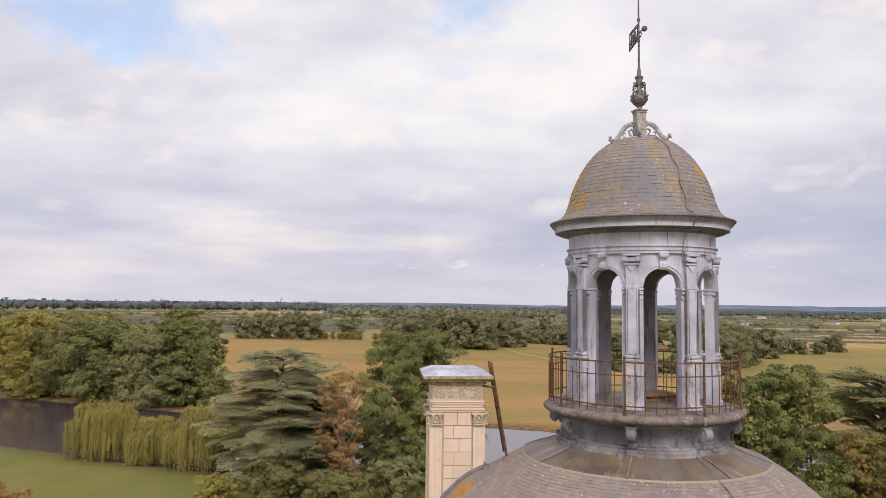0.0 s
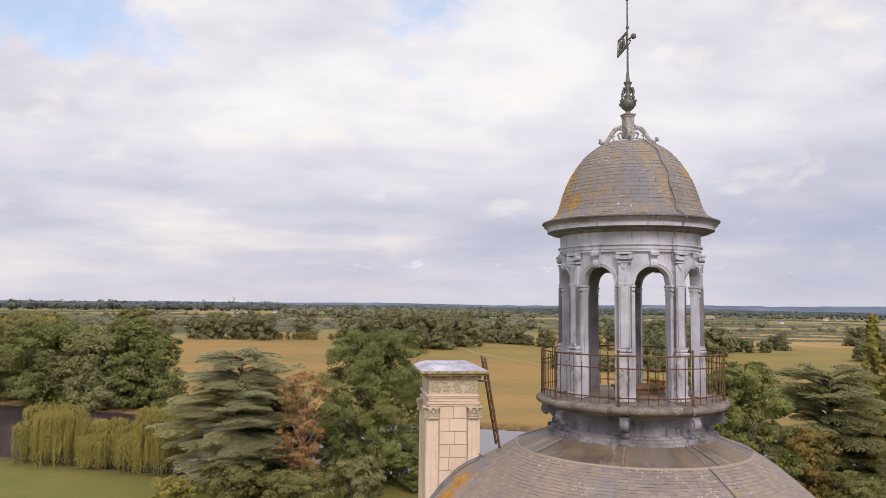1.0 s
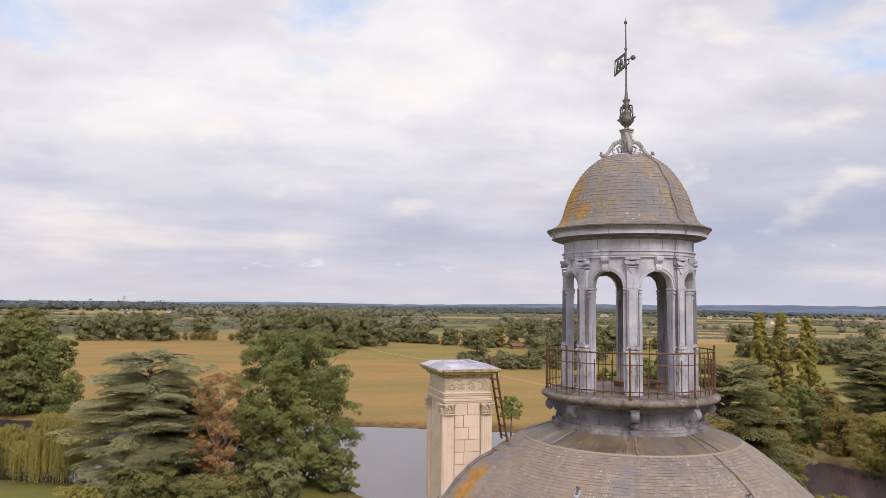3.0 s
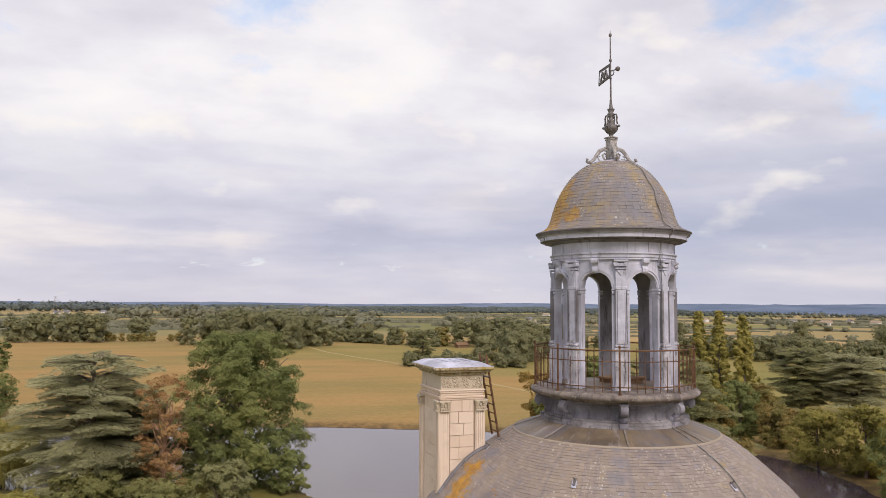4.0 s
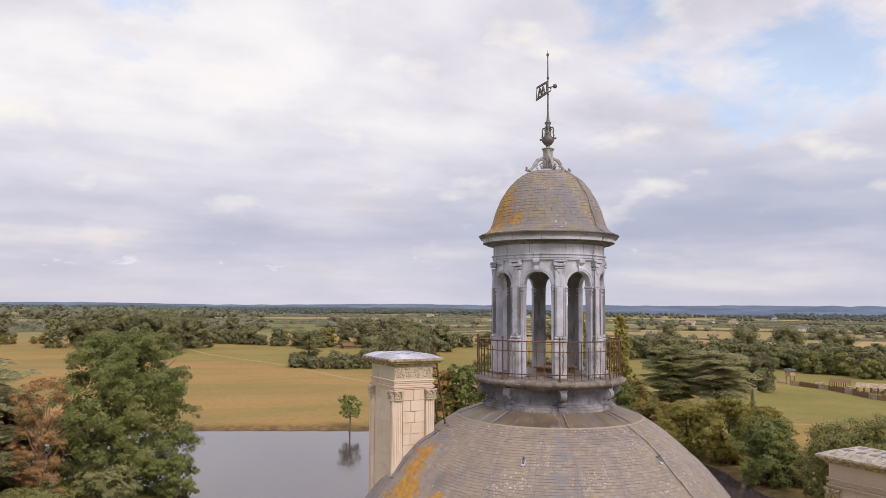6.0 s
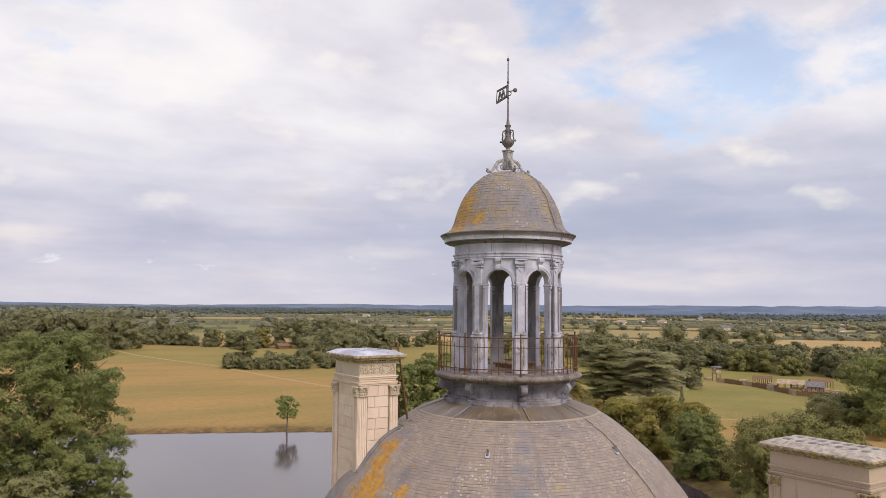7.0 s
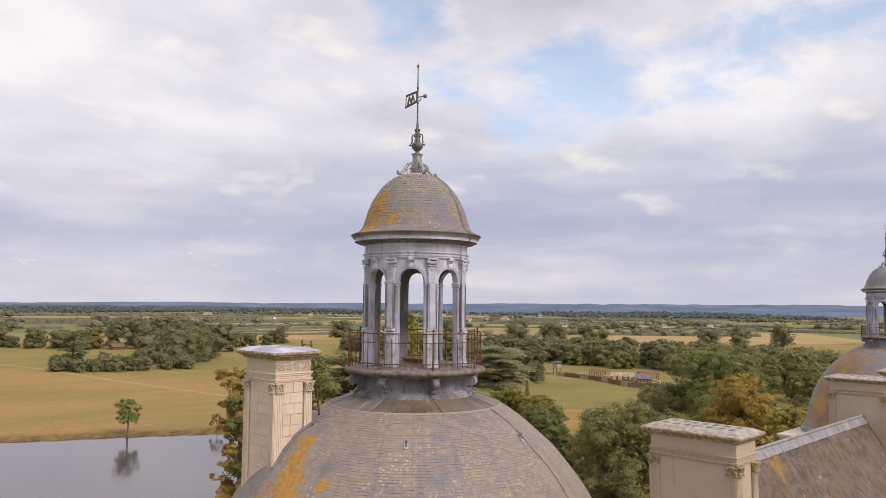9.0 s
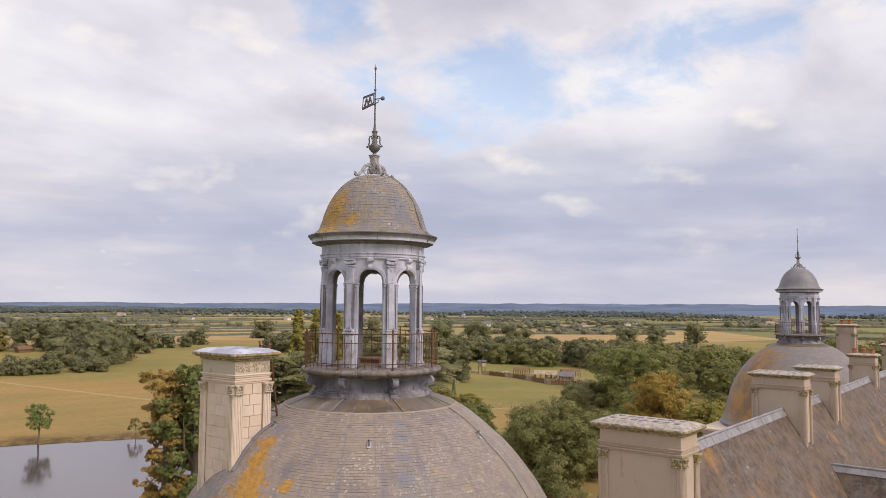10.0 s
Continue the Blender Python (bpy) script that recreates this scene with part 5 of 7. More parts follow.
c = k.mix(k.math("MULTIPLY", bank, k.ramp(k.noise(0.6, 5, 0.7), [(0.3, 0.4), (0.6, 1.0)])), c, (0.10, 0.07, 0.038))
k.color(c)
k.bump(k.noise(1.6, 6, 0.75), 0.5, 0.12)
M["ground"] = k.m
ground = part("ground", (V, F), M["ground"])
tagged(ground, "dry golden parkland grass turning green near the house", "ground", "", "structure")
green_v = np.maximum(soft_step(-(Y - 0.34 * X), -165, -140) * (D > 0) * soft_step(-X, -75, -60) * soft_step(-(Y + 0.35 * X), -125, -110), 0)
green_v = np.maximum(green_v, soft_step(X, 70, 110) * soft_step(-np.hypot(X - 165, Y - 170), -120, -80) * soft_step(Y + 0.5 * X, 172, 188))
green_v = np.maximum(green_v, 0.75 * soft_step(Y + 1.5 * X, 330, 370) * (Y < 420))
dist = np.hypot(X, Y)
far_v = soft_step(dist, 500, 560)
bank_v = np.exp(-np.abs(D - 1.2) / 2.4) + soft_step(-D, -0.2, 0.5)
lawn_v = green_v * soft_step(-X, -25, 5) * soft_step(-Y, -150, -135)
for nm, val in (("green", green_v), ("lawn", lawn_v), ("farmland", far_v), ("bank", np.clip(bank_v, 0, 1))):
    at = ground.data.attributes.new(nm, "FLOAT", "POINT")
    at.data.foreach_set("value", val.ravel().astype(np.float32))

k = Mat("lake_water", 0.10, 0.0, 1.0)
k.color((0.082, 0.060, 0.072))
k.b.inputs["IOR"].default_value = 1.45
k.bump(k.noise(1.8, 4, 0.6, k.vec((1, 1.6, 1))), 0.035, 0.05)
M["water"] = k.m
bm = bmesh.new()
bm.faces.new([bm.verts.new((x, y, -0.55)) for x, y in ((-280, -30), (120, -30), (120, 240), (-280, 240))])
tagged(part("lake", bm, M["water"]), "still brown lake reflecting the cloudy sky", "lake", "", "structure")

# a worn track over the meadow and a low fence
k = Mat("worn_track", 0.95, 0.0, 0.1)
k.color(k.ramp(k.noise(0.5, 5, 0.65), [(0.35, (0.36, 0.27, 0.125)), (0.65, (0.43, 0.335, 0.17))]))
M["track"] = k.m


def strip(name, pts, w, z, mat, label, cat):
    bm = bmesh.new()
    P = [Vector((x, y, z)) for x, y in pts]
    L, R = [], []
    for i, p in enumerate(P):
        d = (P[min(i + 1, len(P) - 1)] - P[max(i - 1, 0)]).normalized()
        s = Vector((-d.y, d.x, 0)) * w / 2
        L.append(bm.verts.new(p + s))
        R.append(bm.verts.new(p - s))
    for i in range(len(P) - 1):
        bm.faces.new((L[i], L[i + 1], R[i + 1], R[i]))
    return tagged(part(name, bm, mat), label, cat, "", "structure")


strip("track_1", [(6, 430), (16, 372), (26, 340), (39, 304), (51, 246), (65, 190), (82, 150)], 1.6, 0.02, M["track"], "pale worn track across the meadow", "track")
strip("track_2", [(100, 126), (115, 121), (132, 114.5), (150, 105)], 1.2, 0.02, M["track"], "pale path along the edge of the lawn", "path")

# ---- trees ----
M["leaf_oak"] = leaf_material("oak_leaves", (0.142, 0.156, 0.068), (0.210, 0.213, 0.083), (0.345, 0.312, 0.112))
M["leaf_dark"] = leaf_material("dark_leaves", (0.168, 0.182, 0.098), (0.240, 0.242, 0.116), (0.365, 0.345, 0.150))
M["leaf_light"] = leaf_material("light_leaves", (0.243, 0.235, 0.071), (0.341, 0.307, 0.087), (0.507, 0.417, 0.116))
M["leaf_young"] = leaf_material("young_leaves", (0.150, 0.190, 0.062), (0.205, 0.250, 0.075), (0.300, 0.330, 0.100))
M["leaf_willow"] = leaf_material("willow_leaves", (0.215, 0.200, 0.068), (0.310, 0.274, 0.084), (0.455, 0.385, 0.115))
M["leaf_cedar"] = leaf_material("cedar_needles", (0.218, 0.222, 0.132), (0.338, 0.332, 0.184), (0.505, 0.472, 0.258))
M["leaf_gold"] = leaf_material("golden_leaves", (0.312, 0.238, 0.070), (0.418, 0.306, 0.083), (0.547, 0.388, 0.109))
M["leaf_rust"] = leaf_material("browning_leaves", (0.296, 0.157, 0.073), (0.386, 0.220, 0.096), (0.489, 0.320, 0.146))
M["leaf_yellow"] = leaf_material("turning_leaves", (0.215, 0.205, 0.062), (0.285, 0.258, 0.072), (0.385, 0.330, 0.092), (0.39, 0.24, 0.075), 0.12)
M["leaf_mixed"] = leaf_material("late_summer_leaves", (0.152, 0.150, 0.061), (0.220, 0.201, 0.070), (0.342, 0.286, 0.096), (0.456, 0.231, 0.070), 0.35)
M["leaf_wood"] = leaf_material("woodland_leaves", (0.158, 0.169, 0.100), (0.204, 0.209, 0.111), (0.285, 0.270, 0.130), (0.300, 0.215, 0.105), 0.16)
M["leaf_deep"] = leaf_material("deep_green_leaves", (0.122, 0.152, 0.064), (0.186, 0.216, 0.080), (0.330, 0.328, 0.110))
M["leaf_autumn"] = leaf_material("golden_brown_leaves", (0.320, 0.205, 0.072), (0.430, 0.285, 0.090), (0.530, 0.370, 0.115), (0.22, 0.22, 0.08), 0.22)
# the two far leaf colours are greyed and blued to carry distance haze
M["leaf_far"] = leaf_material("hazed_far_foliage", (0.170, 0.178, 0.132), (0.212, 0.212, 0.148), (0.280, 0.266, 0.168))
M["leaf_ridge"] = leaf_material("hazed_forest_foliage", (0.118, 0.140, 0.140), (0.140, 0.164, 0.158), (0.176, 0.198, 0.178))
M["bark"] = bark_material("bark")
M["bark_red"] = bark_material("reddish_bark", (0.24, 0.14, 0.085), (0.40, 0.25, 0.16))


def unit(v):
    return v / (np.linalg.norm(v, axis=1)[:, None] + 1e-9)


def leaves(C, N, size, rng, aspect=0.6, along=None, jit=0.32, swing=0.35, single=False):
    """Small folded leaf sprays at C, lying across the normals N, optionally with a growing direction."""
    n = len(C)
    nrm = unit(N + rng.normal(0, jit, (n, 3)))
    t = rng.normal(0, 1, (n, 3)) if along is None else along + rng.normal(0, swing, (n, 3))
    t = unit(t - nrm * np.sum(t * nrm, 1)[:, None])
    b = np.cross(nrm, t)
    s = size * rng.uniform(0.55, 1.4, (n, 1))
    if single:
        V = np.stack([C - t * s + b * s * aspect, C + t * s, C - t * s * 0.8 - b * s * aspect], 1).reshape(-1, 3)
        return V, np.arange(3 * n).reshape(n, 3)
    fold = nrm * s * 0.18
    V = np.stack([C - t * s, C + b * s * aspect - fold, C + t * s, C - b * s * aspect - fold], 1).reshape(-1, 3)
    i = np.arange(n) * 4
    return V, np.concatenate([np.stack([i, i + 1, i + 2], 1), np.stack([i, i + 2, i + 3], 1)])


def make_mesh(name, V, F, mat):
    me = bpy.data.meshes.new(name)
    V, F = np.asarray(V, np.float32), np.asarray(F, np.int32)
    me.vertices.add(len(V))
    me.vertices.foreach_set("co", V.ravel())
    me.loops.add(F.size)
    me.loops.foreach_set("vertex_index", F.ravel())
    me.polygons.add(len(F))
    me.polygons.foreach_set("loop_start", np.arange(0, F.size, F.shape[1], dtype=np.int32))
    me.materials.append(mat)
    me.update()
    me.validate()
    me.shade_flat()
    return me


def joined(*meshes):
    V, F, o = [], [], 0
    for v, f in meshes:
        V.append(v)
        F.append(f + o)
        o += len(v)
    return np.concatenate(V), np.concatenate(F)


ICO = {}


def ico(sub):
    if sub not in ICO:
        bm = bmesh.new()
        bmesh.ops.create_icosphere(bm, subdivisions=sub, radius=1.0)
        bm.verts.ensure_lookup_table()
        ICO[sub] = np.array([v.co[:] for v in bm.verts]), np.array([[v.index for v in f.verts] for f in bm.faces])
        bm.free()
    return ICO[sub]


def inner_mass(billows, rng, core, sub=1):
    """Rough, shaded hearts of the billows, which close the crown from behind."""
    IV, IF = ico(sub)
    c = np.array(billows)
    n = len(c)
    V = c[:, None, :3] + IV[None] * (1 + rng.uniform(-0.25, 0.25, (n, len(IV), 1))) * core * np.stack([c[:, 3], c[:, 3], c[:, 4]], 1)[:, None, :]
    return V.reshape(-1, 3), (IF[None] + (np.arange(n) * len(IV))[:, None, None]).reshape(-1, 3)


def round_form(f):
    return np.sqrt(np.clip(1 - np.abs((f - 0.45) / 0.60) ** 2.4, 0.02, 1))


def column_form(f):
    return np.sin(np.pi * np.minimum(0.95, 0.26 + 0.70 * f)) ** 0.75


def crown(h, w, rng, low, n, leaf, cover=1.0, lobes=5, core=0.6, form=round_form, far=False, twigs=12, open_by=0.12):
    """Leaves of a crown that divides twice: main boughs, twig clumps on each bough, sprays on each clump.
    Gives a list of (vertices, faces) pieces."""
    k = np.arange(n)
    f = low + (1 - low) * (k + rng.uniform(0, 1, n)) / n
    a = k * 2.39996 + rng.uniform(-0.6, 0.6, n)
    ph = rng.uniform(0, 6.28, 3)
    wob = 1 + 0.17 * np.sin(2 * a + ph[0] + 5 * f) + 0.15 * np.sin(lobes * a + ph[1] - 9 * f)
    R = w * (rng.uniform(0.17, 0.27, n) if far else rng.uniform(0.10, 0.19, n) * min(1.0, (30.0 / n) ** 0.33))
    rr = np.maximum(0, w * 0.5 * form(f) * wob - R * 0.9) * np.sqrt(rng.uniform(0.35, 1.15, n))
    z = np.clip(h * f, R * 0.6, h - R * 0.95)
    C1 = np.stack([rr * np.cos(a), rr * np.sin(a), z], 1)
    # clumps of twigs round each bough's end
    i1 = np.repeat(k, twigs)
    out = unit(np.stack([C1[:, 0], C1[:, 1], 0.35 * w * (f - 0.35)], 1))[i1]
    v1 = unit(rng.normal(0, 1, (len(i1), 3)) + out * 0.75 + np.array((0, 0, 0.30)))
    C2 = C1[i1] + v1 * (R[i1] * rng.uniform(0.55, 1.12, len(i1)))[:, None] * np.array((1, 1, 0.8))
    R2 = R[i1] * (rng.uniform(0.40, 0.62, len(i1)) if far else rng.uniform(0.26, 0.52, len(i1)))
    keep = rng.uniform(0, 1, len(i1)) > open_by
    C2, R2, v1 = C2[keep], R2[keep], v1[keep]
    # sprays on each clump
    total = cover * (3.4 if far else 4.8) * w * h * (1 - low * 0.6) / (1.08 * leaf * leaf)
    cnt = np.maximum(3, (total * R2 ** 2 / np.sum(R2 ** 2)).astype(int))
    i2 = np.repeat(np.arange(len(C2)), cnt)
    v2 = unit(rng.normal(0, 1, (len(i2), 3)) + v1[i2] * 0.55 + np.array((0, 0, 0.30)))
    P = C2[i2] + v2 * (R2[i2] * rng.uniform(0.35, 1.25, len(i2)))[:, None] * np.array((1, 1, 0.62))
    P[:, 2] = np.clip(P[:, 2], 0.1, h * 1.02)
    pieces = [leaves(P, v2 * 0.45 + v1[i2] * 0.45 + np.array((0, 0, 0.38)), leaf, rng, jit=0.28 if far else 0.34, single=True)]
    if core:        # the shaded inner foliage
        big = leaf * (1.6 if far else 2.0)
        m = int(core * total * leaf * leaf / (big * big))
        i3 = rng.choice(n, m, p=R ** 2 / np.sum(R ** 2))
        v3 = unit(rng.normal(0, 1, (m, 3)))
        Q = C1[i3] * np.array((0.84, 0.84, 0.97)) + v3 * (R[i3] * rng.uniform(0.2, 0.85, m))[:, None]
        shrink = np.where(rng.uniform(0, 1, m) < 0.35, rng.uniform(0.2, 0.8, m), 1.0)
        Q[:, :2] *= shrink[:, None]
        Q[:, 2] = np.clip(Q[:, 2], 0.1, h * 0.95)
        pieces.append(leaves(Q, v3 * 0.6 + out[::twigs][i3] * 0.6 + np.array((0, 0, 0.2)), big, rng, jit=0.3, single=True))
    if far:
        pieces.append(inner_mass(np.stack([C1[:, 0] * 0.9, C1[:, 1] * 0.9, C1[:, 2], R, R * 0.85], 1), rng, 0.74))
    return pieces


def limbs(bm, h, w, rng, trunk_r, low=0.25, n=7, twigs=0):
    top = (rng.uniform(-1, 1) * w * 0.05, rng.uniform(-1, 1) * w * 0.05, h * 0.8)
    tube(bm, [(0, 0, -0.5), (0.02 * w, 0, h * 0.2), (top[0] * 0.6, top[1] * 0.6, h * 0.5), top], [trunk_r * 1.35, trunk_r, trunk_r * 0.65, trunk_r * 0.15], 8)
    for i in range(n):
        a = 2.4 * i + rng.uniform(-0.4, 0.4)
        z0 = h * rng.uniform(low, 0.62)
        ln = w * rng.uniform(0.26, 0.42)
        p0 = Vector((0, 0, z0))
        p1 = p0 + Vector((math.cos(a) * ln * 0.5, math.sin(a) * ln * 0.5, h * 0.10))
        p2 = p0 + Vector((math.cos(a + 0.3) * ln, math.sin(a + 0.3) * ln, h * rng.uniform(0.14, 0.28)))
        tube(bm, [p0, p1, p2], [trunk_r * 0.45, trunk_r * 0.28, trunk_r * 0.08], 6)
        for q in range(twigs):
            b = p0.lerp(p1, rng.uniform(0.5, 1)) if q % 2 else p1.lerp(p2, rng.uniform(0, 1))
            e = b + Vector((rng.uniform(-1, 1), rng.uniform(-1, 1), rng.uniform(-0.3, 0.9))) * w * 0.16
            tube(bm, [b, (b + e) / 2 + Vector((0, 0, 0.2)), e], [trunk_r * 0.14, trunk_r * 0.10, trunk_r * 0.03], 4)
    return bm


def tree_root(x, y, label, category, group, name="tree"):
    return thing(name, Matrix.Translation((x, y, 0)), label, category, group)


def broad_tree(x, y, h, w, mat, label, seed, leaf=0.20, cover=1.0, low=0.06, n=34, bark="bark", group="", lobes=5, core=0.6, twigs=0, open_by=0.12):
    rng = np.random.RandomState(seed)
    root = tree_root(x, y, label, "tree", group)
    part("trunk", limbs(bmesh.new(), h, w, rng, h * 0.022, 0.2 if twigs else 0.25, 22 if twigs else 9, twigs), M[bark], root)
    ob = new("crown", make_mesh("crown", *joined(*crown(h, w, rng, low, n, leaf, cover, lobes, core, open_by=open_by)), M[mat]))
    ob.parent = root
    return root


def cedar(x, y, h, w, label, seed, mat="leaf_cedar", low=0.06, tiers=10, limbs_a_tier=6, dens=0.9, spray=0.19):
    """A cedar: separate flat shelves of needles, one above another, on long level limbs."""
    rng = np.random.RandomState(seed)
    root = tree_root(x, y, label, "tree", "cedars")
    bm = bmesh.new()
    tube(bm, [(0, 0, -0.5), (0, 0, h * 0.35), (0.2, 0.1, h * 0.7), (0.1, 0.2, h * 0.95)], [h * 0.036, h * 0.03, h * 0.02, h * 0.006], 9)
    C, N, T = [], [], []
    tiers = round(tiers * 1.35)
    for i in range(tiers):
        f = i / (tiers - 1)
        m = limbs_a_tier if f < 0.9 else limbs_a_tier - 1
        for j in range(m):
            a = 6.283 * (j + rng.uniform(-0.25, 0.25)) / m + i * 1.9
            z = min(0.965 * h, h * (low + (0.955 - low) * f) + rng.uniform(-0.06, 0.06) * h)
            ln = w * 0.5 * (1 - 0.40 * f ** 5) * (0.82 + 0.18 * min(1, f * 3)) * rng.uniform(0.60, 1.24)
            d = np.array((math.cos(a), math.sin(a), 0))
            sd = np.array((-d[1], d[0], 0))
            rise = h * rng.uniform(-0.01, 0.09)
            droop = h * rng.uniform(0.02, 0.09) * (1 - 0.6 * f)

            def lift(t):
                return z + rise * t - droop * np.maximum(t - 0.35, 0) ** 2 * 2

            tube(bm, [(d[0] * ln * t, d[1] * ln * t, lift(t) - 0.08 - 0.035 * h * (t == 0)) for t in (0, 0.4, 0.75, 0.97)], [h * 0.011, h * 0.008, h * 0.004, h * 0.001], 5)
            # overlapping fans of sprays along the limb, each a thin plate
            for q in range(7):
                t0 = 0.30 + 0.11 * q + rng.uniform(-0.04, 0.04)
                half = ln * (0.10 + 0.13 * math.sin(math.pi * min(1, t0)) ** 0.6) * rng.uniform(0.75, 1.25) + 0.15
                off = rng.uniform(-0.75, 0.75) * half
                area = 3.14 * half * half
                k = int(dens * 0.62 * area / (0.62 * spray * spray)) + 6
                r, b = np.sqrt(rng.uniform(0, 1, k)), rng.uniform(0, 6.283, k)
                u, v = r * np.cos(b) * 0.9, r * np.sin(b)
                tt = t0 + u * half / ln
                s = off + v * half
                zz = lift(tt) + rng.normal(0, 0.05, k) + rng.uniform(-0.38, 0.38) - 0.16 * np.abs(s) - 0.10 * half * r ** 3
                C.append(d * (tt * ln)[:, None] + sd * s[:, None] + np.stack([0 * zz, 0 * zz, zz], 1))
                N.append(np.array((0, 0, 1.0)) + d * (0.15 * u)[:, None] + sd * (0.25 * v)[:, None])
                T.append(d * 1.0 + sd * (0.9 * v)[:, None] + np.array((0, 0, -0.12)))
    part("trunk", bm, M["bark"], root)
    ob = new("foliage", make_mesh("foliage", *leaves(np.concatenate(C), np.concatenate(N), spray, rng, 0.34, np.concatenate(T), 0.22), M[mat]))
    ob.parent = root
    return root


def willow(x, y, h, w, label, seed):
    """A weeping willow: a tufted top from which curtains of fine twigs hang to the ground."""
    rng = np.random.RandomState(seed)
    root = tree_root(x, y, label, "tree", "willows by the lake")
    part("trunk", limbs(bmesh.new(), h * 0.8, w * 0.7, rng, h * 0.04), M["bark"], root)
    C, N, T, mounds = [], [], [], []
    for q in range(34):
        a = q * 2.4 + rng.uniform(-0.4, 0.4)
        rr = w * 0.42 * math.sqrt(q / 33)
        mx, my = rr * math.cos(a), rr * math.sin(a)
        R = w * rng.uniform(0.06, 0.13)
        H = h * (1.0 - 0.26 * (q / 33) ** 2) * rng.uniform(0.70, 1.06)
        mounds.append((mx * 0.8, my * 0.8, H * 0.45, R * 0.8, H * 0.42))
        for i in range(60):
            az = rng.uniform(0, 6.28)
            st = math.sqrt(rng.uniform(0, 1))
            bot = max(0.15, H * rng.uniform(-0.1, 0.62))
            m = max(6, int((H - bot) / 0.24))
            th = np.linspace(st * 1.3, 3.0, m)
            rad = R * np.where(th < 1.57, np.sin(th), 1.0) * rng.uniform(0.75, 1.35)
            top = H - R * rng.uniform(0.2, 1.0)
            z = np.where(th < 1.57, top + R * np.cos(th) * 0.7, top - (th - 1.57) / 1.43 * max(0.1, top - bot))
            e = np.array((math.cos(az), math.sin(az), 0))
            C.append(np.array((mx, my, 0)) + e * rad[:, None] + np.stack([0 * z, 0 * z, z], 1) + rng.normal(0, 0.06, (m, 3)))
            N.append(e * np.maximum(0.5, np.sin(np.minimum(th, 1.57)))[:, None] + np.stack([0 * z, 0 * z, np.maximum(0.45, np.cos(np.minimum(th, 1.57)))], 1))
            T.append(e * np.maximum(0, np.cos(np.minimum(th, 1.57)))[:, None] - np.stack([0 * z, 0 * z, np.sin(np.minimum(th, 1.57))], 1))
    V, F = leaves(np.concatenate(C), np.concatenate(N), 0.19, rng, 0.26, np.concatenate(T), 0.45, 0.22)
    core = new("inner_foliage", make_mesh("inner_foliage", *inner_mass(mounds, rng, 0.7, 1), M["leaf_willow"]))
    core.parent = root
    ob = new("hanging_foliage", make_mesh("hanging_foliage", V, F, M["leaf_willow"]))
    ob.parent = root
    return root


def poplar(x, y, h, w, label, seed):
    rng = np.random.RandomState(seed)
    root = tree_root(x, y, label, "tree", "poplars")
    part("trunk", limbs(bmesh.new(), h, w * 0.5, rng, h * 0.015), M["bark"], root)
    ob = new("crown", make_mesh("crown", *joined(*crown(h, w, rng, 0.04, 80, 0.18, 1.3, 3, 0.9, column_form)), M["leaf_light"]))
    ob.parent = root
    return root


def shrub(x, y, h, w, mat, label, seed, leaf=0.16, group="shrubs", name="shrub", n=16):
    rng = np.random.RandomState(seed)
    root = tree_root(x, y, label, "shrub", group, name)
    bm = bmesh.new()
    for i in range(5):
        a = rng.uniform(0, 6.28)
        tube(bm, [(0, 0, -0.3), (math.cos(a) * w * 0.15, math.sin(a) * w * 0.15, h * 0.35), (math.cos(a) * w * 0.3, math.sin(a) * w * 0.3, h * 0.7)], [h * 0.025, h * 0.016, h * 0.006], 5)
    part("stems", bm, M["bark"], root)
    ob = new("leaves", make_mesh("leaves", *joined(*crown(h, w, rng, 0.05, n, leaf, 0.9, 4, 0.6)), M[mat]))
    ob.parent = root
    return root


def conifer(x, y, h, w, label, seed):
    rng = np.random.RandomState(seed)
    root = tree_root(x, y, label, "tree", "conifers")
    bm = bmesh.new()
    tube(bm, [(0, 0, -0.3), (0, 0, h * 0.5), (0, 0, h)], [h * 0.02, h * 0.012, 0.01], 7)
    part("trunk", bm, M["bark"], root)
    n = int(260 * h)
    f = rng.uniform(0.04, 1, n) ** 1.2
    a = rng.uniform(0, 6.28, n)
    r = w * 0.5 * (1 - f) * (0.55 + 0.45 * np.abs(np.sin(f * h * 2.2))) * np.sqrt(rng.uniform(0.2, 1, n))
    C = np.stack([r * np.cos(a), r * np.sin(a), f * h - 0.1 * r], 1)
    N = np.stack([np.cos(a) * 0.6, np.sin(a) * 0.6, np.ones(n)], 1)
    ob = new("needles", make_mesh("needles", *leaves(C, N, 0.24, rng, 0.5), M["leaf_dark"]))
    ob.parent = root
    return root


def shifted(pieces, x, y):
    return [(v + np.array((x, y, 0)), f) for v, f in pieces]


def woods(name, spots, mat, label, seed, leaf=0.6, cover=0.75, lumps=11):
    """Trees too many to count: spots (x, y, height, width) joined in one mesh."""
    rng = np.random.RandomState(seed)
    pieces = []
    for x, y, h, w in spots:
        pieces += shifted(crown(h, w, rng, 0.03, lumps, leaf, cover, 4, 0.5, far=True, twigs=7, open_by=0.03), x, y)
    ob = new(name, make_mesh(name, *joined(*pieces), M[mat]))
    return tagged(ob, label, "woodland", "", "stuff")


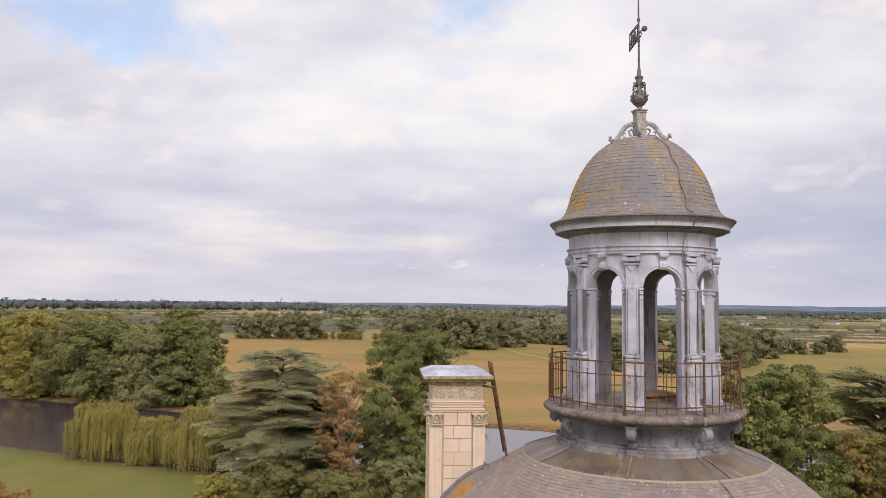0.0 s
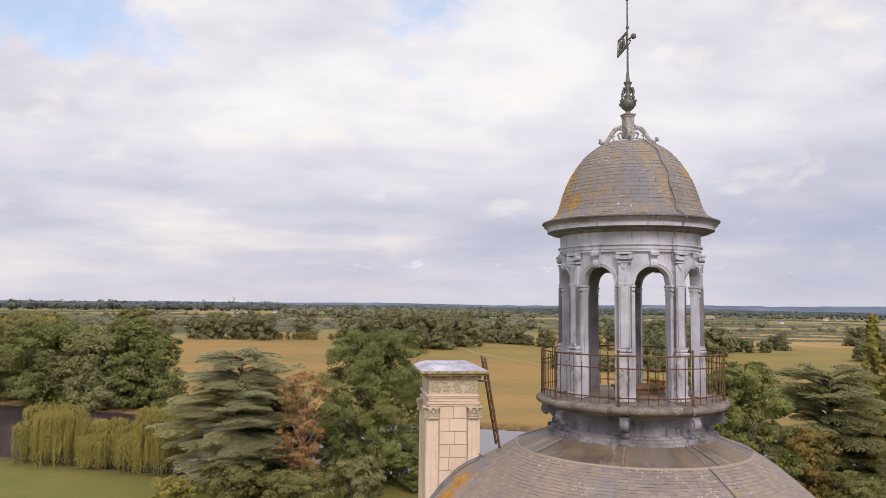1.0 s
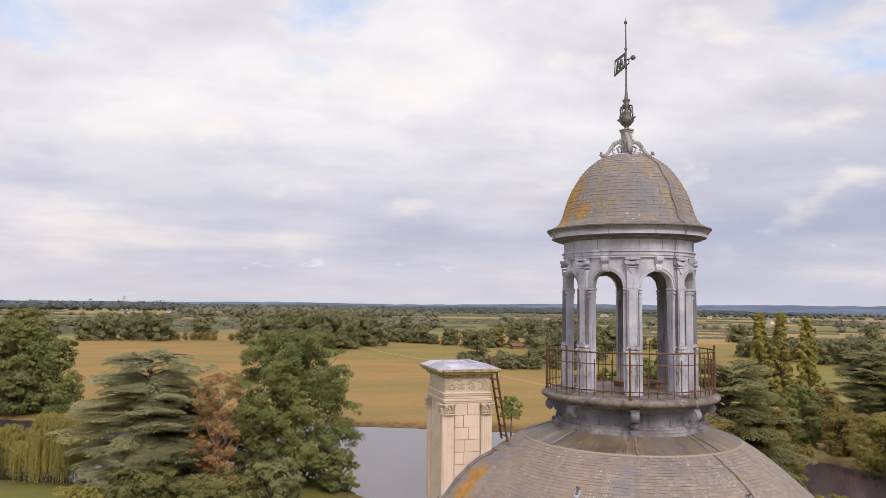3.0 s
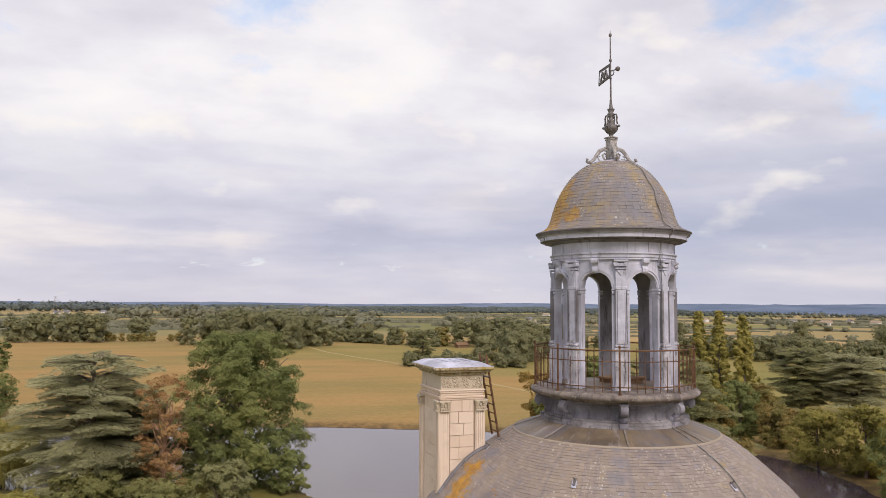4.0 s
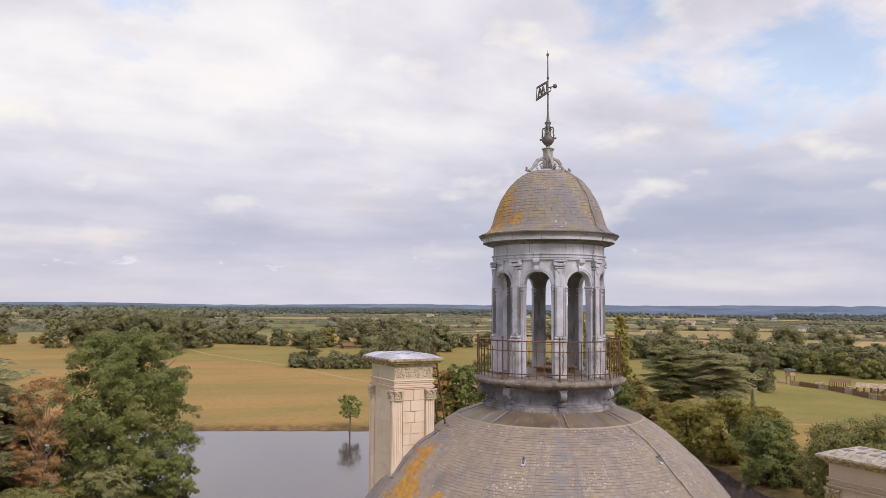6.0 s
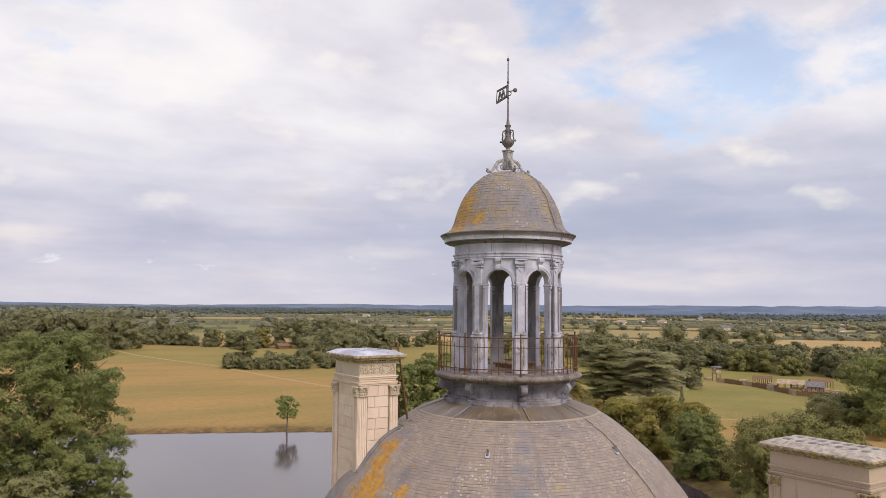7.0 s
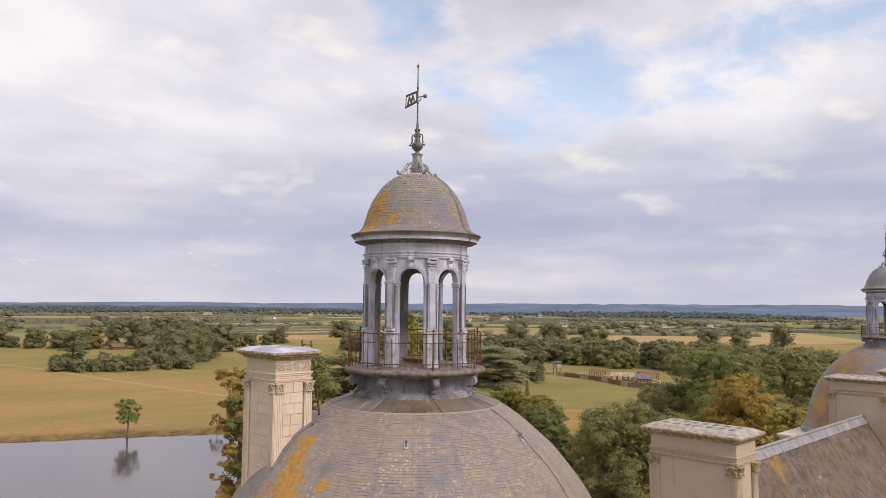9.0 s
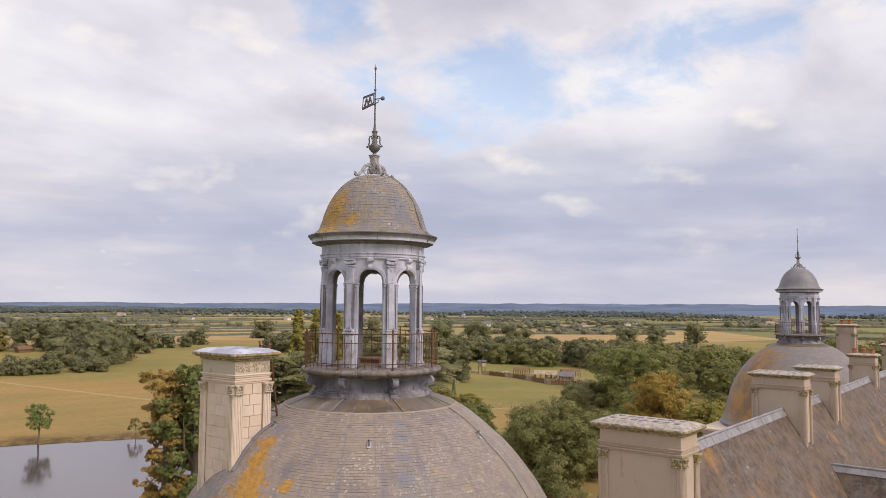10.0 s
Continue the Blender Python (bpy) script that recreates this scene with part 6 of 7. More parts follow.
def far_trees(name, P, mat, label, seed):
    """Far trees, each a rough heart with sprays round it: rows of (x, y, height, width)."""
    rng = np.random.RandomState(seed)
    P = np.asarray(P)
    n, m = len(P), 22
    i = np.repeat(np.arange(n), m)
    v = unit(rng.normal(0, 1, (n * m, 3)) + np.array((0, 0, 0.35)))
    C = P[i][:, :3] * np.array((1, 1, 0.46)) + v * np.stack([P[i, 3] * 0.5, P[i, 3] * 0.5, P[i, 2] * 0.48], 1) * rng.uniform(0.75, 1.08, (n * m, 1))
    size = (P[i, 2] * 0.17)[:, None]
    core = inner_mass(np.stack([P[:, 0], P[:, 1], P[:, 2] * 0.44, P[:, 3] * 0.44, P[:, 2] * 0.44], 1), rng, 0.80)
    ob = new(name, make_mesh(name, *joined(core, leaves(C, v + np.array((0, 0, 0.3)), size, rng, 0.7, jit=0.3, single=True)), M[mat]))
    return tagged(ob, label, "woodland", "", "stuff")


def along(lines, rng, spacing=0.85):
    """Places for trees along lines of (x0, y0, x1, y1, depth, height)."""
    P = []
    for x0, y0, x1, y1, depth, h in lines:
        ln = math.hypot(x1 - x0, y1 - y0)
        n = max(2, int(ln / (h * spacing) * max(1, depth / (h * 4.0))))
        t, o = (np.arange(n) + rng.uniform(0, 1, n)) / n, rng.uniform(-0.5, 0.5, n) * depth
        hh = h * (rng.uniform(0.8, 1.08, n) if depth > 60 else rng.uniform(0.6, 1.15, n))
        P.append(np.stack([x0 + (x1 - x0) * t - (y1 - y0) / ln * o, y0 + (y1 - y0) * t + (x1 - x0) / ln * o, hh, hh * rng.uniform(1.1, 1.9, n)], 1))
    return np.concatenate(P)


def hedge_strips(name, lines, mat, label, seed):
    """Long low hedges with an uneven top."""
    rng = np.random.RandomState(seed)
    pieces = []
    for x0, y0, x1, y1, depth, h in lines:
        ln = math.hypot(x1 - x0, y1 - y0)
        n = max(4, int(ln / (h * 0.7)))
        d = np.array(((x1 - x0) / ln, (y1 - y0) / ln, 0))
        sd = np.array((-d[1], d[0], 0))
        t = np.linspace(0, ln, n)
        swell_h = 1 + 0.35 * np.sin(t / (h * 5) + rng.uniform(0, 6)) * rng.uniform(0.3, 1)
        rows_ = []
        for off, z in ((-0.6, 0.0), (-0.5, 0.75), (0.0, 1.0), (0.5, 0.75), (0.6, 0.0)):
            w = h * (off + rng.uniform(-0.15, 0.15, n))
            zz = h * z * swell_h * rng.uniform(0.75, 1.25, n)
            rows_.append(np.array((x0, y0, 0)) + d * (t + rng.normal(0, h * 0.15, n))[:, None] + sd * w[:, None] + np.stack([0 * zz, 0 * zz, zz], 1))
        V = np.stack(rows_, 1).reshape(-1, 3)
        q = np.arange(n * 5).reshape(n, 5)
        a, b, c, e = q[:-1, :-1].ravel(), q[1:, :-1].ravel(), q[1:, 1:].ravel(), q[:-1, 1:].ravel()
        pieces.append((V, np.concatenate([np.stack([a, b, c], 1), np.stack([a, c, e], 1)])))
    ob = new(name, make_mesh(name, *joined(*pieces), M[mat]))
    return tagged(ob, label, "hedge", "", "stuff")


# near trees on the house side of the lake
cedar(-28.2, 101.5, 18.0, 18.0, "old spreading cedar with flat grey-green shelves", 3, tiers=15, limbs_a_tier=5, dens=0.85)
cedar(-25.0, 106.0, 12.0, 13.0, "lower cedar crowding beside a larger one", 4, "leaf_dark", tiers=7, limbs_a_tier=6, dens=0.8, spray=0.2)
broad_tree(-10.0, 104.5, 20.4, 17.6, "leaf_deep", "tall green oak on the near lake bank", 5, 0.125, 1.0, 0.04, 66, lobes=6, open_by=0.2, core=0.5)
broad_tree(-18.6, 96.0, 15.4, 7.0, "leaf_rust", "half-bare tree with rust-brown leaves", 6, 0.085, 0.40, 0.10, 56, "bark_red", core=0, twigs=6, open_by=0.25)
broad_tree(-15.5, 104.5, 11.5, 7.0, "leaf_dark", "small dark tree below the oak", 66, 0.15, 0.9, 0.04, 22)
broad_tree(-21.5, 104.0, 12.8, 6.5, "leaf_dark", "dark green tree between cedar and rusty tree", 164, 0.15, 0.9, 0.04, 22)
for i, (x, y, h, w, mt, lab) in enumerate(((-26, 92, 5.0, 8, "leaf_oak", "low green bush on the lawn edge"), (-18, 90, 4.4, 8, "leaf_oak", "green bush under the rusty tree"), (-11, 92, 5.6, 8, "leaf_dark", "dark green bush below the oak"), (-4.0, 99, 5.5, 7, "leaf_deep", "dark green bush at the water's edge"), (-33, 91, 3.4, 5, "leaf_light", "bright green bush under the cedar"), (-57, 84, 3.4, 7, "leaf_rust", "rust-tinged bush on the lawn"))):
    shrub(x, y, h, w, mt, lab, 20 + i, 0.12)
for i, (x, y, h, w) in enumerate(((-60.0, 116.0, 8.0, 12.5), (-51.0, 113.5, 6.4, 9.5), (-41.5, 112.0, 8.0, 13.0))):
    willow(x, y, h, w, "yellow-green weeping willow at the lake edge", 31 + i)
# the grove on the far bank
for i, (x, y, h, w, mt) in enumerate(((-118, 190, 21, 22, "leaf_light"), (-104, 186, 20, 22, "leaf_oak"), (-92, 180, 18.5, 22, "leaf_deep"), (-79, 174, 17.5, 23, "leaf_dark"), (-66, 171, 16.0, 13.5, "leaf_deep"), (-75.5, 180, 22.6, 14, "leaf_oak"), (-130, 196, 21, 22, "leaf_dark"), (-110, 200, 20, 20, "leaf_light"), (-88, 192, 17.5, 20, "leaf_light"), (-113, 181, 10, 9, "leaf_yellow"), (-146, 202, 21, 24, "leaf_oak"), (-72, 172, 20.0, 14.0, "leaf_deep"))):
    broad_tree(x, y, h, w, mt, "large leafy tree in the grove on the far bank", 41 + i, 0.25, 0.8, 0.02, 42, group="grove trees")
# small trees on the meadow shore
broad_tree(29.4, 143.5, 6.4, 4.4, "leaf_young", "small young tree on the meadow shore", 61, 0.14, 0.5, 0.34, 22, group="young trees", core=0.4, open_by=0.2)
broad_tree(44.5, 139.0, 3.0, 2.6, "leaf_mixed", "small thin sapling on the meadow shore", 62, 0.10, 0.5, 0.3, 12, group="young trees", core=0)
broad_tree(27.8, 73, 19.0, 10.5, "leaf_deep", "tall green tree near the canal", 73, 0.115, 0.9, 0.04, 40, open_by=0.2)
broad_tree(23.0, 69.2, 18.4, 7.0, "leaf_deep", "tall green tree by the lake", 63, 0.115, 0.95, 0.04, 40)
broad_tree(21.2, 71.6, 17.6, 6.0, "leaf_autumn", "tree by the lake with golden-brown leaves", 60, 0.10, 0.95, 0.03, 46, core=0.35, open_by=0.16)
cedar(43.0, 86.0, 17.6, 17.0, "dark green cedar on the near canal bank", 64, "leaf_dark", tiers=13, limbs_a_tier=5, dens=0.85)
broad_tree(36, 77, 12.0, 8.0, "leaf_mixed", "small tree with browning autumn leaves", 65, 0.12, 0.8, 0.05, 24)
broad_tree(46.5, 83.5, 12.3, 8.5, "leaf_mixed", "olive-green tree beside the cedar", 67, 0.12, 0.9, 0.04, 24)
broad_tree(45.5, 71.5, 5.0, 7.0, "leaf_light", "low yellow-green tree on the near canal bank", 68, 0.12, 0.9, 0.04, 20)
broad_tree(38, 70, 9.0, 9.0, "leaf_oak", "bushy green tree near the house", 69, 0.12, 0.9, 0.04, 24)
# far side of the canal: poplars, cedars, autumn trees
for i, (x, y, h, w) in enumerate(((79.8, 140.6, 23.0, 5.4), (83.0, 138.4, 23.2, 5.2), (87.0, 136.0, 22.4, 6.2))):
    poplar(x, y, h, w, "tall narrow poplar with yellowing leaves", 71 + i)
cedar(116, 140, 14.2, 16, "broad flat-topped cedar on the lawn", 81, "leaf_cedar", 0.22, 12, 6, 0.7, 0.26)
cedar(109.5, 148, 14.8, 13.5, "dark upright cedar beside a broader one", 82, "leaf_dark", 0.14, 13, 6, 0.7, 0.26)
broad_tree(157.5, 170.5, 10.2, 10.5, "leaf_wood", "round tree alone on the lawn", 83, 0.2, 0.9, 0.06, 26)
conifer(115.3, 128, 6.4, 2.8, "small dark conifer on the lawn", 84)
for i, (x, y, h, w, mt, lab) in enumerate(((76, 101, 8.5, 9.5, "leaf_yellow", "bushy tree turning yellow on the far bank"), (77, 92.5, 10.2, 8.6, "leaf_yellow", "yellowing tree above the canal"), (84, 92, 8.6, 9, "leaf_yellow", "low spreading tree turning yellow"), (78.6, 114, 7.0, 7, "leaf_mixed", "green tree on the canal bank"), (84, 128, 9.5, 10, "leaf_mixed", "green tree below the poplars"), (75, 78, 4.5, 4.6, "leaf_oak", "dark green tree over the canal"), (73, 81, 9.0, 9.0, "leaf_deep", "round green tree on the canal bank"), (68.3, 61.5, 11.5, 14.0, "leaf_oak", "large round green tree by the canal"), (79, 62, 9.5, 10, "leaf_oak", "green tree among others by the canal"), (76.5, 122, 10.5, 7.5, "leaf_deep", "dark green tree at the foot of the poplars"), (72.5, 70, 7.0, 6.0, "leaf_deep", "dark bushy tree on the canal bank"))):
    broad_tree(x, y, h, w, mt, lab, 91 + i, 0.135, 0.95, 0.03, 34, group="canal bank trees")
broad_tree(133, 92, 15.0, 16.5, "leaf_deep", "big dark tree beyond the lawn", 110, 0.2, 0.9, 0.05, 40)
broad_tree(150, 92, 13.5, 15, "leaf_oak", "big green tree beyond the lawn", 111, 0.2, 0.9, 0.05, 36)
broad_tree(131, 101, 7.0, 14, "leaf_dark", "low dark yew beside the bigger trees", 112, 0.17, 0.9, 0.02, 30)
broad_tree(110.5, 70.6, 12.4, 11.2, "leaf_gold", "tall autumn tree with golden-brown leaves", 113, 0.15, 0.95, 0.04, 36)
broad_tree(105, 59, 9.0, 9, "leaf_light", "yellow-green tree beside the autumn one", 114, 0.15, 0.95, 0.04, 30)
broad_tree(112, 57, 8.0, 10, "leaf_light", "green tree behind the chimney", 115, 0.15, 0.95, 0.04, 28)
broad_tree(96, 48, 7.0, 10, "leaf_oak", "dark green tree beside the house", 116, 0.15, 0.95, 0.04, 28)

# hedges, belts and woods farther off
wr = np.random.RandomState(7)


def belt(pts, width, spacing, h, jitter=0.25):
    out = []
    for (x0, y0), (x1, y1) in zip(pts, pts[1:]):
        ln = math.hypot(x1 - x0, y1 - y0)
        for i in range(max(1, int(1.5 * ln / spacing * max(1, width / spacing)))):
            t, o = wr.uniform(0, 1), wr.uniform(-0.5, 0.5) * width
            hh = h * wr.uniform(1 - jitter, 1 + jitter)
            out.append((x0 + (x1 - x0) * t - (y1 - y0) / ln * o, y0 + (y1 - y0) * t + (x1 - x0) / ln * o, hh, hh * wr.uniform(0.8, 1.15)))
    return out


def polar(az, d):
    return (d * math.sin(radians(az)), d * math.cos(radians(az)))


woods("meadow_thicket", belt([(41, 292), (52, 279), (66, 275), (86, 277)], 10, 4.6, 4.4, 0.35) + [(58, 284, 6.5, 6), (70, 284, 7, 7), (79, 300, 12.5, 13), (89, 296, 14.0, 15), (97, 306, 15.5, 16), (106, 318, 15, 16), (84, 284, 8, 8)], "leaf_wood", "thicket of shrubs and trees on the meadow", 1, 0.36, 0.75)
cedar(51.5, 303.0, 13.6, 11.0, "dark pine with level branches in the meadow thicket", 85, "leaf_dark", 0.2, 7, 5, 0.7, 0.42)
woods("oak_row", belt([polar(-20.5, 505), polar(-17.5, 500)], 10, 11, 18) + belt([polar(-17, 500), polar(-12.8, 485)], 12, 9.5, 15.5, 0.15) + belt([polar(-36, 520), polar(-26, 510)], 14, 10, 14), "leaf_wood", "row of dark oaks along the meadow edge", 2, 0.62, 0.75)
woods("round_field_tree", [(*polar(-10.6, 500), 14.5, 16)], "leaf_wood", "single round field tree", 3, 0.5, 0.75)
woods("field_hedge", belt([polar(-13, 492), polar(-4, 480)], 5, 6, 5.0), "leaf_mixed", "low uneven hedge beyond the meadow", 4, 0.44, 0.75)
woods("meadow_wood", belt([polar(-6, 470), polar(-1, 420), polar(1.5, 410)], 50, 13, 16.5), "leaf_wood", "dense wood jutting into the meadow", 5, 0.58, 0.75)
woods("middle_hedge", belt([polar(1.5, 490), (38, 462), (66, 424), (84, 408)], 12, 7, 7.5, 0.45) + [(36, 468, 16, 12), (17, 480, 11, 13), (24, 476, 10, 12), (92, 408, 15, 13), (101, 404, 16, 13)], "leaf_wood", "hedge with taller trees behind the meadow", 6, 0.5, 0.75)
woods("turning_hedge_trees", [(*polar(5.6, 470), 11, 11), (*polar(-3.5, 455), 13, 11), (63, 440, 9, 9), (84, 414, 11, 10)], "leaf_mixed", "browning trees in the hedge behind the meadow", 16, 0.5, 0.75)
woods("middle_wood", belt([(104, 415), (132, 408)], 30, 11, 13.5) + belt([(116, 352), (134, 385)], 28, 13, 14) + belt([(134, 400), (176, 402)], 16, 11, 7.5) + [(188, 416, 10.5, 11), (186, 424, 8, 9)], "leaf_wood", "wood of big round trees beyond the meadow", 7, 0.56, 0.75)
woods("lawn_belt", belt([(200, 345), (215, 290), (236, 240), (244, 195), (250, 160), (246, 130)], 34, 7.5, 8.8, 0.22), "leaf_wood", "long belt of trees behind the lawn", 8, 0.46, 0.7, 8)
woods("lawn_belt_light", belt([(234, 250), (223, 212), (222, 180)], 8, 8, 8), "leaf_oak", "paler trees at the edge of the belt", 9, 0.38, 0.75)
woods("park_trees", belt([(170, 105), (200, 100), (235, 100), (260, 80)], 46, 13, 11.5) + belt([(150, 70), (190, 60), (230, 50)], 40, 14, 9.5), "leaf_oak", "green park trees beyond the house", 10, 0.40, 0.75, 14)
woods("field_edge_trees", [(300, 330, 15, 20), (318, 318, 15, 20), (335, 305, 13, 16), (360, 315, 10, 12), (395, 262, 12, 16), (410, 250, 13, 15), (440, 240, 14, 16), (300, 395, 15, 14), (260, 470, 13, 16)], "leaf_wood", "scattered field trees by the stubble", 11, 0.5, 0.75)
rows = []


def row_at(az, d, ln, skew, depth, h):
    a = radians(az + 90 + skew)
    x, y = polar(az, d)
    rows.append((x - math.sin(a) * ln / 2, y - math.cos(a) * ln / 2, x + math.sin(a) * ln / 2, y + math.cos(a) * ln / 2, depth, h))


for i in range(95):        # hedgerows between the fields
    d = 560 * 2.9 ** wr.uniform(0, 1)
    row_at(wr.uniform(-42, 88), d, wr.uniform(120, 360) * d / 900, wr.uniform(-20, 20), 2.0, wr.uniform(1.6, 3.2))
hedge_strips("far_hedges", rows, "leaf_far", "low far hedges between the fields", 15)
standards = along([(x0, y0, x1, y1, 3.0, wr.uniform(5, 8)) for x0, y0, x1, y1, _, _ in rows[::2]], wr, 3.2)
rows = []
for i in range(40):         # copses
    d = 620 * 2.7 ** wr.uniform(0, 1)
    row_at(wr.uniform(-40, 86), d, wr.uniform(40, 110), wr.uniform(-25, 25), wr.uniform(15, 40), wr.uniform(7, 11))
row_at(-4.5, 1180, 330, 4, 130, 19)
row_at(4.0, 1260, 130, -10, 70, 16)
row_at(13.5, 900, 60, 0, 30, 12)
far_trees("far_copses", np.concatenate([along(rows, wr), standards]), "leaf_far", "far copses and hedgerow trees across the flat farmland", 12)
rows = []
row_at(-25, 1950, 900, 3, 260, 25)
row_at(-8, 1900, 420, -4, 160, 20)
for i in range(26):
    row_at(wr.uniform(2, 88), wr.uniform(1500, 2150), wr.uniform(150, 520), wr.uniform(-10, 10), wr.uniform(20, 90), wr.uniform(7, 13))
far_belts = []
rows, near_rows = far_belts, rows
for i in range(90):
    d = wr.uniform(2150, 4300)
    row_at(wr.uniform(-42, 30), d, wr.uniform(150, 600), wr.uniform(-8, 8), wr.uniform(12, 40), wr.uniform(4, 9))
hedge_strips("far_belts", far_belts, "leaf_ridge", "tree belts between the farthest fields, blue-green with painted haze", 17)
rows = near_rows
far_trees("far_forest", along(rows, wr), "leaf_ridge", "forest belts near the horizon, blue-green with painted haze", 14)


# stubble fields beyond the belts
def field(name, corners, mat, label):
    bm = bmesh.new()
    bm.faces.new([bm.verts.new((x, y, 0.05)) for x, y in corners])
    return tagged(part(name, bm, mat), label, "field", "", "structure")


k = Mat("stubble", 0.95, 0.0, 0.1)
k.color(k.ramp(k.noise(0.05, 6, 0.6, k.vec((1, 0.2, 1))), [(0.35, (0.38, 0.255, 0.11)), (0.65, (0.45, 0.315, 0.15))]))
M["stubble"] = k.m
k = Mat("pasture", 0.95, 0.0, 0.1)
k.color(k.ramp(k.noise(0.03, 6, 0.6), [(0.35, (0.24, 0.23, 0.06)), (0.65, (0.34, 0.29, 0.09))]))
M["pasture"] = k.m
field("field_1", [(355, 270), (400, 345), (530, 440), (700, 360), (560, 230)], M["stubble"], "harvested brown stubble field")
field("field_2", [(150, 520), (250, 440), (420, 600), (300, 760)], M["stubble"], "golden stubble field behind the wood")
field("field_3", [(255, 480), (290, 405), (345, 350), (420, 420), (340, 520)], M["stubble"], "stubble field beyond the lawn belt")
field("field_4", [polar(-30, 600), polar(-20, 640), polar(-20, 900), polar(-30, 850)], M["pasture"], "pale pasture beyond the oaks")

# distance: low wooded ridges on the horizon, haze painted in as blue
k = Mat("hazed_ridge", 1.0, 0.0, 0.0)
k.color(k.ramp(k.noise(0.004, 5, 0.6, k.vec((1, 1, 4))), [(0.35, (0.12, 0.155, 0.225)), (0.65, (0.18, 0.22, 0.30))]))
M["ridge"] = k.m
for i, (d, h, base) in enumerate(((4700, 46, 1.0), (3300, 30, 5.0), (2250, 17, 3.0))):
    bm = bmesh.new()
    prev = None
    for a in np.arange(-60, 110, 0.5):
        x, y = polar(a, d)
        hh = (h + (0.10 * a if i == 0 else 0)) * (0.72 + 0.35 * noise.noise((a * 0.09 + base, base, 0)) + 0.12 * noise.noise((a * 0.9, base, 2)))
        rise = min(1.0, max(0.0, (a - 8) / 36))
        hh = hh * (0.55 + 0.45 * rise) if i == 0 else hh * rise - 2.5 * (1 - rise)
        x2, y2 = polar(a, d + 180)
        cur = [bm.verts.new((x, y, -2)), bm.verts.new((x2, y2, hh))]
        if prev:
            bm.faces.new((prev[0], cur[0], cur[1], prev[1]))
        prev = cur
    tagged(part("backdrop", bm, M["ridge"]), "low wooded ridge on the horizon, blue with painted haze", "ridge", "", "structure")

# ---- the play fort, fences and small things in the distance ----


def fort_post(bm, x, y, z0, z1, r=0.09):
    cyl(bm, (x, y, z0), (x, y, z1), r, 6)


def palisade(pts, h, gap, seed):
    """A run of upright stakes along a line."""
    rng = random.Random(seed)
    root = thing("palisade_fence", Matrix.Translation((pts[0][0], pts[0][1], 0)), "rough brown palisade fence of upright stakes round the play fort", "fence")
    ox, oy = pts[0]
    n = 0
    for (x0, y0), (x1, y1) in zip(pts, pts[1:]):
        ln = math.hypot(x1 - x0, y1 - y0)
        k = int(ln / gap)
        for i in range(k):
            f = i / k
            bm = bmesh.new()
            hh = h * rng.uniform(0.85, 1.15)
            box(bm, (0, 0, hh / 2 - 0.1), (gap * 0.94, 0.10, hh + 0.2), turn(math.degrees(math.atan2(y1 - y0, x1 - x0))))
            ob = part("stake", bm, M["timber"] if (n // 9) % 3 else M["pale_timber"], root)
            ob.location = (x0 + (x1 - x0) * f - ox, y0 + (y1 - y0) * f - oy, 0)
            n += 1
    return root


palisade([(180.5, 181), (179.5, 164), (172.5, 144), (178.5, 133)], 1.4, 0.42, 3)


def lookout(x, y):
    root = thing("lookout_tower", Matrix.Translation((x, y, 0)), "small timber lookout tower with a dark top", "tower")
    for sx in (-1, 1):
        for sy in (-1, 1):
            bm = bmesh.new()
            fort_post(bm, sx * 0.85, sy * 0.85, -0.2, 4.7, 0.14)
            part("leg", bm, M["timber"], root)
    bm = bmesh.new()
    box(bm, (0, 0, 2.6), (2.1, 2.1, 0.15), None, 0.02)
    box(bm, (0, -0.98, 3.2), (2.0, 0.1, 1.1))
    box(bm, (-0.98, 0, 3.2), (0.1, 2.0, 1.1))
    box(bm, (0.98, 0, 3.2), (0.1, 2.0, 1.1))
    part("platform", bm, M["pale_timber"], root, "pale boarded platform")
    bm = bmesh.new()
    prism(bm, [(-1.25, 4.3), (1.25, 4.3), (1.0, 4.8), (-1.0, 4.8)], -1.25, 1.25)
    part("roof", bm, M["lead_dark"], root, "dark felt roof")
    return root


def play_shed(x, y, w, d, h, rot, roof_mat, label, open_front=True):
    root = thing("play_shed", Matrix.Translation((x, y, 0)) @ turn(rot), label, "shed", "play fort sheds")
    n = 5
    for i in range(n):
        for sy in (-1, 1):
            bm = bmesh.new()
            fort_post(bm, -w / 2 + w * i / (n - 1), sy * d / 2, -0.2, h, 0.12)
            part("post", bm, M["timber"], root)
    bm = bmesh.new()
    prism(bm, [(-d / 2 - 0.4, h), (d / 2 + 0.4, h + 0.2), (0, h + d * 0.33)], -w / 2 - 0.3, w / 2 + 0.3, Matrix(((0, 1, 0, 0), (1, 0, 0, 0), (0, 0, 1, 0), (0, 0, 0, 1))))
    part("roof", bm, roof_mat, root)
    if not open_front:
        bm = bmesh.new()
        box(bm, (0, 0, h / 2), (w, d - 0.2, h))
        part("wall", bm, M["pale_timber"], root)
    return root


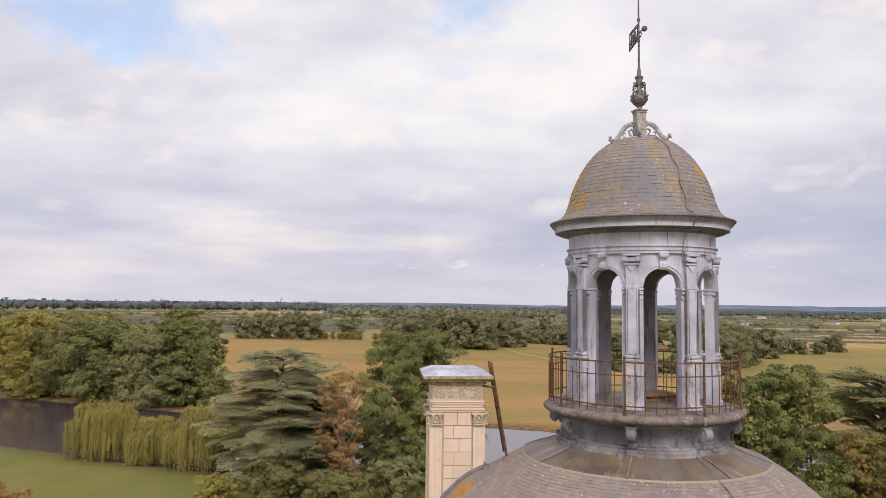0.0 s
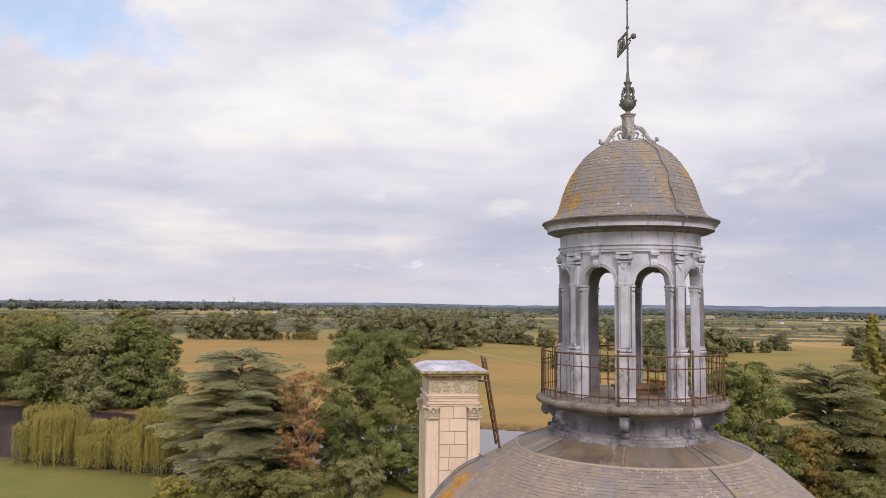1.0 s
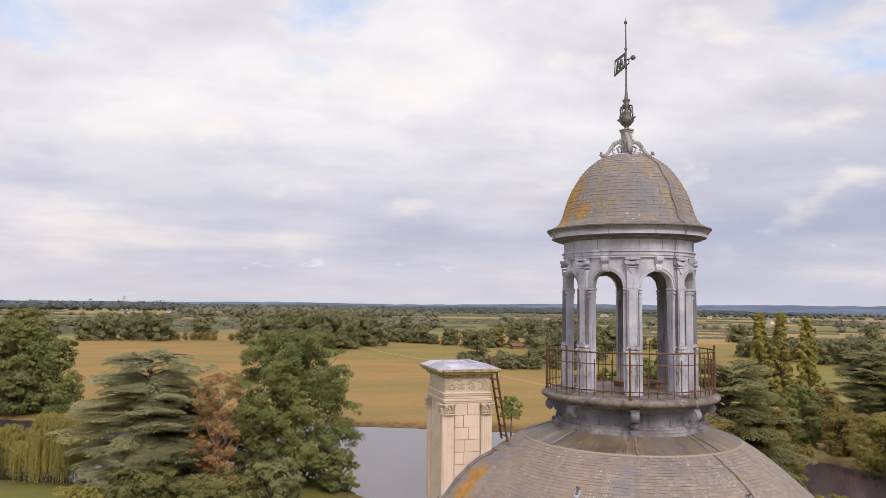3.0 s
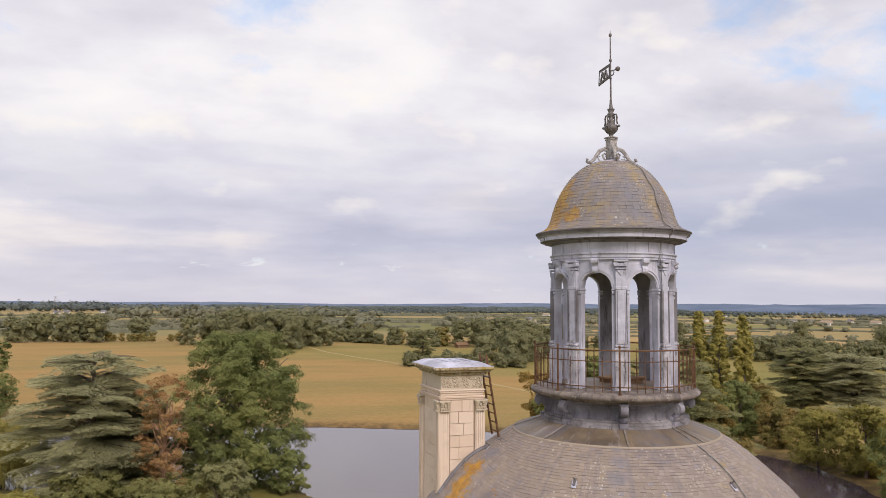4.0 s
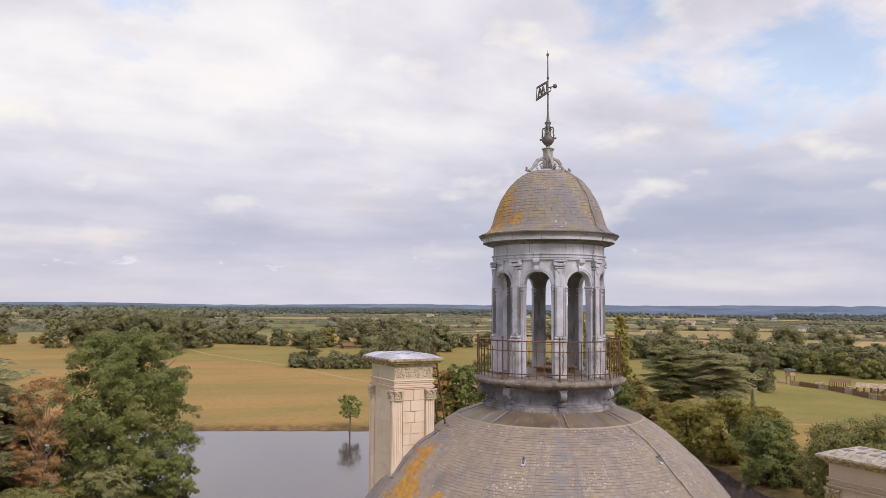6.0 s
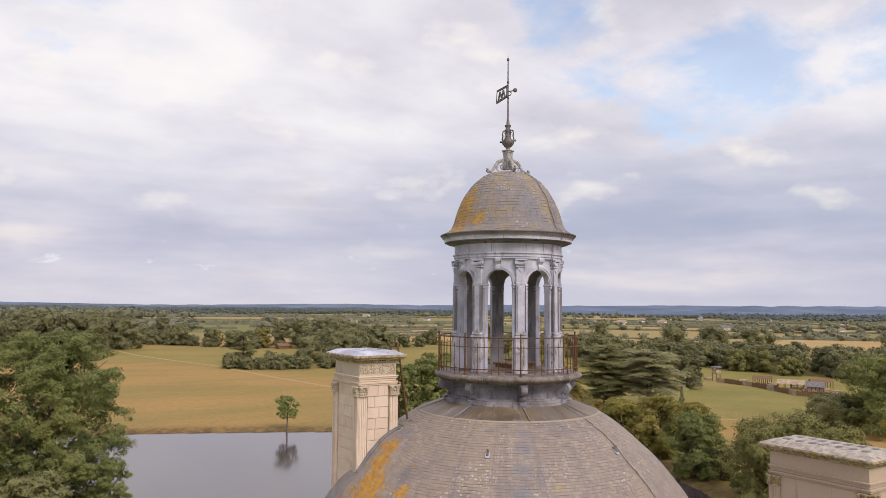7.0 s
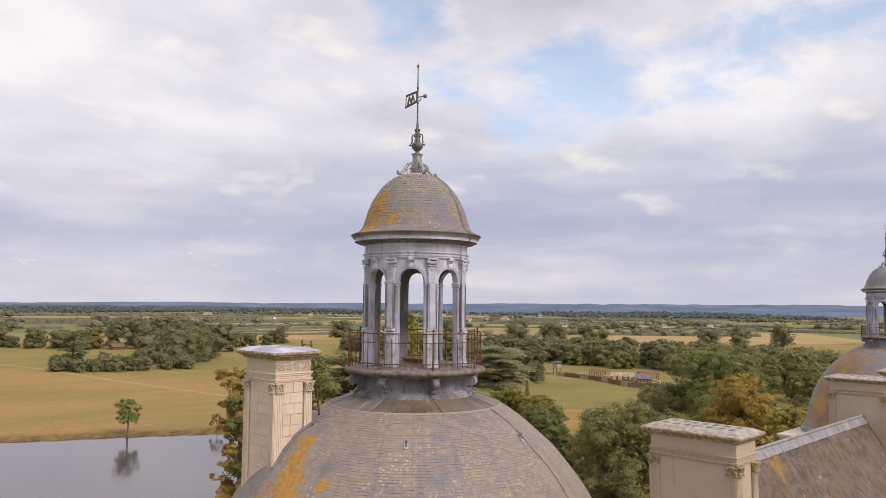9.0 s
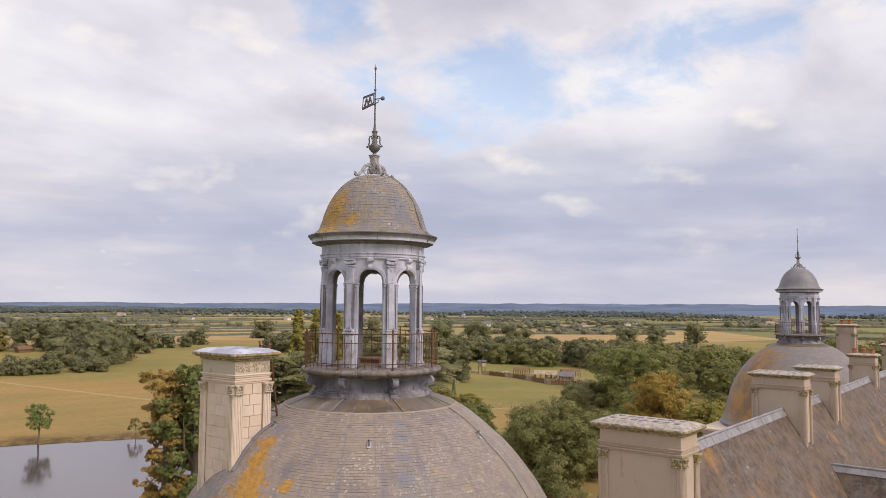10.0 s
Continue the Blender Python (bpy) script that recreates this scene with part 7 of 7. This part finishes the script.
lookout(182.5, 183)
play_shed(186, 157, 7, 3.6, 1.6, -55, M["pale_timber"], "open timber shelter with a pale plank roof")
play_shed(184, 147, 4.2, 4, 1.8, -55, M["lead_dark"], "timber cabin with a dark pitched roof", False)
play_shed(198, 156, 6, 3, 1.7, -40, M["timber"], "brown timber climbing frame with a flat roof")
play_shed(190, 171, 5, 3, 1.6, -60, M["timber"], "low timber shelter in the play fort")
for i, (x, y, a) in enumerate(((185, 176, 20), (188, 166, 70), (194, 162, 40), (188, 144, 10), (184, 188, -30), (183.5, 170, 55), (186, 150.5, -20), (190.5, 159, 80), (183, 141, 30), (184.5, 162, 15), (187, 153.5, 60), (192, 150, -35), (184, 173.5, 75), (189, 178, 5), (181.5, 146, 50))):
    root = thing("log_pile", Matrix.Translation((x, y, 0)) @ turn(a), "pale logs stacked on the grass", "logs", "log piles")
    for k in range(5):
        bm = bmesh.new()
        cyl(bm, (-1.4, (k % 3) * 0.5 - 0.5, 0.2 + 0.4 * (k // 3)), (1.4, (k % 3) * 0.5 - 0.4, 0.2 + 0.4 * (k // 3)), 0.24, 8)
        part("log", bm, M["pale_timber"], root)


def post_fence(pts, gap, label):
    root = thing("field_fence", Matrix.Translation((pts[0][0], pts[0][1], 0)), label, "fence", "field fences")
    ox, oy = pts[0]
    for (x0, y0), (x1, y1) in zip(pts, pts[1:]):
        ln = math.hypot(x1 - x0, y1 - y0)
        k = int(ln / gap)
        for i in range(k + 1):
            bm = bmesh.new()
            fort_post(bm, 0, 0, -0.2, 1.15, 0.06)
            ob = part("post", bm, M["pale_timber"], root)
            ob.location = (x0 + (x1 - x0) * i / k - ox, y0 + (y1 - y0) * i / k - oy, 0)
        for z in (0.55, 1.0):
            bm = bmesh.new()
            cyl(bm, (x0 - ox, y0 - oy, z), (x1 - ox, y1 - oy, z), 0.035, 5)
            part("rail", bm, M["pale_timber"], root)
    return root


post_fence([(100, 127), (115, 122), (132.5, 115.5), (150, 106)], 2.5, "pale post and rail fence along the lawn")
post_fence([polar(-20, 488), polar(-12, 478), polar(-2, 440)], 5.0, "weathered field fence at the meadow's end")


def cottage(x, y, w, d, h, rot, wall, roof, label):
    root = thing("cottage", Matrix.Translation((x, y, 0)) @ turn(rot), label, "house", "far houses")
    bm = bmesh.new()
    box(bm, (0, 0, h / 2), (w, d, h))
    part("wall", bm, wall, root)
    bm = bmesh.new()
    prism(bm, [(-d / 2 - 0.5, h), (d / 2 + 0.5, h), (0, h + d * 0.45)], -w / 2 - 0.4, w / 2 + 0.4, Matrix(((0, 1, 0, 0), (1, 0, 0, 0), (0, 0, 1, 0), (0, 0, 0, 1))))
    part("roof", bm, roof, root)
    for i in (-1, 1):
        bm = bmesh.new()
        box(bm, (i * w * 0.28, -d / 2 - 0.02, h * 0.55), (w * 0.14, 0.08, h * 0.35))
        part("window", bm, M["lead_dark"], root)
    return root


k = Mat("pale_render", 0.9, 0.0, 0.2)
k.color(k.ramp(k.noise(0.8, 4, 0.6), [(0.35, (0.62, 0.60, 0.56)), (0.65, (0.75, 0.73, 0.69))]))
M["render"] = k.m
cottage(236, 106, 9, 6, 4.0, 30, M["terracotta"], M["pale_timber"], "small red brick lodge among the park trees")
cottage(91, 400, 6, 4, 1.5, 10, M["timber"], M["timber"], "dark barn with a brown roof behind the thicket")
frng = random.Random(12)
for i in range(26):
    az, d = frng.uniform(18, 74), frng.uniform(800, 1700)
    x, y = polar(az, d)
    cottage(x, y, frng.uniform(7, 15), 6, frng.uniform(2.5, 4), frng.uniform(0, 180), M["render"], M["pale_timber"] if i % 2 else M["lead_dark"], "far pale house among fields and hedges")
for i, az in enumerate((-15.5, -14.9, -12.6)):
    x, y = polar(az, 1500 + 60 * i)
    cottage(x, y, 11, 7, 3.2, 15 * i, M["render"], M["lead_dark"], "far white farm building")


def pylon(x, y, h):
    root = thing("pylon", Matrix.Translation((x, y, 0)), "far lattice electricity pylon", "pylon")
    bm = bmesh.new()
    for sx, sy in ((-1, -1), (1, -1), (1, 1), (-1, 1)):
        cyl(bm, (sx * h * 0.11, sy * h * 0.11, 0), (sx * 0.5, sy * 0.5, h), 0.14, 4)
    for f in (0.2, 0.4, 0.6, 0.8):
        r = h * 0.11 * (1 - f) + 0.5 * f
        for a, b in (((-r, -r), (r, -r)), ((r, -r), (r, r)), ((r, r), (-r, r)), ((-r, r), (-r, -r))):
            cyl(bm, (a[0], a[1], h * f), (b[0], b[1], h * (f + 0.15)), 0.09, 4)
    part("tower", bm, M["cable"], root)
    for f, w in ((0.7, 9), (0.82, 11), (0.94, 8)):
        bm = bmesh.new()
        cyl(bm, (-w / 2, 0, h * f), (w / 2, 0, h * f), 0.14, 4)
        part("cross_arm", bm, M["cable"], root)
    return root


px, py = polar(-15.6, 1750)
pylon(px, py, 34)
